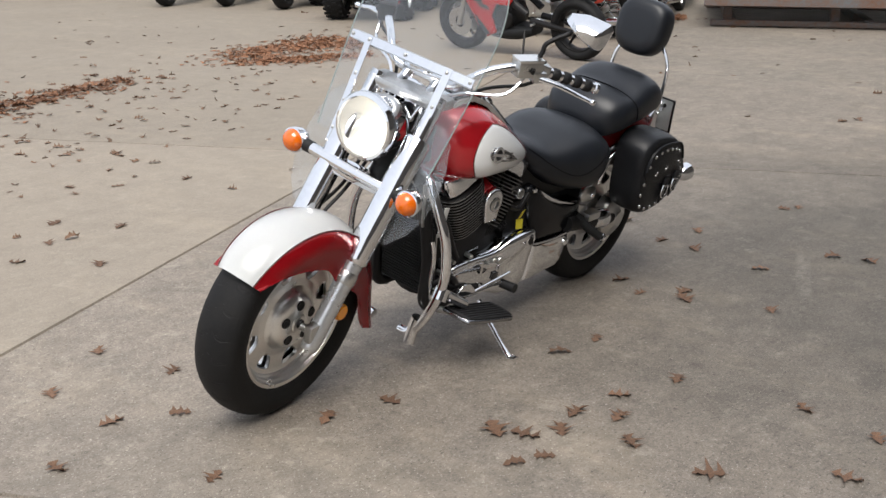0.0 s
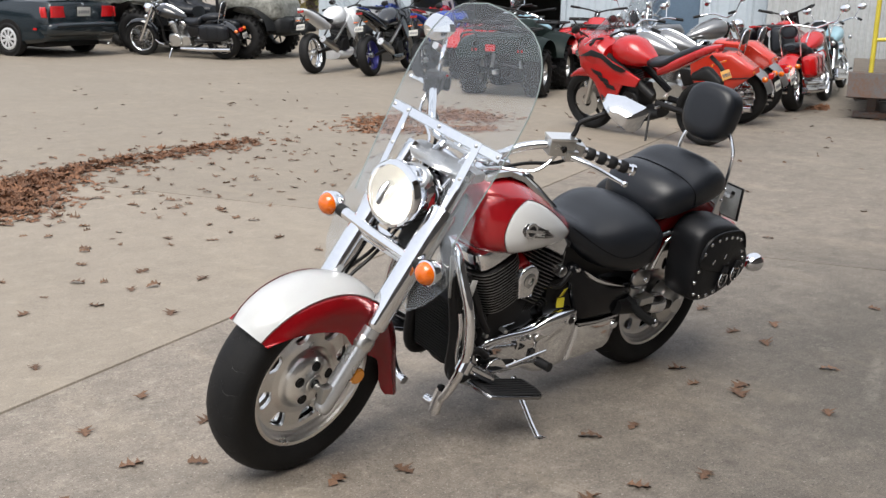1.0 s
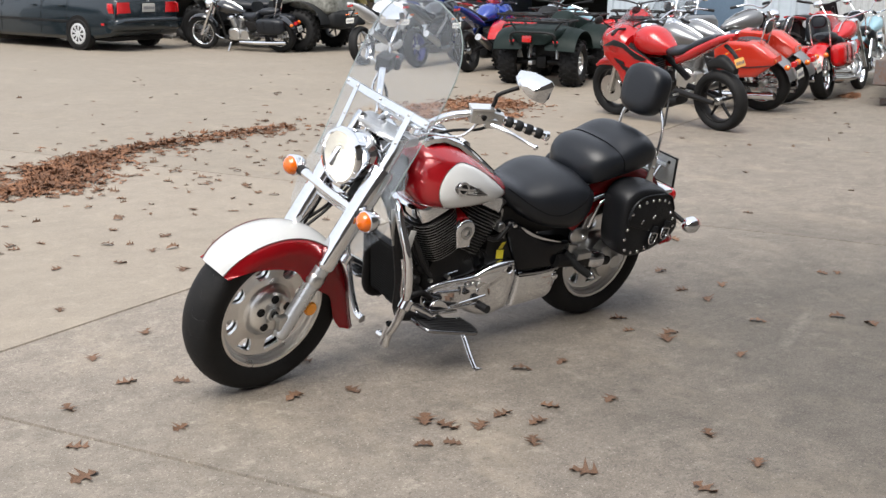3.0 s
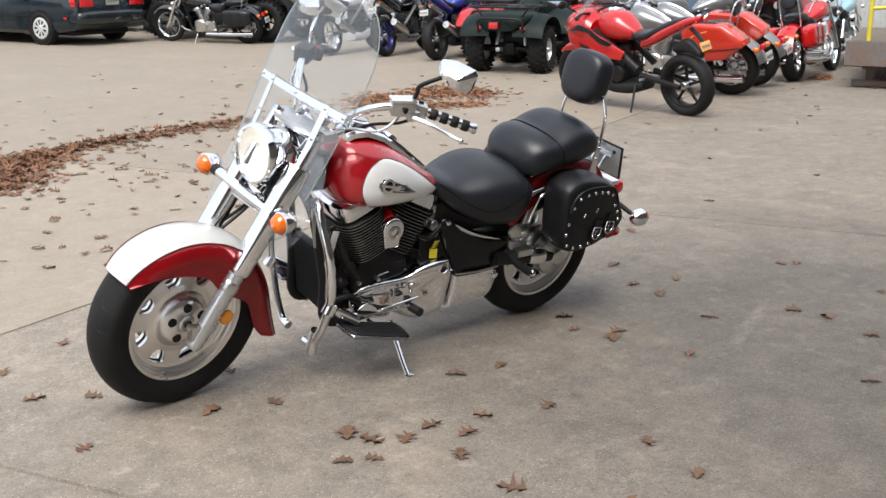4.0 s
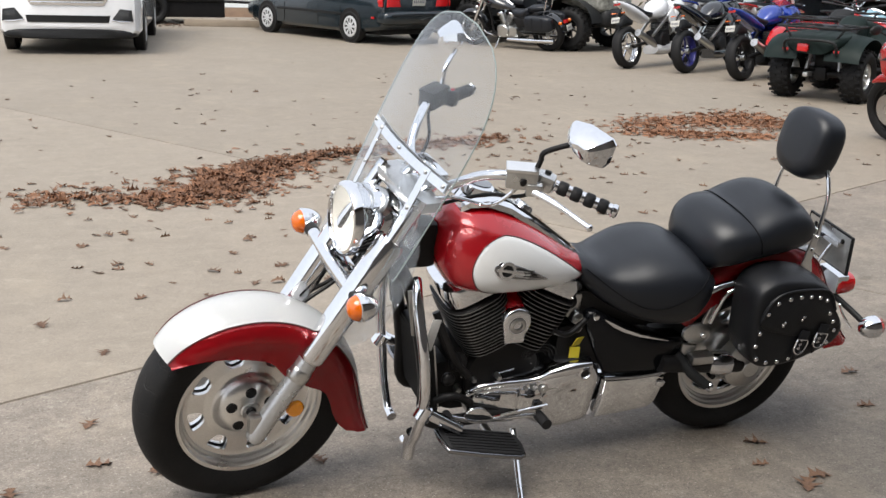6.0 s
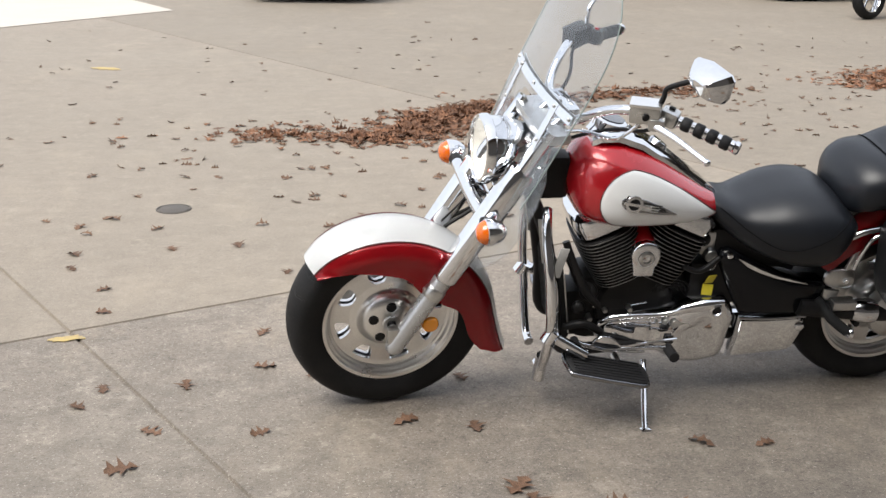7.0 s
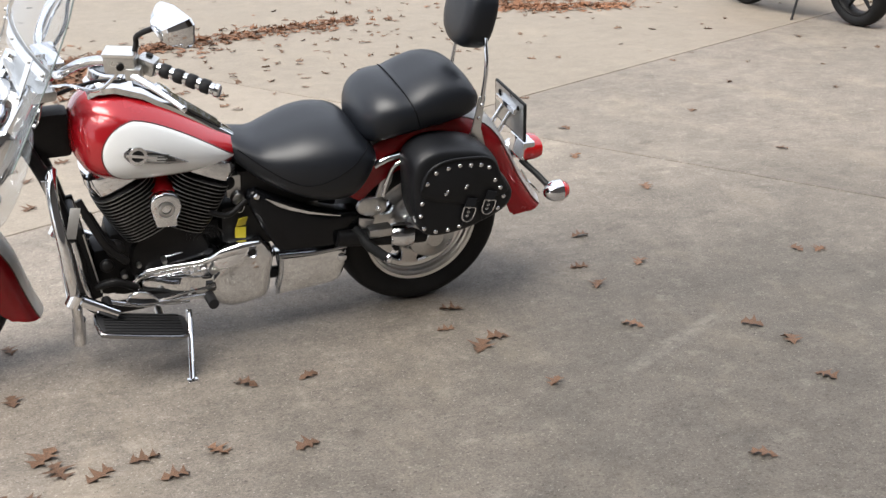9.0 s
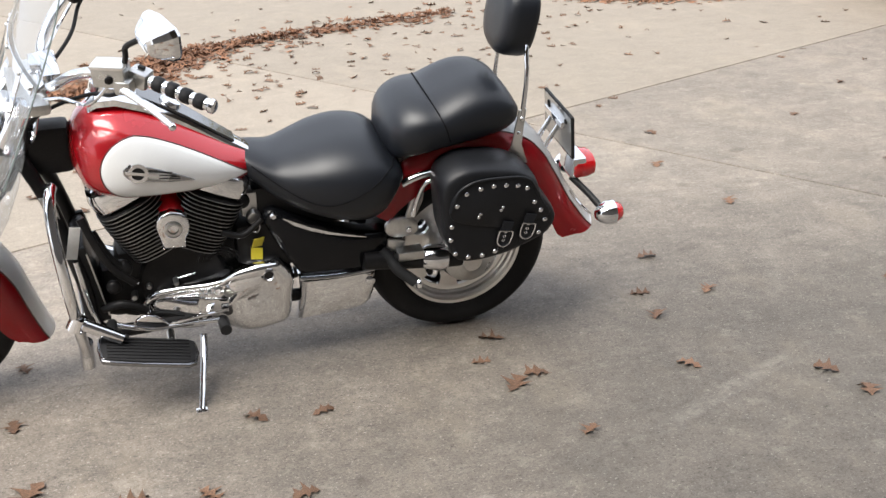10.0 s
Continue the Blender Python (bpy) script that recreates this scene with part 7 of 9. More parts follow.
def quad(m, label, c1, accent):
    """A utility quad: the nose at -x, the rear axle at x = 1.26."""
    b = thing("quad_bike", m, label, "quad bike", "parked vehicles in the yard")
    for x in (0.0, 1.26):
        for s in (-1, 1):
            simple_wheel(b, (x, s * 0.43, 0.31), 0.31, 0.25, 0.155, 6, ALU, 22, name="wheel")
    part("chassis", join(box((1.1, 0.30, 0.22), (0.63, 0, 0.42), 0.04), tube([V(1.26, -0.38, 0.31), V(1.26, 0.38, 0.31)], 0.045, 12, 1), tube([V(0, -0.38, 0.31), V(0, 0.38, 0.31)], 0.035, 12, 1), box((0.16, 0.14, 0.16), (1.26, 0, 0.31), 0.03)), BLACK, b, "black chassis and axles")
    for s in (-1, 1):
        part("rear_fender", loft([[V(1.26 + 0.44 * math.cos(a), s * y, 0.42 + (0.36 - 0.06 * k * k) * math.sin(a) + 0.02) for k, y in ((0, 0.16), (0.4, 0.30), (0.7, 0.45), (1.0, 0.56), (1.05, 0.565))] for a in np.linspace(radians(8), radians(172), 18)], caps=False, closed=False), c1, b, "rear fender")
        part("front_fender", loft([[V(0.0 + 0.44 * math.cos(a), s * y, 0.42 + (0.37 - 0.06 * k * k) * math.sin(a) + 0.02) for k, y in ((0, 0.14), (0.4, 0.28), (0.7, 0.44), (1.0, 0.56), (1.05, 0.565))] for a in np.linspace(radians(4), radians(170), 18)], caps=False, closed=False), c1, b, "front fender")
        part("foot_well", box((0.46, 0.22, 0.03), (0.62, s * 0.36, 0.34), 0.01), PLASTIC, b)
        part("handlebar", tube([V(0.32, 0, 1.02), V(0.33, s * 0.14, 1.06), V(0.42, s * 0.38, 1.10)], 0.012, 10, 4), BLACK, b)
        part("grip", tube([V(0.39, s * 0.28, 1.085), V(0.44, s * 0.42, 1.105)], 0.018, 10, 1), GRIP, b)
        part("shock", tube([V(1.20, s * 0.16, 0.72), V(1.26, s * 0.20, 0.34)], 0.024, 10, 1), ALU, b)
        part("reflector", box((0.012, 0.07, 0.03), (1.70, s * 0.30, 0.60), 0.004), REDLENS, b)
    part("deck", body_loft([(0.86, 0.15, 0.60, 0.78), (1.05, 0.30, 0.64, 0.80), (1.40, 0.36, 0.66, 0.80), (1.64, 0.32, 0.62, 0.76), (1.72, 0.20, 0.56, 0.70)], 28, 4), c1, b, "rear body deck")
    part("nose", body_loft([(-0.46, 0.16, 0.46, 0.66), (-0.36, 0.30, 0.44, 0.76), (-0.10, 0.33, 0.56, 0.82), (0.20, 0.24, 0.60, 0.90), (0.36, 0.14, 0.62, 0.90)], 28, 3), c1, b, "front body")
    part("tank_cover", body_loft([(0.24, 0.10, 0.66, 0.92), (0.40, 0.17, 0.62, 0.96), (0.60, 0.14, 0.62, 0.86), (0.70, 0.08, 0.64, 0.80)], 28, 3), accent, b, "tank cover")
    part("seat", body_loft([(0.58, 0.10, 0.66, 0.86), (0.70, 0.15, 0.66, 0.85), (1.00, 0.18, 0.70, 0.86), (1.18, 0.14, 0.72, 0.88), (1.24, 0.08, 0.74, 0.84)], 28, 3), LEATHER, b, "black seat")
    for x0, x1, z, nm in ((1.02, 1.74, 0.86, "rear_rack"), (-0.52, 0.14, 0.90, "front_rack")):
        loop = [V(x0, -0.40, z), V(x0, 0.40, z), V(x1 - 0.05, 0.42, z), V(x1, 0.34, z), V(x1, -0.34, z), V(x1 - 0.05, -0.42, z), V(x0, -0.40, z)]
        bars_ = [tube(loop, 0.014, 8, 1)] + [tube([V(x0, yy, z), V(x1, yy, z)], 0.010, 8, 1) for yy in (-0.24, -0.08, 0.08, 0.24)] + [tube([V(xx, yy, z), V(xx, yy * 0.7, z - 0.14)], 0.012, 8, 1) for xx in (x0 + 0.1, x1 - 0.1) for yy in (-0.36, 0.36)]
        part(nm, join(*bars_), PLASTIC, b, "black tubular rack")
    part("tail_lamp", box((0.05, 0.13, 0.09), (1.73, -0.08, 0.63), 0.015), REDLENS, b, "red tail lamp")
    part("rear_bumper", tube([V(1.70, -0.30, 0.56), V(1.76, -0.28, 0.70), V(1.78, 0, 0.72), V(1.76, 0.28, 0.70), V(1.70, 0.30, 0.56)], 0.016, 10, 4), PLASTIC, b)
    part("deck_label", box((0.10, 0.002, 0.03), (1.35, -0.37, 0.74), 0.0005), LABELW, b, "white warning label")
    part("hitch", box((0.14, 0.06, 0.05), (1.72, 0, 0.33), 0.01), ALU, b)
    return b


WHEELC = mat("silver_wheel_cover_paint", (0.62, 0.63, 0.64), 0.35, 0.3, (0.5, 0.51, 0.52), 10, 80)


def car_wheel(parent, c, s):
    c = Vector(c)
    w = new("wheel")
    w.parent = parent
    part("tyre", spin(tyre_profile(0.305, 0.195, 0.19), 36, "Y", c), TYRE, w)
    y0 = s * 0.085
    cover = part("wheel_cover", spin([(0.150, y0 + s * 0.004), (0.165, y0 + s * 0.010), (0.195, y0), (0.198, y0 - s * 0.03)], 36, "Y", c), WHEELC, w, "slotted silver wheel cover")
    part("hub_cap", spin([(0.0, y0 + s * 0.012), (0.05, y0 + s * 0.012), (0.06, y0)], 28, "Y", c), WHEELC, cover)
    for k in range(9):
        a = 2 * math.pi * k / 9
        d, t = V(math.cos(a), 0, math.sin(a)), V(-math.sin(a), 0, math.cos(a))
        o = c + V(0, y0 + s * 0.006, 0)
        part("spoke", loft([[o + d * 0.05 + t * -0.016, o + d * 0.05 + t * 0.016, o + d * 0.05 - V(0, s * 0.012, 0)], [o + d * 0.158 + t * -0.026, o + d * 0.158 + t * 0.026, o + d * 0.158 - V(0, s * 0.012, 0)]]), WHEELC, cover)
    part("rim_well", spin([(0.0, y0 - s * 0.02), (0.19, y0 - s * 0.02)], 28, "Y", c), BLACK, w)
    return w


def shell(rows, n_up=9):
    """A car body: rows of (x, half width, sill, belt, half width at belt)."""
    rings = []
    for x, w, z0, z1, wt in rows:
        side = [(w * 0.94, z0), (w, z0 + 0.06), (w * 1.0, z0 + (z1 - z0) * 0.45), (w * 0.995, z0 + (z1 - z0) * 0.7), (wt, z1 - 0.03), (wt * 0.93, z1)]
        rings.append([V(x, -y, z) for y, z in side] + [V(x, 0, z1 + 0.012)] + [V(x, y, z) for y, z in side[::-1]] + [V(x, 0, z0)])
    return loft(rings)


def slanted_pane(x0, w0, z0, x1, w1, z1, thick):
    """A glass slab between a lower and an upper edge."""
    out = [V(x0, -w0, z0), V(x0, w0, z0), V(x1, w1, z1), V(x1, -w1, z1)]
    return loft([out, [p - V(0, 0, thick) for p in out]])


def sedan(m):
    b = thing("car", m, "dark green-black four-door sedan parked facing the buildings", "car", "parked vehicles in the yard")
    rows = [(-0.86, 0.56, 0.36, 0.62, 0.52), (-0.80, 0.72, 0.26, 0.70, 0.66), (-0.62, 0.83, 0.22, 0.76, 0.76), (-0.30, 0.87, 0.20, 0.82, 0.80), (0.30, 0.885, 0.20, 0.90, 0.81), (0.60, 0.89, 0.20, 0.935, 0.82), (1.40, 0.89, 0.20, 0.945, 0.825), (2.30, 0.89, 0.20, 0.96, 0.82), (2.80, 0.885, 0.20, 0.985, 0.80), (3.25, 0.87, 0.24, 1.00, 0.78), (3.62, 0.83, 0.28, 0.985, 0.74), (3.74, 0.78, 0.34, 0.95, 0.70), (3.78, 0.70, 0.40, 0.88, 0.64)]
    body = part("body", shell(rows), NAVY, b, "dark glossy body", None, 30)
    green = [(0.42, 0.74, 0.66, 0.92, 0.93), (0.66, 0.78, 0.64, 0.93, 1.08), (1.10, 0.79, 0.585, 0.94, 1.34), (1.35, 0.79, 0.575, 0.94, 1.395), (1.95, 0.79, 0.575, 0.95, 1.40), (2.30, 0.785, 0.58, 0.955, 1.36), (2.75, 0.77, 0.61, 0.97, 1.14), (3.02, 0.75, 0.65, 0.985, 1.01)]
    rings = []
    for x, wb_, wt, z0, z1 in green:
        rings.append([V(x, -wb_, z0), V(x, -(wb_ * 0.55 + wt * 0.45), z0 + (z1 - z0) * 0.5), V(x, -wt, z1 - 0.02), V(x, -wt * 0.8, z1), V(x, 0, z1 + 0.015), V(x, wt * 0.8, z1), V(x, wt, z1 - 0.02), V(x, (wb_ * 0.55 + wt * 0.45), z0 + (z1 - z0) * 0.5), V(x, wb_, z0)])
    part("cabin", loft(rings), NAVY, b, "roof and pillars", None, 30)
    for s in (-1, 1):
        for nm, pts in (("side_window", [(0.86, 0.965), (1.12, 1.24), (1.36, 1.345), (1.66, 1.355), (1.70, 0.97)]), ("side_window", [(1.76, 0.97), (1.74, 1.355), (2.08, 1.35), (2.34, 1.28), (2.52, 1.06), (2.48, 0.985)])):
            rings2 = []
            for off in (0.004, 0.010):
                rings2.append([V(x, s * (0.79 - (z - 0.945) / 0.45 * 0.205 + off), z) for x, z in pts])
            wd = part(nm, loft(rings2), DARKGLASS, b, "dark side glass", None, 20)
            part("window_trim", tube([V(x, s * (0.79 - (z - 0.945) / 0.45 * 0.205 + 0.008), z) for x, z in pts + pts[:1]], 0.007, 6, 1), CHROME, wd)
        for x in (0.0, 2.715):
            car_wheel(b, (x, s * 0.812, 0.305), s)
            # black disc on the uncut body stands in for the shaded wheel well
            part("wheel_arch", spin([(0.0, s * 0.02), (0.325, s * 0.02), (0.335, s * 0.0), (0.335, -s * 0.12), (0.0, -s * 0.12)], 36, "Y", (x, s * 0.873, 0.322)), BLACK, b)
        for x in (0.60, 1.72, 2.42):
            part("door_gap", tube([V(x, s * 0.893, 0.30), V(x, s * 0.893, 0.60), V(x, s * 0.85, 0.92)], 0.004, 6, 3), BLACK, b)
        part("door_handle", box((0.14, 0.02, 0.03), (1.52, s * 0.885, 0.80), 0.008), NAVY, b)
        part("door_handle", box((0.14, 0.02, 0.03), (2.30, s * 0.885, 0.81), 0.008), NAVY, b)
        part("rub_strip", box((2.1, 0.012, 0.045), (1.40, s * 0.893, 0.53), 0.005), PLASTIC, b)
        part("mirror", ball(0.10, (0.78, s * 0.93, 1.00), (0.7, 0.9, 0.65), 16), NAVY, b)
        tl = part("tail_lamp", plate([(0.42, 0.70), (0.74, 0.70), (0.72, 0.90), (0.46, 0.90)], 0.05, 3.735, "X", 0.01), REDLENS, b, "red tail lamp") if s > 0 else part("tail_lamp", plate([(-0.42, 0.70), (-0.74, 0.70), (-0.72, 0.90), (-0.46, 0.90)], 0.05, 3.735, "X", 0.01), REDLENS, b, "red tail lamp")
        part("lamp_top", box((0.03, 0.26, 0.05), (3.775, s * 0.58, 0.875), 0.008), REDLENS, tl)
        part("lamp_side", plate([(3.55, 0.70), (3.74, 0.70), (3.72, 0.88), (3.56, 0.88)], s * 0.03, s * 0.80, "Y", 0.01), REDLENS, tl)
        part("headlamp", box((0.10, 0.36, 0.13), (-0.80, s * 0.50, 0.62), 0.03), LENS, b)
        part("side_marker", box((0.10, 0.012, 0.04), (3.45, s * 0.868, 0.50), 0.004), REDLENS, b)
    part("rear_window", slanted_pane(2.96, 0.62, 1.048, 2.36, 0.53, 1.352, 0.02), DARKGLASS, b, "sloped rear window")
    part("windscreen", slanted_pane(0.46, 0.66, 0.972, 1.12, 0.55, 1.368, 0.02), DARKGLASS, b, "windscreen")
    part("rear_bumper", body_loft([(3.55, 0.84, 0.38, 0.62), (3.76, 0.84, 0.36, 0.63), (3.90, 0.74, 0.40, 0.61), (3.93, 0.55, 0.44, 0.58)], 28, 5), NAVY, b, "body-coloured bumper")
    part("front_bumper", body_loft([(-0.98, 0.50, 0.36, 0.54), (-0.94, 0.72, 0.30, 0.58), (-0.74, 0.83, 0.28, 0.58), (-0.56, 0.86, 0.30, 0.56)], 28, 5), NAVY, b)
    part("spoiler", box((0.12, 1.30, 0.035), (3.60, 0, 1.03), 0.012), NAVY, b)
    part("bumper_strip", box((0.02, 1.40, 0.03), (3.925, 0, 0.55), 0.006), PLASTIC, b)
    part("exhaust_tip", tube([V(3.70, 0.45, 0.24), V(3.94, 0.45, 0.23)], 0.03, 10, 1), ALU, b)
    plate_card(b, pose(3.80, 0, 0.80, 0, 4, 0), PLATE, 0.31, 0.16)
    part("underbody", box((3.9, 1.30, 0.10), (1.45, 0, 0.22), 0.03), BLACK, b)
    part("badge", box((0.012, 0.07, 0.05), (3.772, 0, 0.93), 0.004), CHROME, b)
    return b


def suv(m):
    b = thing("car", m, "white sport utility vehicle seen from its chrome grille", "car", "parked vehicles in the yard")
    rows = [(-1.02, 0.78, 0.40, 0.98, 0.72), (-0.96, 0.92, 0.30, 1.06, 0.86), (-0.80, 0.98, 0.26, 1.12, 0.92), (0.0, 1.0, 0.26, 1.16, 0.93), (0.9, 1.01, 0.26, 1.20, 0.93), (3.6, 1.01, 0.26, 1.22, 0.93), (4.0, 0.97, 0.32, 1.20, 0.90)]
    part("body", shell(rows), SUV_WHITE, b, "white body", None, 30)
    rings = []
    for x, w0, w1, z0, z1 in ((0.7, 0.88, 0.78, 1.18, 1.22), (1.4, 0.90, 0.72, 1.19, 1.84), (3.4, 0.90, 0.72, 1.2, 1.88), (3.9, 0.88, 0.74, 1.2, 1.5)):
        rings.append([V(x, -w0, z0), V(x, -w1, z1), V(x, 0, z1 + 0.03), V(x, w1, z1), V(x, w0, z0)])
    part("cabin", loft(rings), SUV_WHITE, b, "roof and pillars", None, 30)
    part("windscreen", slanted_pane(0.68, 0.80, 1.26, 1.34, 0.70, 1.82, 0.02), DARKGLASS, b)
    for s in (-1, 1):
        for x in (0.0, 2.95):
            car_wheel(b, (x, s * 0.925, 0.305), s)
            # wheel well shade as a black disc, since the body has no opening
            part("wheel_arch", spin([(0.0, s * 0.02), (0.36, s * 0.02), (0.38, 0.0), (0.38, -s * 0.12), (0.0, -s * 0.12)], 32, "Y", (x, s * 0.992, 0.34)), BLACK, b)
        part("headlamp", box((0.10, 0.30, 0.20), (-0.95, s * 0.72, 0.90), 0.04), LENS, b, "headlamp")
        part("headlamp_back", box((0.06, 0.28, 0.17), (-0.94, s * 0.72, 0.90), 0.03), ALU, b)
        f = part("fog_lamp_bezel", plate([(s * 0.60, 0.50), (s * 0.90, 0.48), (s * 0.88, 0.64), (s * 0.72, 0.66)], -0.03, -1.0, "X", 0.01), PLASTIC, b, "dark fog lamp recess")
        part("fog_lamp", box((0.02, 0.13, 0.07), (-1.032, s * 0.78, 0.58), 0.015), LENS, f)
        part("bezel_trim", tube([V(-1.025, s * 0.60, 0.50), V(-1.03, s * 0.74, 0.475), V(-1.01, s * 0.90, 0.48)], 0.010, 8, 3), CHROME, f)
        part("side_window", plate([(1.0, 1.25), (1.45, 1.72), (3.5, 1.76), (3.7, 1.28)], s * 0.012, s * 0.885, "Y", 0.004), DARKGLASS, b, m=Matrix.Translation((0, s * 0.02, 0)))
    gr = part("grille", plate([(-0.56, 0.78), (-0.50, 0.70), (0.50, 0.70), (0.56, 0.78), (0.54, 0.98), (-0.54, 0.98)], -0.05, -0.985, "X", 0.015), CHROME, b, "chrome grille")
    for k in range(6):
        part("grille_bar", box((0.02, 1.0, 0.018), (-1.042, 0, 0.74 + 0.04 * k), 0.005), PLASTIC if k % 2 else CHROME, gr)
    part("lower_intake", plate([(-0.56, 0.46), (0.56, 0.46), (0.58, 0.56), (-0.58, 0.56)], -0.03, -1.0, "X", 0.01), PLASTIC, b, "black lower intake")
    part("chin", body_loft([(-1.02, 0.70, 0.24, 0.36), (-0.96, 0.88, 0.22, 0.38), (-0.70, 0.96, 0.22, 0.36)], 24, 4), PLASTIC, b, "black chin spoiler")
    part("underbody", box((4.6, 1.5, 0.12), (1.5, 0, 0.28), 0.03), BLACK, b)
    return b


def utv(m, label, c1):
    """A side-by-side buggy with the nose at -x."""
    b = thing("utility_buggy", m, label, "buggy", "parked vehicles in the yard")
    for x in (0.0, 1.95):
        for s in (-1, 1):
            simple_wheel(b, (x, s * 0.62, 0.34), 0.34, 0.26, 0.17, 6, BLACK, 22, name="wheel")
    part("hood", body_loft([(-0.52, 0.34, 0.60, 0.86), (-0.42, 0.50, 0.58, 0.98), (-0.10, 0.58, 0.62, 1.08), (0.35, 0.58, 0.72, 1.12), (0.52, 0.52, 0.74, 1.12)], 28, 4), c1, b, "sloped hood")
    part("front_bumper", join(body_loft([(-0.62, 0.26, 0.40, 0.62), (-0.50, 0.42, 0.36, 0.68), (-0.20, 0.40, 0.38, 0.66)], 24, 4), box((0.06, 0.30, 0.12), (-0.64, 0, 0.52), 0.02)), PLASTIC, b, "black plastic bumper")
    for s in (-1, 1):
        part("headlamp", ball(0.075, (-0.40, s * 0.34, 0.84), (0.6, 1.2, 0.8), 16), LENS, b, "headlamp")
        part("headlamp_back", ball(0.062, (-0.385, s * 0.34, 0.84), (0.6, 1.2, 0.8), 16), ALU, b)
        part("front_fender", loft([[V(0.0 + 0.46 * math.cos(a), s * y, 0.42 + 0.40 * math.sin(a)) for y in (0.44, 0.58, 0.72, 0.76)] for a in np.linspace(radians(5), radians(175), 16)], caps=False, closed=False), PLASTIC, b)
        part("rear_fender", loft([[V(1.95 + 0.46 * math.cos(a), s * y, 0.42 + 0.42 * math.sin(a)) for y in (0.44, 0.58, 0.72, 0.76)] for a in np.linspace(radians(5), radians(175), 16)], caps=False, closed=False), PLASTIC, b)
        part("roll_cage", join(tube([V(0.42, s * 0.56, 1.08), V(0.80, s * 0.56, 1.80), V(1.50, s * 0.56, 1.88), V(1.62, s * 0.58, 0.90)], 0.026, 10, 4), tube([V(1.50, s * 0.56, 1.88), V(2.35, s * 0.56, 1.0)], 0.022, 10, 1)), BLACK, b, "black roll cage")
        part("seat", body_loft([(1.02, 0.20, 0.62, 0.78), (1.20, 0.24, 0.62, 0.80), (1.42, 0.24, 0.62, 0.90), (1.52, 0.22, 0.64, 1.24), (1.60, 0.16, 0.70, 1.26)], 24, 3), LEATHER, b, m=Matrix.Translation((0, s * 0.28, 0)))
        part("mirror", ball(0.07, (0.66, s * 0.68, 1.34), (0.5, 1, 0.8), 14), BLACK, b)
    part("cargo_bed", join(box((0.95, 1.30, 0.05), (2.08, 0, 0.82), 0.015), box((0.95, 0.05, 0.30), (2.08, 0.64, 0.98), 0.015), box((0.95, 0.05, 0.30), (2.08, -0.64, 0.98), 0.015), box((0.05, 1.30, 0.30), (2.55, 0, 0.98), 0.015)), c1, b, "cargo bed")
    part("chassis", join(box((2.5, 0.7, 0.20), (0.98, 0, 0.46), 0.05), box((0.8, 1.2, 0.06), (0.95, 0, 0.42), 0.02), box((0.2, 1.0, 0.4), (0.50, 0, 0.80), 0.05)), BLACK, b)
    part("cage_bar", join(tube([V(0.80, -0.56, 1.80), V(0.80, 0.56, 1.80)], 0.024, 10, 1), tube([V(1.50, -0.56, 1.88), V(1.50, 0.56, 1.88)], 0.024, 10, 1)), BLACK, b)
    part("steering_wheel", tube([V(0.72 + 0.06 * math.cos(a), -0.28 + 0.17 * math.sin(a), 1.12 + 0.15 * math.cos(a)) for a in np.linspace(0, 2 * math.pi, 21)], 0.014, 8, 1), BLACK, b)
    part("winch", box((0.10, 0.16, 0.08), (-0.66, 0, 0.62), 0.02), ALU, b)
    return b


# row of bikes with their tails to the yard
def tail_at(x, y, hx, hy, wb, lean):
    n = math.hypot(hx, hy)
    return stand(x + hx / n * wb, y + hy / n * wb, hx, hy, lean)


sport_bike(tail_at(7.88, 11.25, 0.90, 0.42, 1.40, 9), "white and silver street motorcycle parked on its side stand", BIKE_WHITE, PLASTIC, CHROME, "half")
sport_bike(tail_at(8.44, 10.58, 0.90, 0.44, 1.40, 8), "black sport motorcycle with blue wheels on its side stand", GLOSS, GREY_PAINT, BLUEWHEEL, "half")
sport_bike(tail_at(8.68, 9.60, 0.90, 0.40, 1.40, 8), "blue sport motorcycle with black wheels on its side stand", BLUE, PLASTIC, BLACK, "faired")
quad(tail_at(8.50, 7.74, 0.87, 0.49, 1.20, 0), "dark green utility quad bike with black racks", GREEN, GREEN)
quad(tail_at(10.50, 7.92, 0.72, 0.69, 1.26, 0), "red utility quad bike with black racks", BRIGHT_RED, BRIGHT_RED)
quad(tail_at(9.65, 9.30, 0.85, 0.52, 1.26, 0), "red and black utility quad bike behind the green one", BRIGHT_RED, PLASTIC)
dirt_bike(tail_at(9.50, 12.10, 0.90, 0.42, 1.45, 8), "blue and white dirt motorcycle by the metal wall", BLUE, BIKE_WHITE)
dirt_bike(tail_at(10.0, 11.25, 0.90, 0.42, 1.45, 8), "red and white dirt motorcycle by the metal wall", BRIGHT_RED, BIKE_WHITE)
cruiser(tail_at(11.85, 9.20, -0.50, 0.86, 1.64, 8), "black cruiser motorcycle with pale teal tank", TEAL, None, True)
cruiser(stand(11.75, 8.55, -0.85, -0.52, 8), "black cruiser motorcycle with chrome headlamp and dark windshield", GLOSS, LEATHER, True)
sport_bike(tail_at(7.08, 3.57, -0.02, 1.0, 1.38, 10), "bright red faired sport motorcycle on its side stand", BRIGHT_RED, PLASTIC, BLACK, "faired", PLATE_O)
cruiser(tail_at(8.81, 4.37, -0.26, 0.97, 1.64, 9), "silver touring motorcycle with orange-red hard panniers and windshield", GREY_PAINT, None, True, True, False, ORANGE_RED)
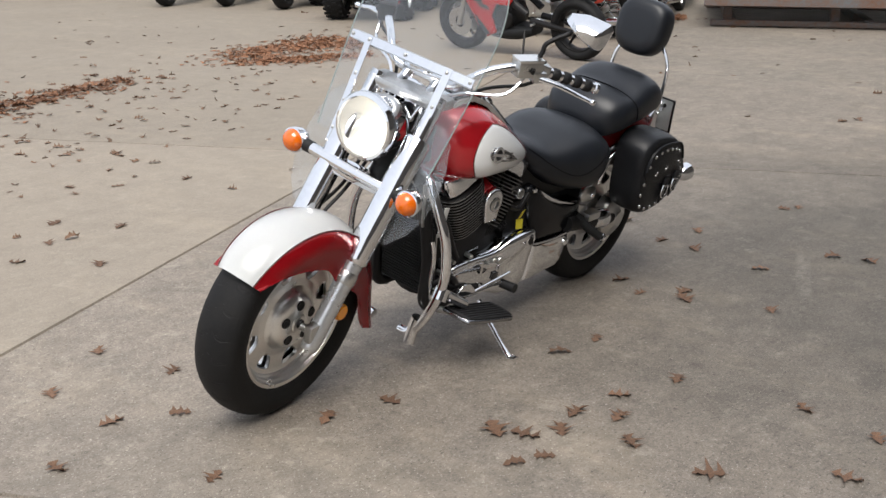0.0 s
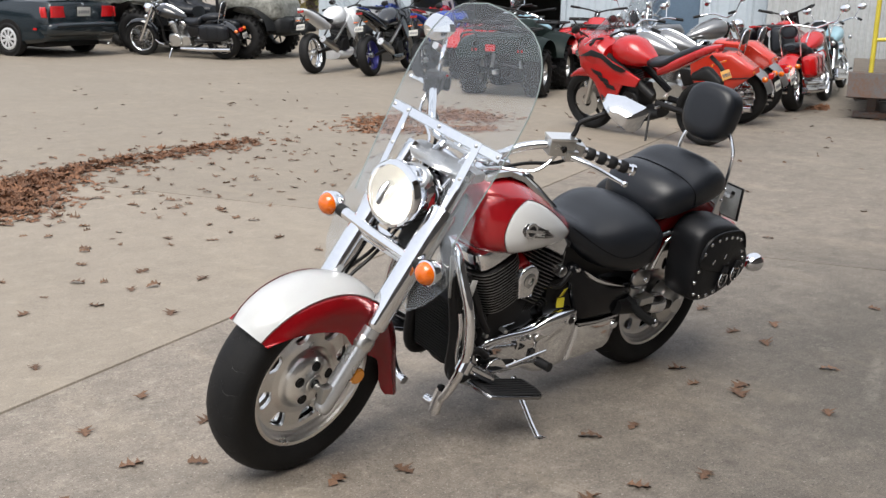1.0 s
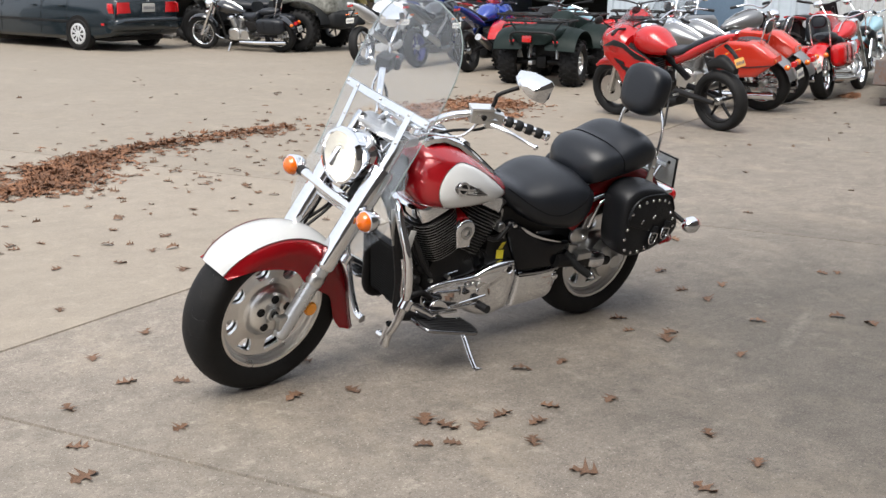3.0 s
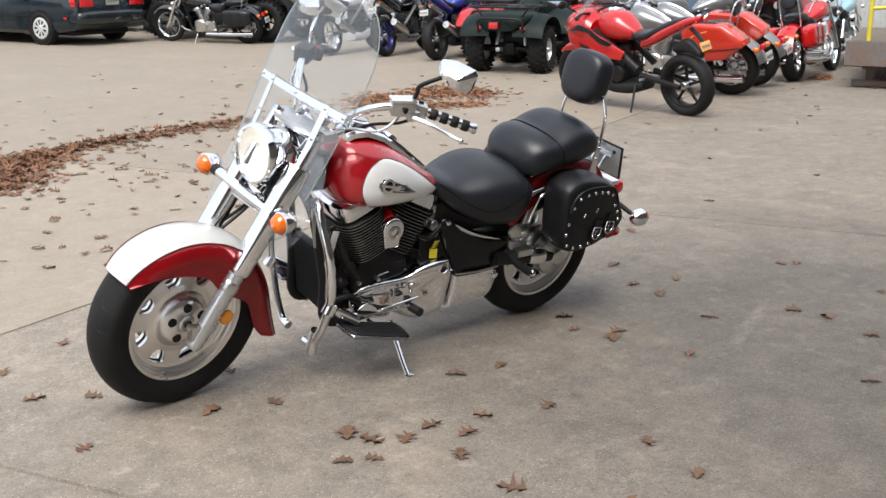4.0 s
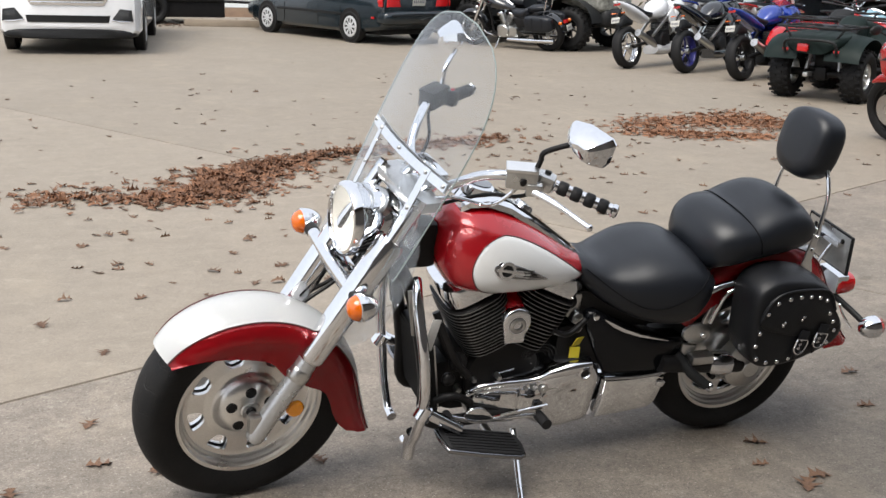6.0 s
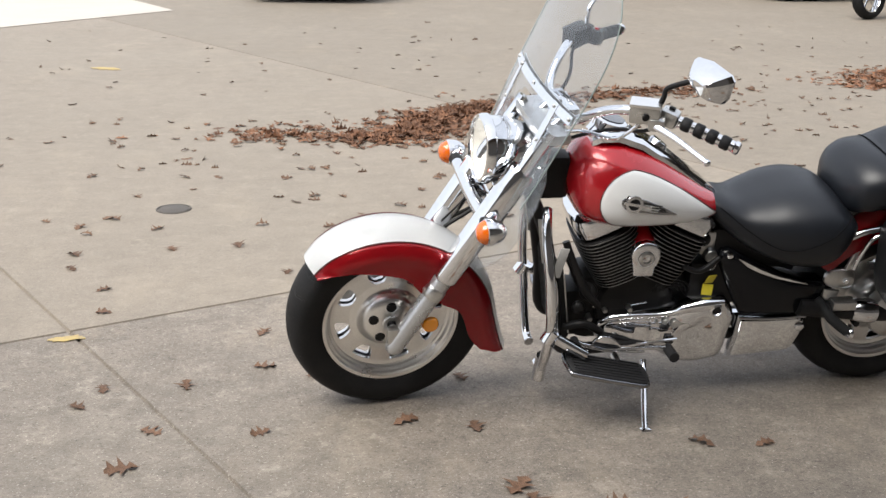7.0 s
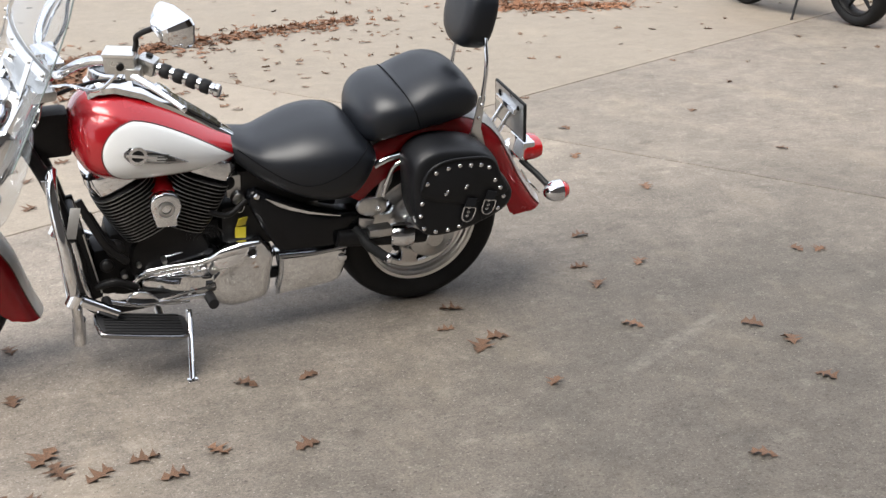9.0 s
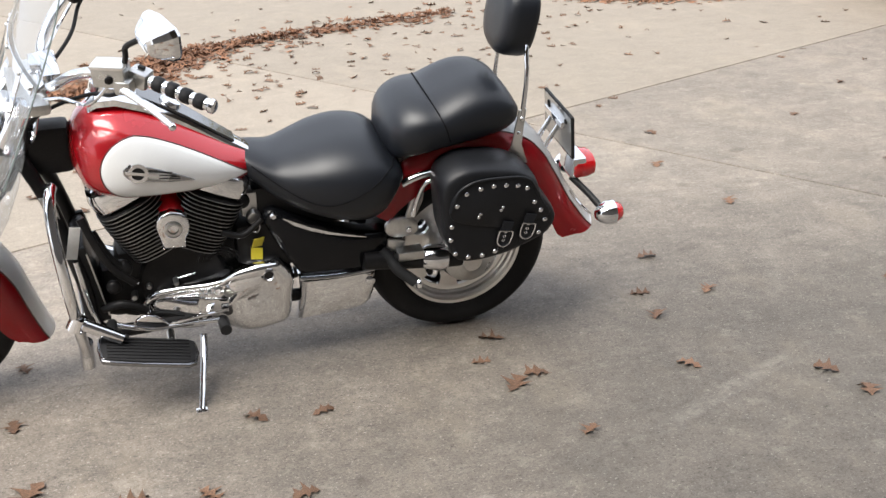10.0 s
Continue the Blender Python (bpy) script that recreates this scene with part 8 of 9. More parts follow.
cruiser(tail_at(9.68, 4.74, -0.30, 0.95, 1.64, 9), "silver cruiser motorcycle with a dark seat and windshield", GREY_PAINT, None, True)
cruiser(tail_at(10.15, 6.75, 0.93, -0.36, 1.64, 6) @ Matrix.Scale(1.08, 4), "silver touring motorcycle with grey hard cases and dark seat", GREY_PAINT, None, False, True, False, GREY_PAINT)
dirt_bike(tail_at(11.75, 5.95, 0.955, 0.23, 1.45, 8), "red dual-sport motorcycle with black saddle packs", BRIGHT_RED, PLASTIC, True)
cruiser(tail_at(10.50, 4.72, 0.95, 0.30, 1.64, 8), "bright red cruiser motorcycle with red side bags", BRIGHT_RED, BRIGHT_RED)
cruiser(tail_at(12.6, 5.55, 0.93, 0.36, 1.64, 8), "pale grey cruiser motorcycle behind the red one", TEAL)
cruiser(tail_at(7.98, 14.12, -0.556, 0.83, 1.52, 10) @ Matrix.Scale(0.94, 4), "matte black custom cruiser motorcycle with exposed engine", GLOSS, LEATHER, False, True, True)
utv(stand(8.95, 14.45, 0.52, -0.86) @ Matrix.Scale(1.08, 4), "camouflage side-by-side utility buggy with black roll cage", CAMO)
utv(stand(7.19, 19.40, -0.55, 0.83), "dark camouflage utility buggy with cargo bed", CAMO)
car_ob = sedan(stand(4.80, 18.57, -0.37, 0.93) @ Matrix.Diagonal((0.95, 0.95, 0.925, 1)))
for ob in car_ob.children_recursive:
    # a short boot behind the rear wheels
    for v in ob.data.vertices if ob.type == "MESH" else ():
        v.co.x = v.co.x if v.co.x < 2.95 else 2.95 + (v.co.x - 2.95) * 0.78
suv(stand(0.38, 14.90, -0.16, -1.0))

# steel loading platform with yellow rails, and the tourer parked on it
RUST = mat("rusted_painted_steel", (0.085, 0.09, 0.095), 0.65, 0.2, (0.11, 0.048, 0.022), 3.2, 30, 0.5)
YELLOWP = mat("yellow_rail_paint", (0.60, 0.50, 0.05), 0.45, 0.0, (0.46, 0.38, 0.04), 8, 80, 0.1)
DECKM = mat("brown_steel_deck", (0.16, 0.13, 0.10), 0.7, 0.2, (0.10, 0.085, 0.07), 3, 40, 0.4)
pm = pose(10.35, 4.03, 0, 0, 0, math.degrees(math.atan2(-0.88, 0.48)))
plat = thing("loading_platform", pm, "rusty grey steel loading platform with yellow hand rails", "platform")
part("deck", box((5.6, 2.6, 0.05), (2.9, 1.35, 0.53), 0.01), DECKM, plat, "brown steel deck")
part("front_beam", loft([[V(x, yy, zz) for yy, zz in ((0.02, 0.55), (-0.04, 0.54), (-0.10, 0.27), (-0.02, 0.25), (0.06, 0.28))] for x in (0.06, 2.0, 4.0, 5.7)]), RUST, plat, "sloped rusty steel face", None, 20)
part("base_frame", join(box((5.5, 0.14, 0.07), (2.9, 0.16, 0.05), 0.01), box((5.5, 0.14, 0.07), (2.9, 2.4, 0.05), 0.01), *[box((0.12, 2.3, 0.10), (x, 1.3, 0.05), 0.01) for x in (0.4, 2.0, 3.6, 5.4)]), RUST, plat, "rusty base frame")
for x in (0.35, 1.6, 2.9, 4.2, 5.4):
    for yy in (0.18, 2.4):
        part("side_post", box((0.10, 0.12, 0.24), (x, yy, 0.19), 0.01), RUST, plat)
for x0, x1 in ((0.30, 1.08),):
    for x in (x0, x1):
        part("rail_post", tube([V(x, 0.04, 0.54), V(x, 0.04, 1.75)], 0.028, 10, 1), YELLOWP, plat, "yellow rail post")
    part("rail", tube([V(x0, 0.04, 0.92), V(x1, 0.04, 0.98)], 0.022, 10, 1), YELLOWP, plat, "yellow rail")
    part("rail", tube([V(x0, 0.04, 1.72), V(x1, 0.04, 1.72)], 0.022, 10, 1), YELLOWP, plat)
cruiser(pm @ pose(2.55, 0.55, 0.555, 0, 0, 180) @ Matrix.Rotation(radians(8), 4, "X"), "silver grey touring cruiser motorcycle on the steel platform", GREY_PAINT, GLOSS, False)

# ---- buildings ----
def ribbed(name, x0, x1, z0, z1, pitch, depth, material, parent, label=""):
    """Standing ribs of sheet metal over a length, facing -y."""
    pts = []
    x = x0
    while x < x1:
        for dx, dy in ((0.0, 0.0), (pitch * 0.55, 0.0), (pitch * 0.66, -depth), (pitch * 0.88, -depth)):
            if x + dx < x1:
                pts.append((x + dx, dy))
        x += pitch
    pts.append((x1, 0.0))
    bm = loft([[V(a, b, z) for a, b in pts] for z in (z0, z1)], caps=False, closed=False)
    return part(name, bm, material, parent, label, None, 10)


METAL_W = mat("pale_blue_grey_sheet_metal", (0.47, 0.53, 0.58), 0.45, 0.1, (0.39, 0.45, 0.50), 1.2, 14, 0.05)
METAL_G = mat("galvanised_sheet_metal", (0.50, 0.52, 0.52), 0.45, 0.2, (0.38, 0.39, 0.39), 1.6, 14, 0.08)
SIDING = mat("white_lap_siding", (0.70, 0.74, 0.74), 0.5, 0.0, (0.62, 0.66, 0.66), 1.0, 18, 0.05)
DOORM = mat("blue_grey_door_paint", (0.10, 0.15, 0.21), 0.4, 0.0, (0.08, 0.12, 0.17), 2, 30, 0.05)
ROOFM = mat("grey_metal_roof", (0.35, 0.36, 0.37), 0.5, 0.3, None, 2, 20)
# interior shade is put into this dark base colour; carport posts share it
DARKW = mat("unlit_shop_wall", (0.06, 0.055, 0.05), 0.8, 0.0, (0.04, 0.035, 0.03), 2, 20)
wm = pose(12.9, 12.3, 0.0, 0, 0, math.degrees(math.atan2(-0.9, 0.42)))
shop = thing("wall_shop", wm, "pale blue sheet metal workshop with an open dark doorway", "building", kind="structure")
# along the wall: x runs to the right as seen from the yard; the front faces -y
for x0, x1, z0 in ((-4.03, -2.02, 0.0), (1.10, 2.58, 0.0), (3.57, 4.7, 0.0)):
    ribbed("wall_panel", x0, x1, 0.0, 4.2, 0.30, 0.022, METAL_W, shop, "ribbed pale blue sheet metal")
    part("wall_core", box((x1 - x0, 0.10, 4.2), ((x0 + x1) / 2, 0.055, 2.1), 0.0), METAL_W, shop)
for x0, x1, zh in ((-2.02, 1.10, 3.0), (2.58, 3.57, 2.15)):
    part("wall_head", box((x1 - x0, 0.10, 4.2 - zh), ((x0 + x1) / 2, 0.055, (4.2 + zh) / 2), 0.0), METAL_W, shop)
for x in (-2.02, 1.10):
    part("door_jamb", box((0.10, 0.16, 3.05), (x, 0.03, 1.52), 0.01), METAL_W, shop, "pale metal door jamb")
part("walk_door", box((0.98, 0.05, 2.14), (3.075, 0.05, 1.07), 0.006), DOORM, shop, "blue-grey walk door")
part("door_frame", join(box((0.05, 0.12, 2.2), (2.57, 0.02, 1.1), 0.006), box((0.05, 0.12, 2.2), (3.58, 0.02, 1.1), 0.006), box((1.06, 0.12, 0.05), (3.075, 0.02, 2.19), 0.006)), METAL_W, shop)
part("door_knob", ball(0.03, (2.70, -0.01, 1.0), (1, 1, 1), 12), ALU, shop)
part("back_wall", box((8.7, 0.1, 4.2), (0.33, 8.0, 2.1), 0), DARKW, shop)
part("side_wall", box((0.1, 8.0, 4.2), (-3.97, 4.06, 2.1), 0), METAL_W, shop)
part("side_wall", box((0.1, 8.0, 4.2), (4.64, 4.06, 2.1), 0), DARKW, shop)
part("roof", loft([[V(x, -0.35, 4.2), V(x, 4.0, 5.1), V(x, 8.2, 4.2), V(x, 8.2, 4.12), V(x, 4.0, 5.0), V(x, -0.35, 4.12)] for x in (-4.3, 5.0)]), ROOFM, shop, "grey metal roof")
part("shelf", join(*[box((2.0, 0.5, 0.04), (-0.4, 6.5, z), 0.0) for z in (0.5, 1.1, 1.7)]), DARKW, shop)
shed = thing("wall_annex", wm @ pose(4.75, -0.5, 0.0, 0, 0, -14), "ribbed galvanised sheet metal annex wall", "building", kind="structure")
ribbed("wall_panel", 0.0, 13.0, 0.0, 4.4, 0.11, 0.02, METAL_G, shed, "narrow ribbed galvanised sheet")
part("wall_core", box((13.0, 0.10, 4.4), (6.5, 0.06, 2.2), 0.0), METAL_G, shed)
part("roof", box((13.4, 6.0, 0.12), (6.5, 2.9, 4.46), 0.02), ROOFM, shed, "grey metal roof")
# white sided house behind the car
hm = pose(-2.9, 25.5, 0.0, 0, 0, math.degrees(math.atan2(-2.6, 15.2)))
house = thing("wall_house", hm, "white lap-sided house with a dark carport", "building", kind="structure")
for k in range(22):
    part("siding_board", loft([[V(x, -0.020, 0.15 + 0.19 * k), V(x, -0.004, 0.15 + 0.19 * k + 0.20), V(x, 0.01, 0.15 + 0.19 * k + 0.20), V(x, 0.0, 0.15 + 0.19 * k)] for x in (0.0, 12.6)]), SIDING, house, "", None, 10)
part("wall_core", box((12.6, 0.12, 4.4), (6.3, 0.07, 2.2), 0), SIDING, house)
part("foundation", box((12.7, 0.2, 0.30), (6.3, 0.06, 0.0), 0.01), mat("grey_block_foundation", (0.30, 0.29, 0.27), 0.8, 0.0, None, 6, 40, 0.3), house)
part("roof", loft([[V(x, -0.5, 4.3), V(x, 4.0, 6.0), V(x, 8.5, 4.3), V(x, 8.5, 4.2), V(x, 4.0, 5.9), V(x, -0.5, 4.2)] for x in (-0.4, 13.0)]), ROOFM, house)
part("corner_board", box((0.12, 0.16, 4.3), (12.6, 0.05, 2.15), 0.01), SIDING, house)
part("carport_post", join(*[box((0.12, 0.12, 2.6), (x, yy, 1.3), 0.01) for x in (12.9, 14.9) for yy in (-0.6, 3.0)]), DARKW, house, "dark carport post")
part("carport_back", box((2.4, 0.08, 2.7), (13.9, 3.2, 1.35), 0), METAL_G, house)
part("carport_roof", box((2.5, 4.4, 0.14), (13.95, 1.2, 2.72), 0.02), ROOFM, house)
SOIL = mat("brown_leaf_mulch", (0.16, 0.10, 0.06), 0.95, 0.0, (0.09, 0.055, 0.035), 4, 50, 0.8)
bed = part("planting_bed", loft([[V(x, -1.5 + 0.1 * math.sin(x * 2), -0.02), V(x, -1.2, 0.10), V(x, -0.5, 0.16), V(x, 0.0, 0.14)] for x in np.linspace(0, 13, 27)], caps=False, closed=False), SOIL, None, "strip of brown leaf mulch along the house", hm, 40, category="planting bed", kind="structure")
# timber edging
TIMBER = mat("grey_weathered_timber", (0.30, 0.25, 0.19), 0.8, 0.0, (0.2, 0.16, 0.12), 3, 60, 0.4)
for x in (3.4, 5.2):
    tb = part("timber_edging", box((1.5, 0.14, 0.14), (0, 0, 0.07), 0.015), TIMBER, None, "weathered grey timber edging on the yard", None, 40, category="timber", group="timber edging")
    tb.matrix_world = pose(x, 19.75 - 0.28 * (x - 3.4), 0, 0, 0, -16)
# flat black trailer
tr = thing("trailer", hm @ pose(4.6, -4.2, 0.0, 0, 0, 4), "low black steel utility trailer with an open frame", "trailer")
part("frame", join(tube([V(0, 0, 0.95), V(2.6, 0, 0.95)], 0.04, 8, 1), tube([V(0, 0, 0.50), V(2.6, 0, 0.50)], 0.05, 8, 1), *[tube([V(x, 0, 0.5), V(x, 0, 0.95)], 0.03, 8, 1) for x in (0.05, 0.65, 1.3, 1.95, 2.55)]), BLACK, tr, "open side frame")
part("bed", box((2.6, 1.5, 0.10), (1.3, 0.8, 0.46), 0.01), BLACK, tr)
part("side_board", box((2.7, 0.05, 0.36), (1.3, 0.06, 0.32), 0.01), BLACK, tr)
part("mesh_panel", join(*[tube([V(a, 0.0, 0.55), V(a + 0.35, 0.0, 0.92)], 0.018, 6, 1) for a in (0.1, 0.75, 1.4, 2.0)]), BLACK, tr)
part("tongue", tube([V(2.6, 0.5, 0.45), V(3.4, 0.6, 0.42), V(3.45, 0.6, 0.1)], 0.03, 8, 1), BLACK, tr)
simple_wheel(tr, (1.2, -0.02, 0.32), 0.32, 0.18, 0.19, 6, BLACK)
# unseen wall and eave, added to close the yard behind the camera
BROWNW = mat("unseen_wall_brown", (0.10, 0.085, 0.072), 0.7, 0.0, (0.075, 0.065, 0.055), 1.5, 20, 0.2)
bw = pose(4.0, -5.6, 0, 0, 0, 14)
# they shade the near ground and darken what the chrome reflects
back = part("wall_back", box((34, 0.3, 5.2), (0, 0, 2.6), 0), BROWNW, None, "unseen brown wall added behind the yard to shade it", bw, category="wall", kind="structure")
part("eave", box((34, 1.6, 0.18), (0, 0.95, 4.9), 0.02), BROWNW, back, "unseen eave added to shade the near ground", bw)

# ---- trees behind the house ----
LEAFM = mat("late_autumn_foliage", (0.10, 0.11, 0.03), 0.7, 0.0, (0.15, 0.10, 0.03), 2, 14, 0.2, vary=0.4)
BARK = mat("grey_brown_bark", (0.13, 0.10, 0.08), 0.9, 0.0, (0.08, 0.06, 0.05), 6, 40, 0.7)


def leaf_cloud(rng, blobs, count, size):
    """Many small bent leaves about some limbs, as one mesh."""
    verts, faces = [], []
    for _ in range(count):
        c, r = blobs[rng.randrange(len(blobs))]
        d = Vector((rng.gauss(0, 1), rng.gauss(0, 1), rng.gauss(0, 1)))
        d = d.normalized() * r * rng.random() ** 0.45
        p = c + d
        a = Vector((rng.gauss(0, 1), rng.gauss(0, 1), rng.gauss(0, 1))).normalized()
        b = a.orthogonal().normalized()
        s = size * rng.uniform(0.6, 1.4)
        i = len(verts)
        verts += [p - a * s, p + b * s * 0.5 - a * 0.1 * s, p + a * s, p - b * s * 0.5 + a * 0.1 * s + a.cross(b) * 0.2 * s]
        faces += [(i, i + 1, i + 2), (i, i + 2, i + 3)]
    return verts, faces


def tree(x, y, h, seed, spread=2.2, low=1.0):
    rng = random.Random(seed)
    t = thing("tree", pose(x, y, rise(x, y)), "leafy broadleaf tree with green and brown autumn foliage", "tree", "trees behind the yard")
    limbs, blobs = [tube([V(0, 0, -0.1), V(0.1, 0, h * 0.4), V(-0.1, 0.1, h * 0.95)], [0.20, 0.14, 0.04], 10, 4)], []
    for k in range(13):
        z = low + (h - low) * k / 13
        a = rng.random() * 6.28
        ln = spread * (1.1 - 0.6 * k / 13) * rng.uniform(0.7, 1.2)
        e = V(math.cos(a) * ln, math.sin(a) * ln, z + ln * 0.35)
        limbs.append(tube([V(0, 0, z), V(e.x * 0.5, e.y * 0.5, z + ln * 0.25), e], [0.06, 0.035, 0.012], 6, 3))
        blobs += [(e, spread * 0.42), (e * 0.65 + V(0, 0, z * 0.35), spread * 0.38)]
    part("trunk", join(*limbs), BARK, t, "trunk and limbs")
    v, f = leaf_cloud(rng, blobs, 5200, 0.10)
    me = bpy.data.meshes.new("crown")
    me.from_pydata(v, [], f)
    me.materials.append(LEAFM)
    cr = new("crown", me)
    cr.parent = t
    return t


for k, (x, y, h) in enumerate(((12.6, 23.8, 7.0), (14.2, 24.5, 8.0), (15.8, 23.0, 7.0), (13.4, 27.5, 8.5), (17.2, 26.0, 8.0), (19.0, 24.0, 8.0))):
    tree(x, y, h, 40 + k, 2.4, 0.7)


# ---- fallen oak leaves ----
LEAF1 = mat("dry_brown_oak_leaf", (0.175, 0.092, 0.050), 0.75, 0.0, (0.055, 0.032, 0.021), 20, 140, 0.4, vary=0.45)
LEAF2 = mat("dark_dry_leaf_litter", (0.25, 0.116, 0.058), 0.8, 0.0, (0.10, 0.05, 0.028), 12, 90, 0.4, vary=0.75)
LEAF3 = mat("old_brown_leaf", (0.15, 0.085, 0.050), 0.8, 0.0, (0.06, 0.037, 0.024), 20, 120, 0.4, vary=0.5)


def oak_leaf(rng, size):
    """A lobed, curled dry leaf as points and faces round a midrib."""
    n = 10
    left_, right_, mid_ = [], [], []
    curl, bend, twist = rng.uniform(0.0, 1.1), rng.uniform(-0.5, 0.7), rng.uniform(-0.5, 0.5)
    for i in range(n):
        t = i / (n - 1)
        w = (0.30 * math.sin(math.pi * (0.10 + 0.83 * t)) + 0.02) * (1.5 if i % 3 == 1 else 0.70 if i % 3 == 2 else 0.28) * rng.uniform(0.75, 1.25)
        z = bend * 0.22 * math.sin(math.pi * t) + 0.03
        lift = curl * w * 0.75
        mid_.append(V(t - 0.5, rng.uniform(-0.02, 0.02), z))
        left_.append(V(t - 0.5 + 0.11 * (i % 3 == 1), -w, z + lift * rng.uniform(0.3, 1.2) + twist * 0.16 * t))
        right_.append(V(t - 0.5 + 0.11 * (i % 3 == 1), w, z + lift * rng.uniform(0.3, 1.2) - twist * 0.16 * t))
    stem = [V(-0.5, -0.012, mid_[0].z), V(-0.5, 0.012, mid_[0].z), V(-0.72, rng.uniform(-0.08, 0.08), mid_[0].z + 0.02)]
    pts = [p * size for p in mid_ + left_ + right_ + stem]
    low = min(p.z for p in pts)
    pts = [V(p.x, p.y, p.z - low + 0.001) for p in pts]
    faces = [(3 * n, 3 * n + 1, 3 * n + 2)]
    for i in range(n - 1):
        faces += [(i, i + 1, n + i + 1, n + i), (i + 1, i, 2 * n + i, 2 * n + i + 1)]
    return pts, faces


rng = random.Random(11)
LEAFMESH = []
for k in range(9):
    p, f = oak_leaf(rng, 1.0)
    me = bpy.data.meshes.new("fallen_leaf")
    me.from_pydata(p, [], f)
    # a thin stem
    me.materials.append(LEAF1)
    me.polygons.foreach_set("use_smooth", [True] * len(me.polygons))
    LEAFMESH.append(me)


def lay_leaf(x, y, size, turn):
    size *= 1.1
    ob = new("fallen_leaf", LEAFMESH[rng.randrange(len(LEAFMESH))])
    ob.matrix_world = Matrix.Translation((x, y, rise(x, y))) @ Matrix.Rotation(turn, 4, "Z") @ Matrix.Diagonal((size, size, size * rng.uniform(0.7, 1.1), 1))
    return tagged(ob, "curled dry brown oak leaf lying on the concrete", "leaf", "fallen leaves")


def strew(spots, size):
    for x, y in spots:
        lay_leaf(x, y, size * rng.uniform(0.85, 1.15), rng.uniform(0, 6.28))


# near the front wheel
strew([(-1.33, 3.17), (-1.23, 2.13), (-1.18, 1.69), (-1.16, 1.49), (-1.08, 2.26), (-0.98, 1.2), (-0.9, 0.08), (-0.84, 0.21), (-0.75, 1.73), (-0.65, -0.12), (-0.57, 0.2), (-0.45, 1.75), (-0.32, -0.17), (-0.32, 0.65), (-0.31, 0.33), (-0.22, 1.34), (-0.21, 3.03), (-0.14, 0.22), (-0.07, 2.53), (-0.03, 0.83)], 0.066)
# before the bike
strew([(-0.01, 2.02), (0.04, 0.5), (0.27, -0.75), (0.3, 1.96), (0.34, -0.21), (0.35, 0.16), (0.36, -0.79), (0.52, 1.67), (0.54, 2.11), (0.59, -0.93), (0.65, -0.7), (0.69, 2.98), (0.71, -0.82), (0.73, 2.38), (0.84, -0.74), (0.91, 2.09), (1, -0.4), (1.07, -1.47), (1.07, -0.82), (1.12, -1.23)], 0.066)
# behind the tail
strew([(1.16, 2.95), (1.19, -0.43), (1.7, 2.62), (1.71, -0.3), (1.79, -0.16), (1.81, 3.47), (1.84, -0.43), (1.86, -0.78), (2.29, -0.54), (2.36, -0.19), (2.36, 4.51), (2.56, 0.28), (2.62, -0.07), (2.65, -0.71), (2.69, -0.85), (3.12, 1.3), (3.16, 0.71), (3.25, -0.22), (3.33, -0.26), (5.8, 0.36)], 0.066)
# across the yard behind the bike
strew([(-0.94, 0.93), (-0.93, -0.52), (2.62, -1.10), (2.16, -1.38), (2.39, -0.01), (3.34, 1.80), (4.21, 1.82), (4.86, 2.33), (4.14, 0.95), (5.35, 1.91), (4.94, 3.09), (3.48, 2.55), (3.33, 2.42), (3.21, 2.97), (4.20, 4.78), (3.73, 4.12), (0.11, 3.64), (1.58, 3.67), (0.38, 2.36)], 0.064)
# large leaves
strew([(0.13, -0.15), (0.4, -0.58), (0.43, -0.67), (0.53, -0.73), (1.76, -0.47), (0.79, -1.49), (0.57, -1.19), (-0.71, -0.35)], 0.085)


def litter(name, label, rows, count, size, seed, material=LEAF2):
    """Loose leaves strewn about a line of (x, y, half width, weight); thick heaps in the middle."""
    r = random.Random(seed)
    verts, faces = [], []
    weights = [w for *_, w in rows]
    for _ in range(count):
        x0, y0, hw, w = r.choices(rows, weights)[0]
        x, y = x0 + r.gauss(0, hw), y0 + r.gauss(0, hw * 0.8)
        heap = max(0.0, 1 - math.hypot(x - x0, y - y0) / (hw * 1.6))
        z = rise(x, y) + (r.random() * 0.045 * heap if w > 0.5 else 0.0)
        p, f = oak_leaf(r, size * r.uniform(0.6, 1.25))
        M = Matrix.Translation((x, y, z)) @ Matrix.Rotation(r.uniform(0, 6.28), 4, "Z") @ Matrix.Rotation(r.gauss(0, 0.75 * heap), 4, "X")
        i = len(verts)
        verts += [M @ q for q in p]
        faces += [tuple(i + a for a in q) for q in f]
    me = bpy.data.meshes.new(name)
    me.from_pydata(verts, [], faces)
    me.materials.append(material)
    return tagged(new(name, me), label, "leaves", "", "stuff")


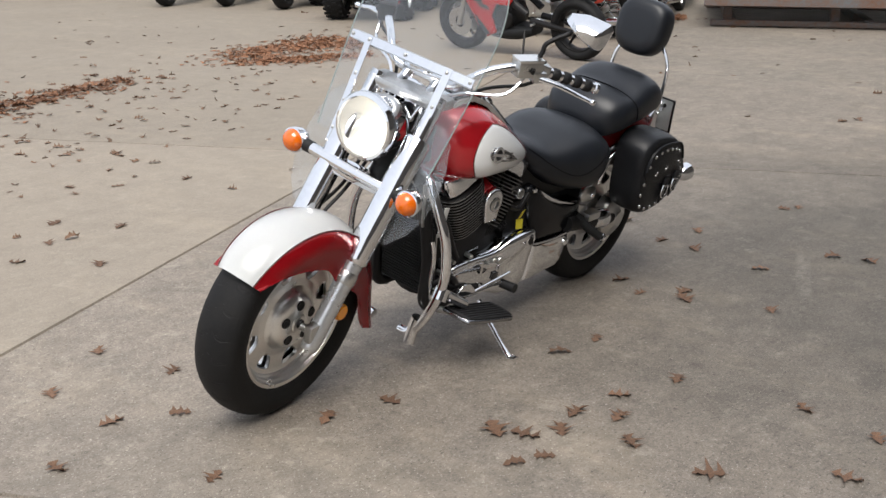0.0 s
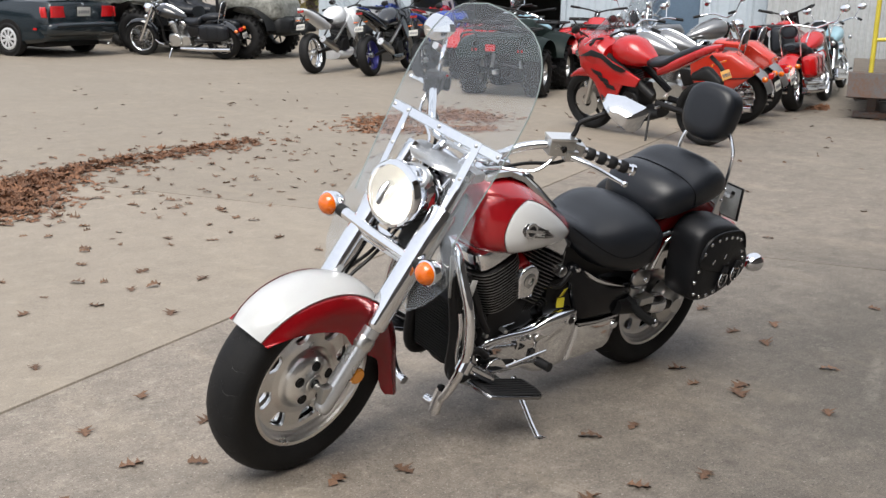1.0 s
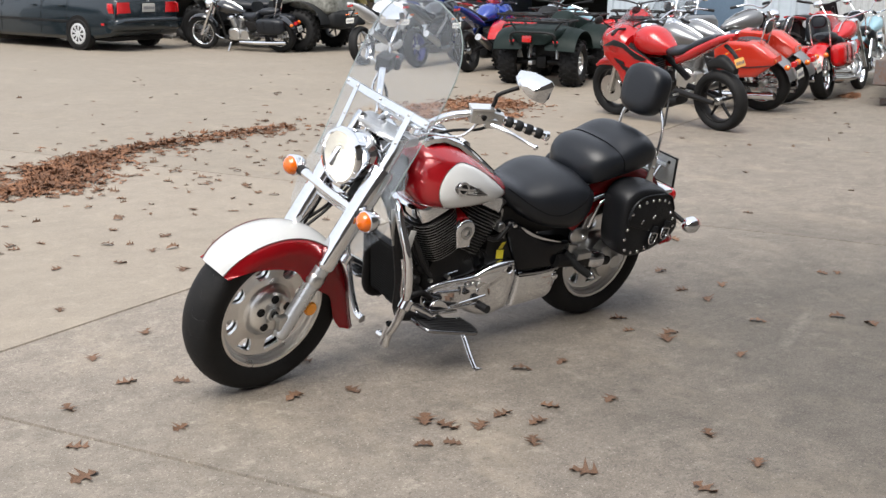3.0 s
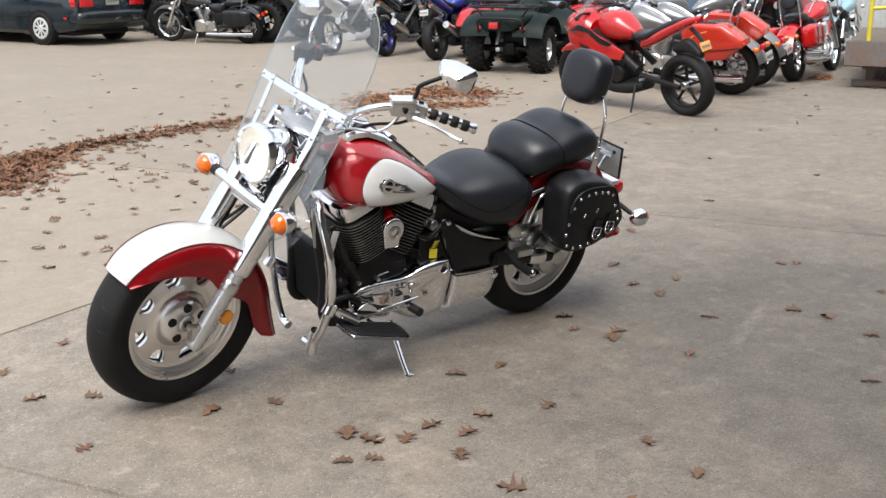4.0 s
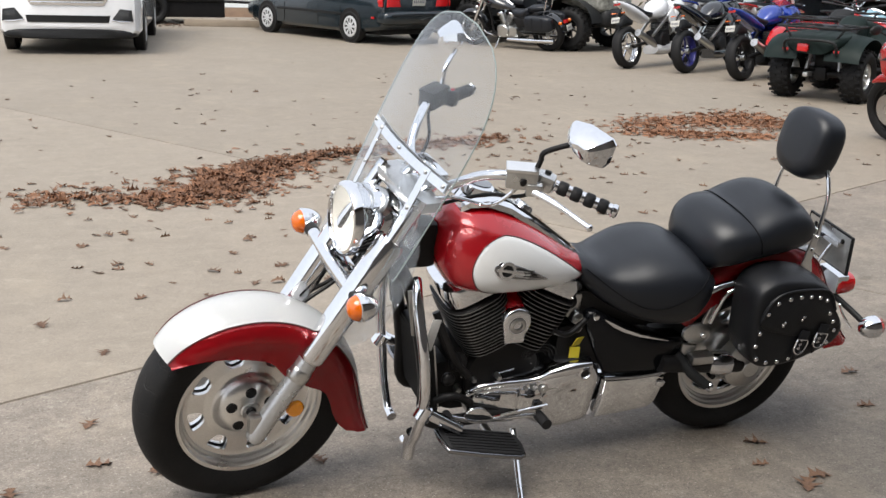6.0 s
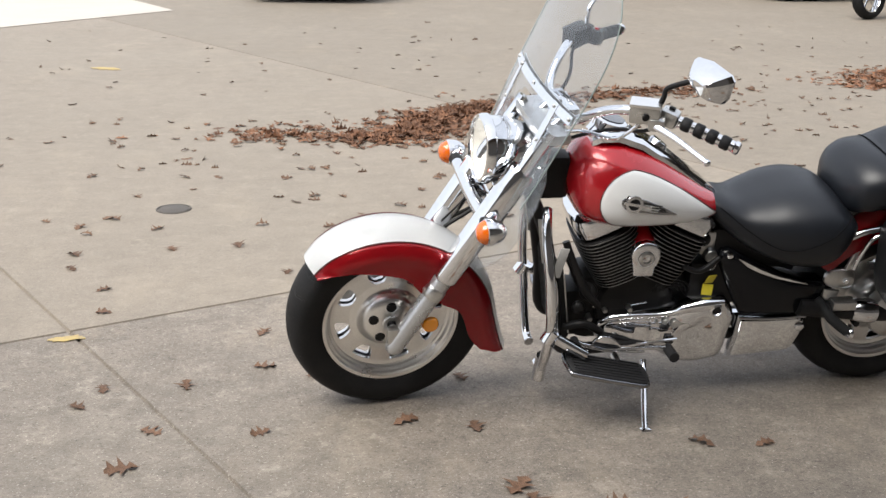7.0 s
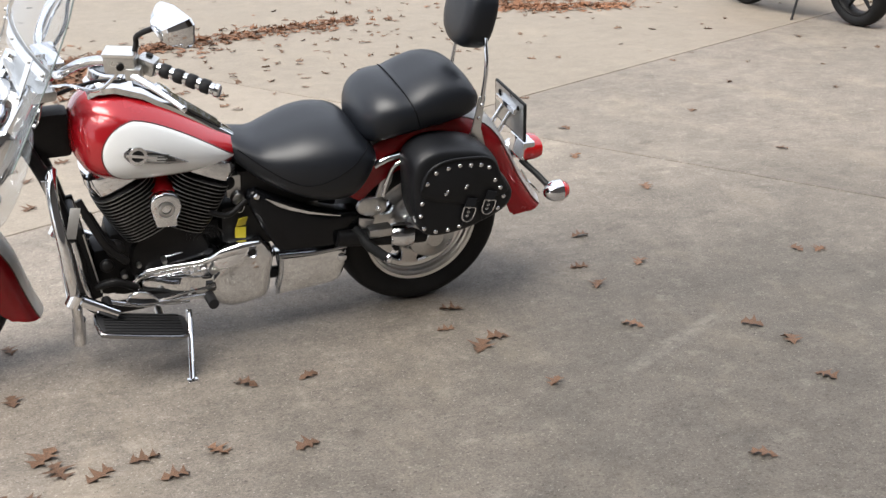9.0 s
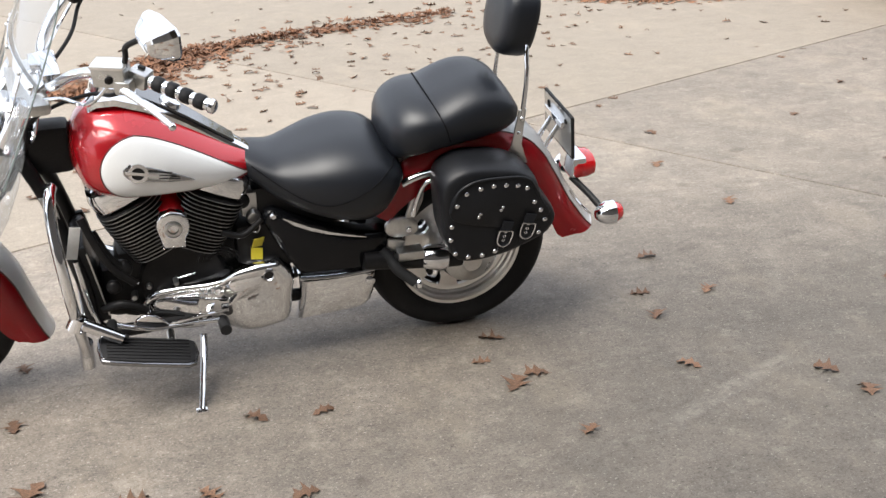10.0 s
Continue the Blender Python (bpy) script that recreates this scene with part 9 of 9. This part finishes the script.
def strung(pts, hw, w, n=60):
    out = []
    for i in range(n):
        t = i / (n - 1) * (len(pts) - 1)
        k = min(int(t), len(pts) - 2)
        a, b = pts[k], pts[k + 1]
        out.append((a[0] + (b[0] - a[0]) * (t - k), a[1] + (b[1] - a[1]) * (t - k), hw, w))
    return out


litter("leaf_drift", "long drift of brown oak leaves on the concrete", strung([(0.55, 4.0), (0.8, 4.5), (1.05, 4.9), (1.4, 5.15), (1.9, 5.4), (2.65, 5.6), (3.5, 5.85)], 0.13, 1.0) + strung([(0.6, 4.05), (0.85, 4.6), (1.1, 4.95)], 0.19, 1.1, 32) + strung([(0.25, 4.05), (0.45, 4.0)], 0.13, 0.6, 14) + strung([(-0.45, 4.3), (0.0, 4.15)], 0.17, 0.4, 22) + strung([(-0.6, 4.3), (0.6, 4.2), (1.1, 5.0), (2.2, 5.6), (3.6, 5.9)], 0.34, 0.35, 40), 1950, 0.072, 3)
litter("leaf_drift", "heap of brown oak leaves on the concrete", strung([(5.0, 6.1), (5.5, 6.45), (6.0, 6.3), (6.6, 6.4), (6.1, 5.8)], 0.25, 1.0) + strung([(6.2, 6.8), (6.8, 6.9)], 0.2, 0.3, 20) + strung([(4.85, 5.85), (5.3, 5.60), (5.9, 5.35)], 0.14, 0.7, 40), 1400, 0.068, 4)
litter("scattered_leaves", "single dry leaves scattered over the yard", strung([(-2.5, 4.8), (0.0, 4.2), (2.0, 4.6), (4.0, 5.6), (6.5, 6.2)], 0.7, 0.3) + strung([(-1.0, 3.2), (1.0, 3.4), (2.6, 4.4), (4.6, 5.2)], 0.9, 0.35), 300, 0.060, 5, LEAF3)
litter("scattered_leaves", "sparse dry leaves and bits across the far yard", strung([(-3.0, 7.0), (2.0, 8.0), (5.0, 8.0), (8.0, 7.0), (9.5, 4.0), (6.0, 1.5)], 2.0, 0.2), 220, 0.06, 6, LEAF3)
litter("scattered_leaves", "brown leaf litter along the timber edging", strung([(1.6, 20.3), (3.0, 20.6), (4.6, 20.8), (6.0, 20.4)], 0.55, 0.4), 900, 0.07, 8, LEAF3)
litter("leaf_heap", "small heap of rusty brown leaves beside a rear tyre", strung([(10.90, 4.66), (11.20, 4.74)], 0.07, 1.0, 10), 150, 0.07, 9)
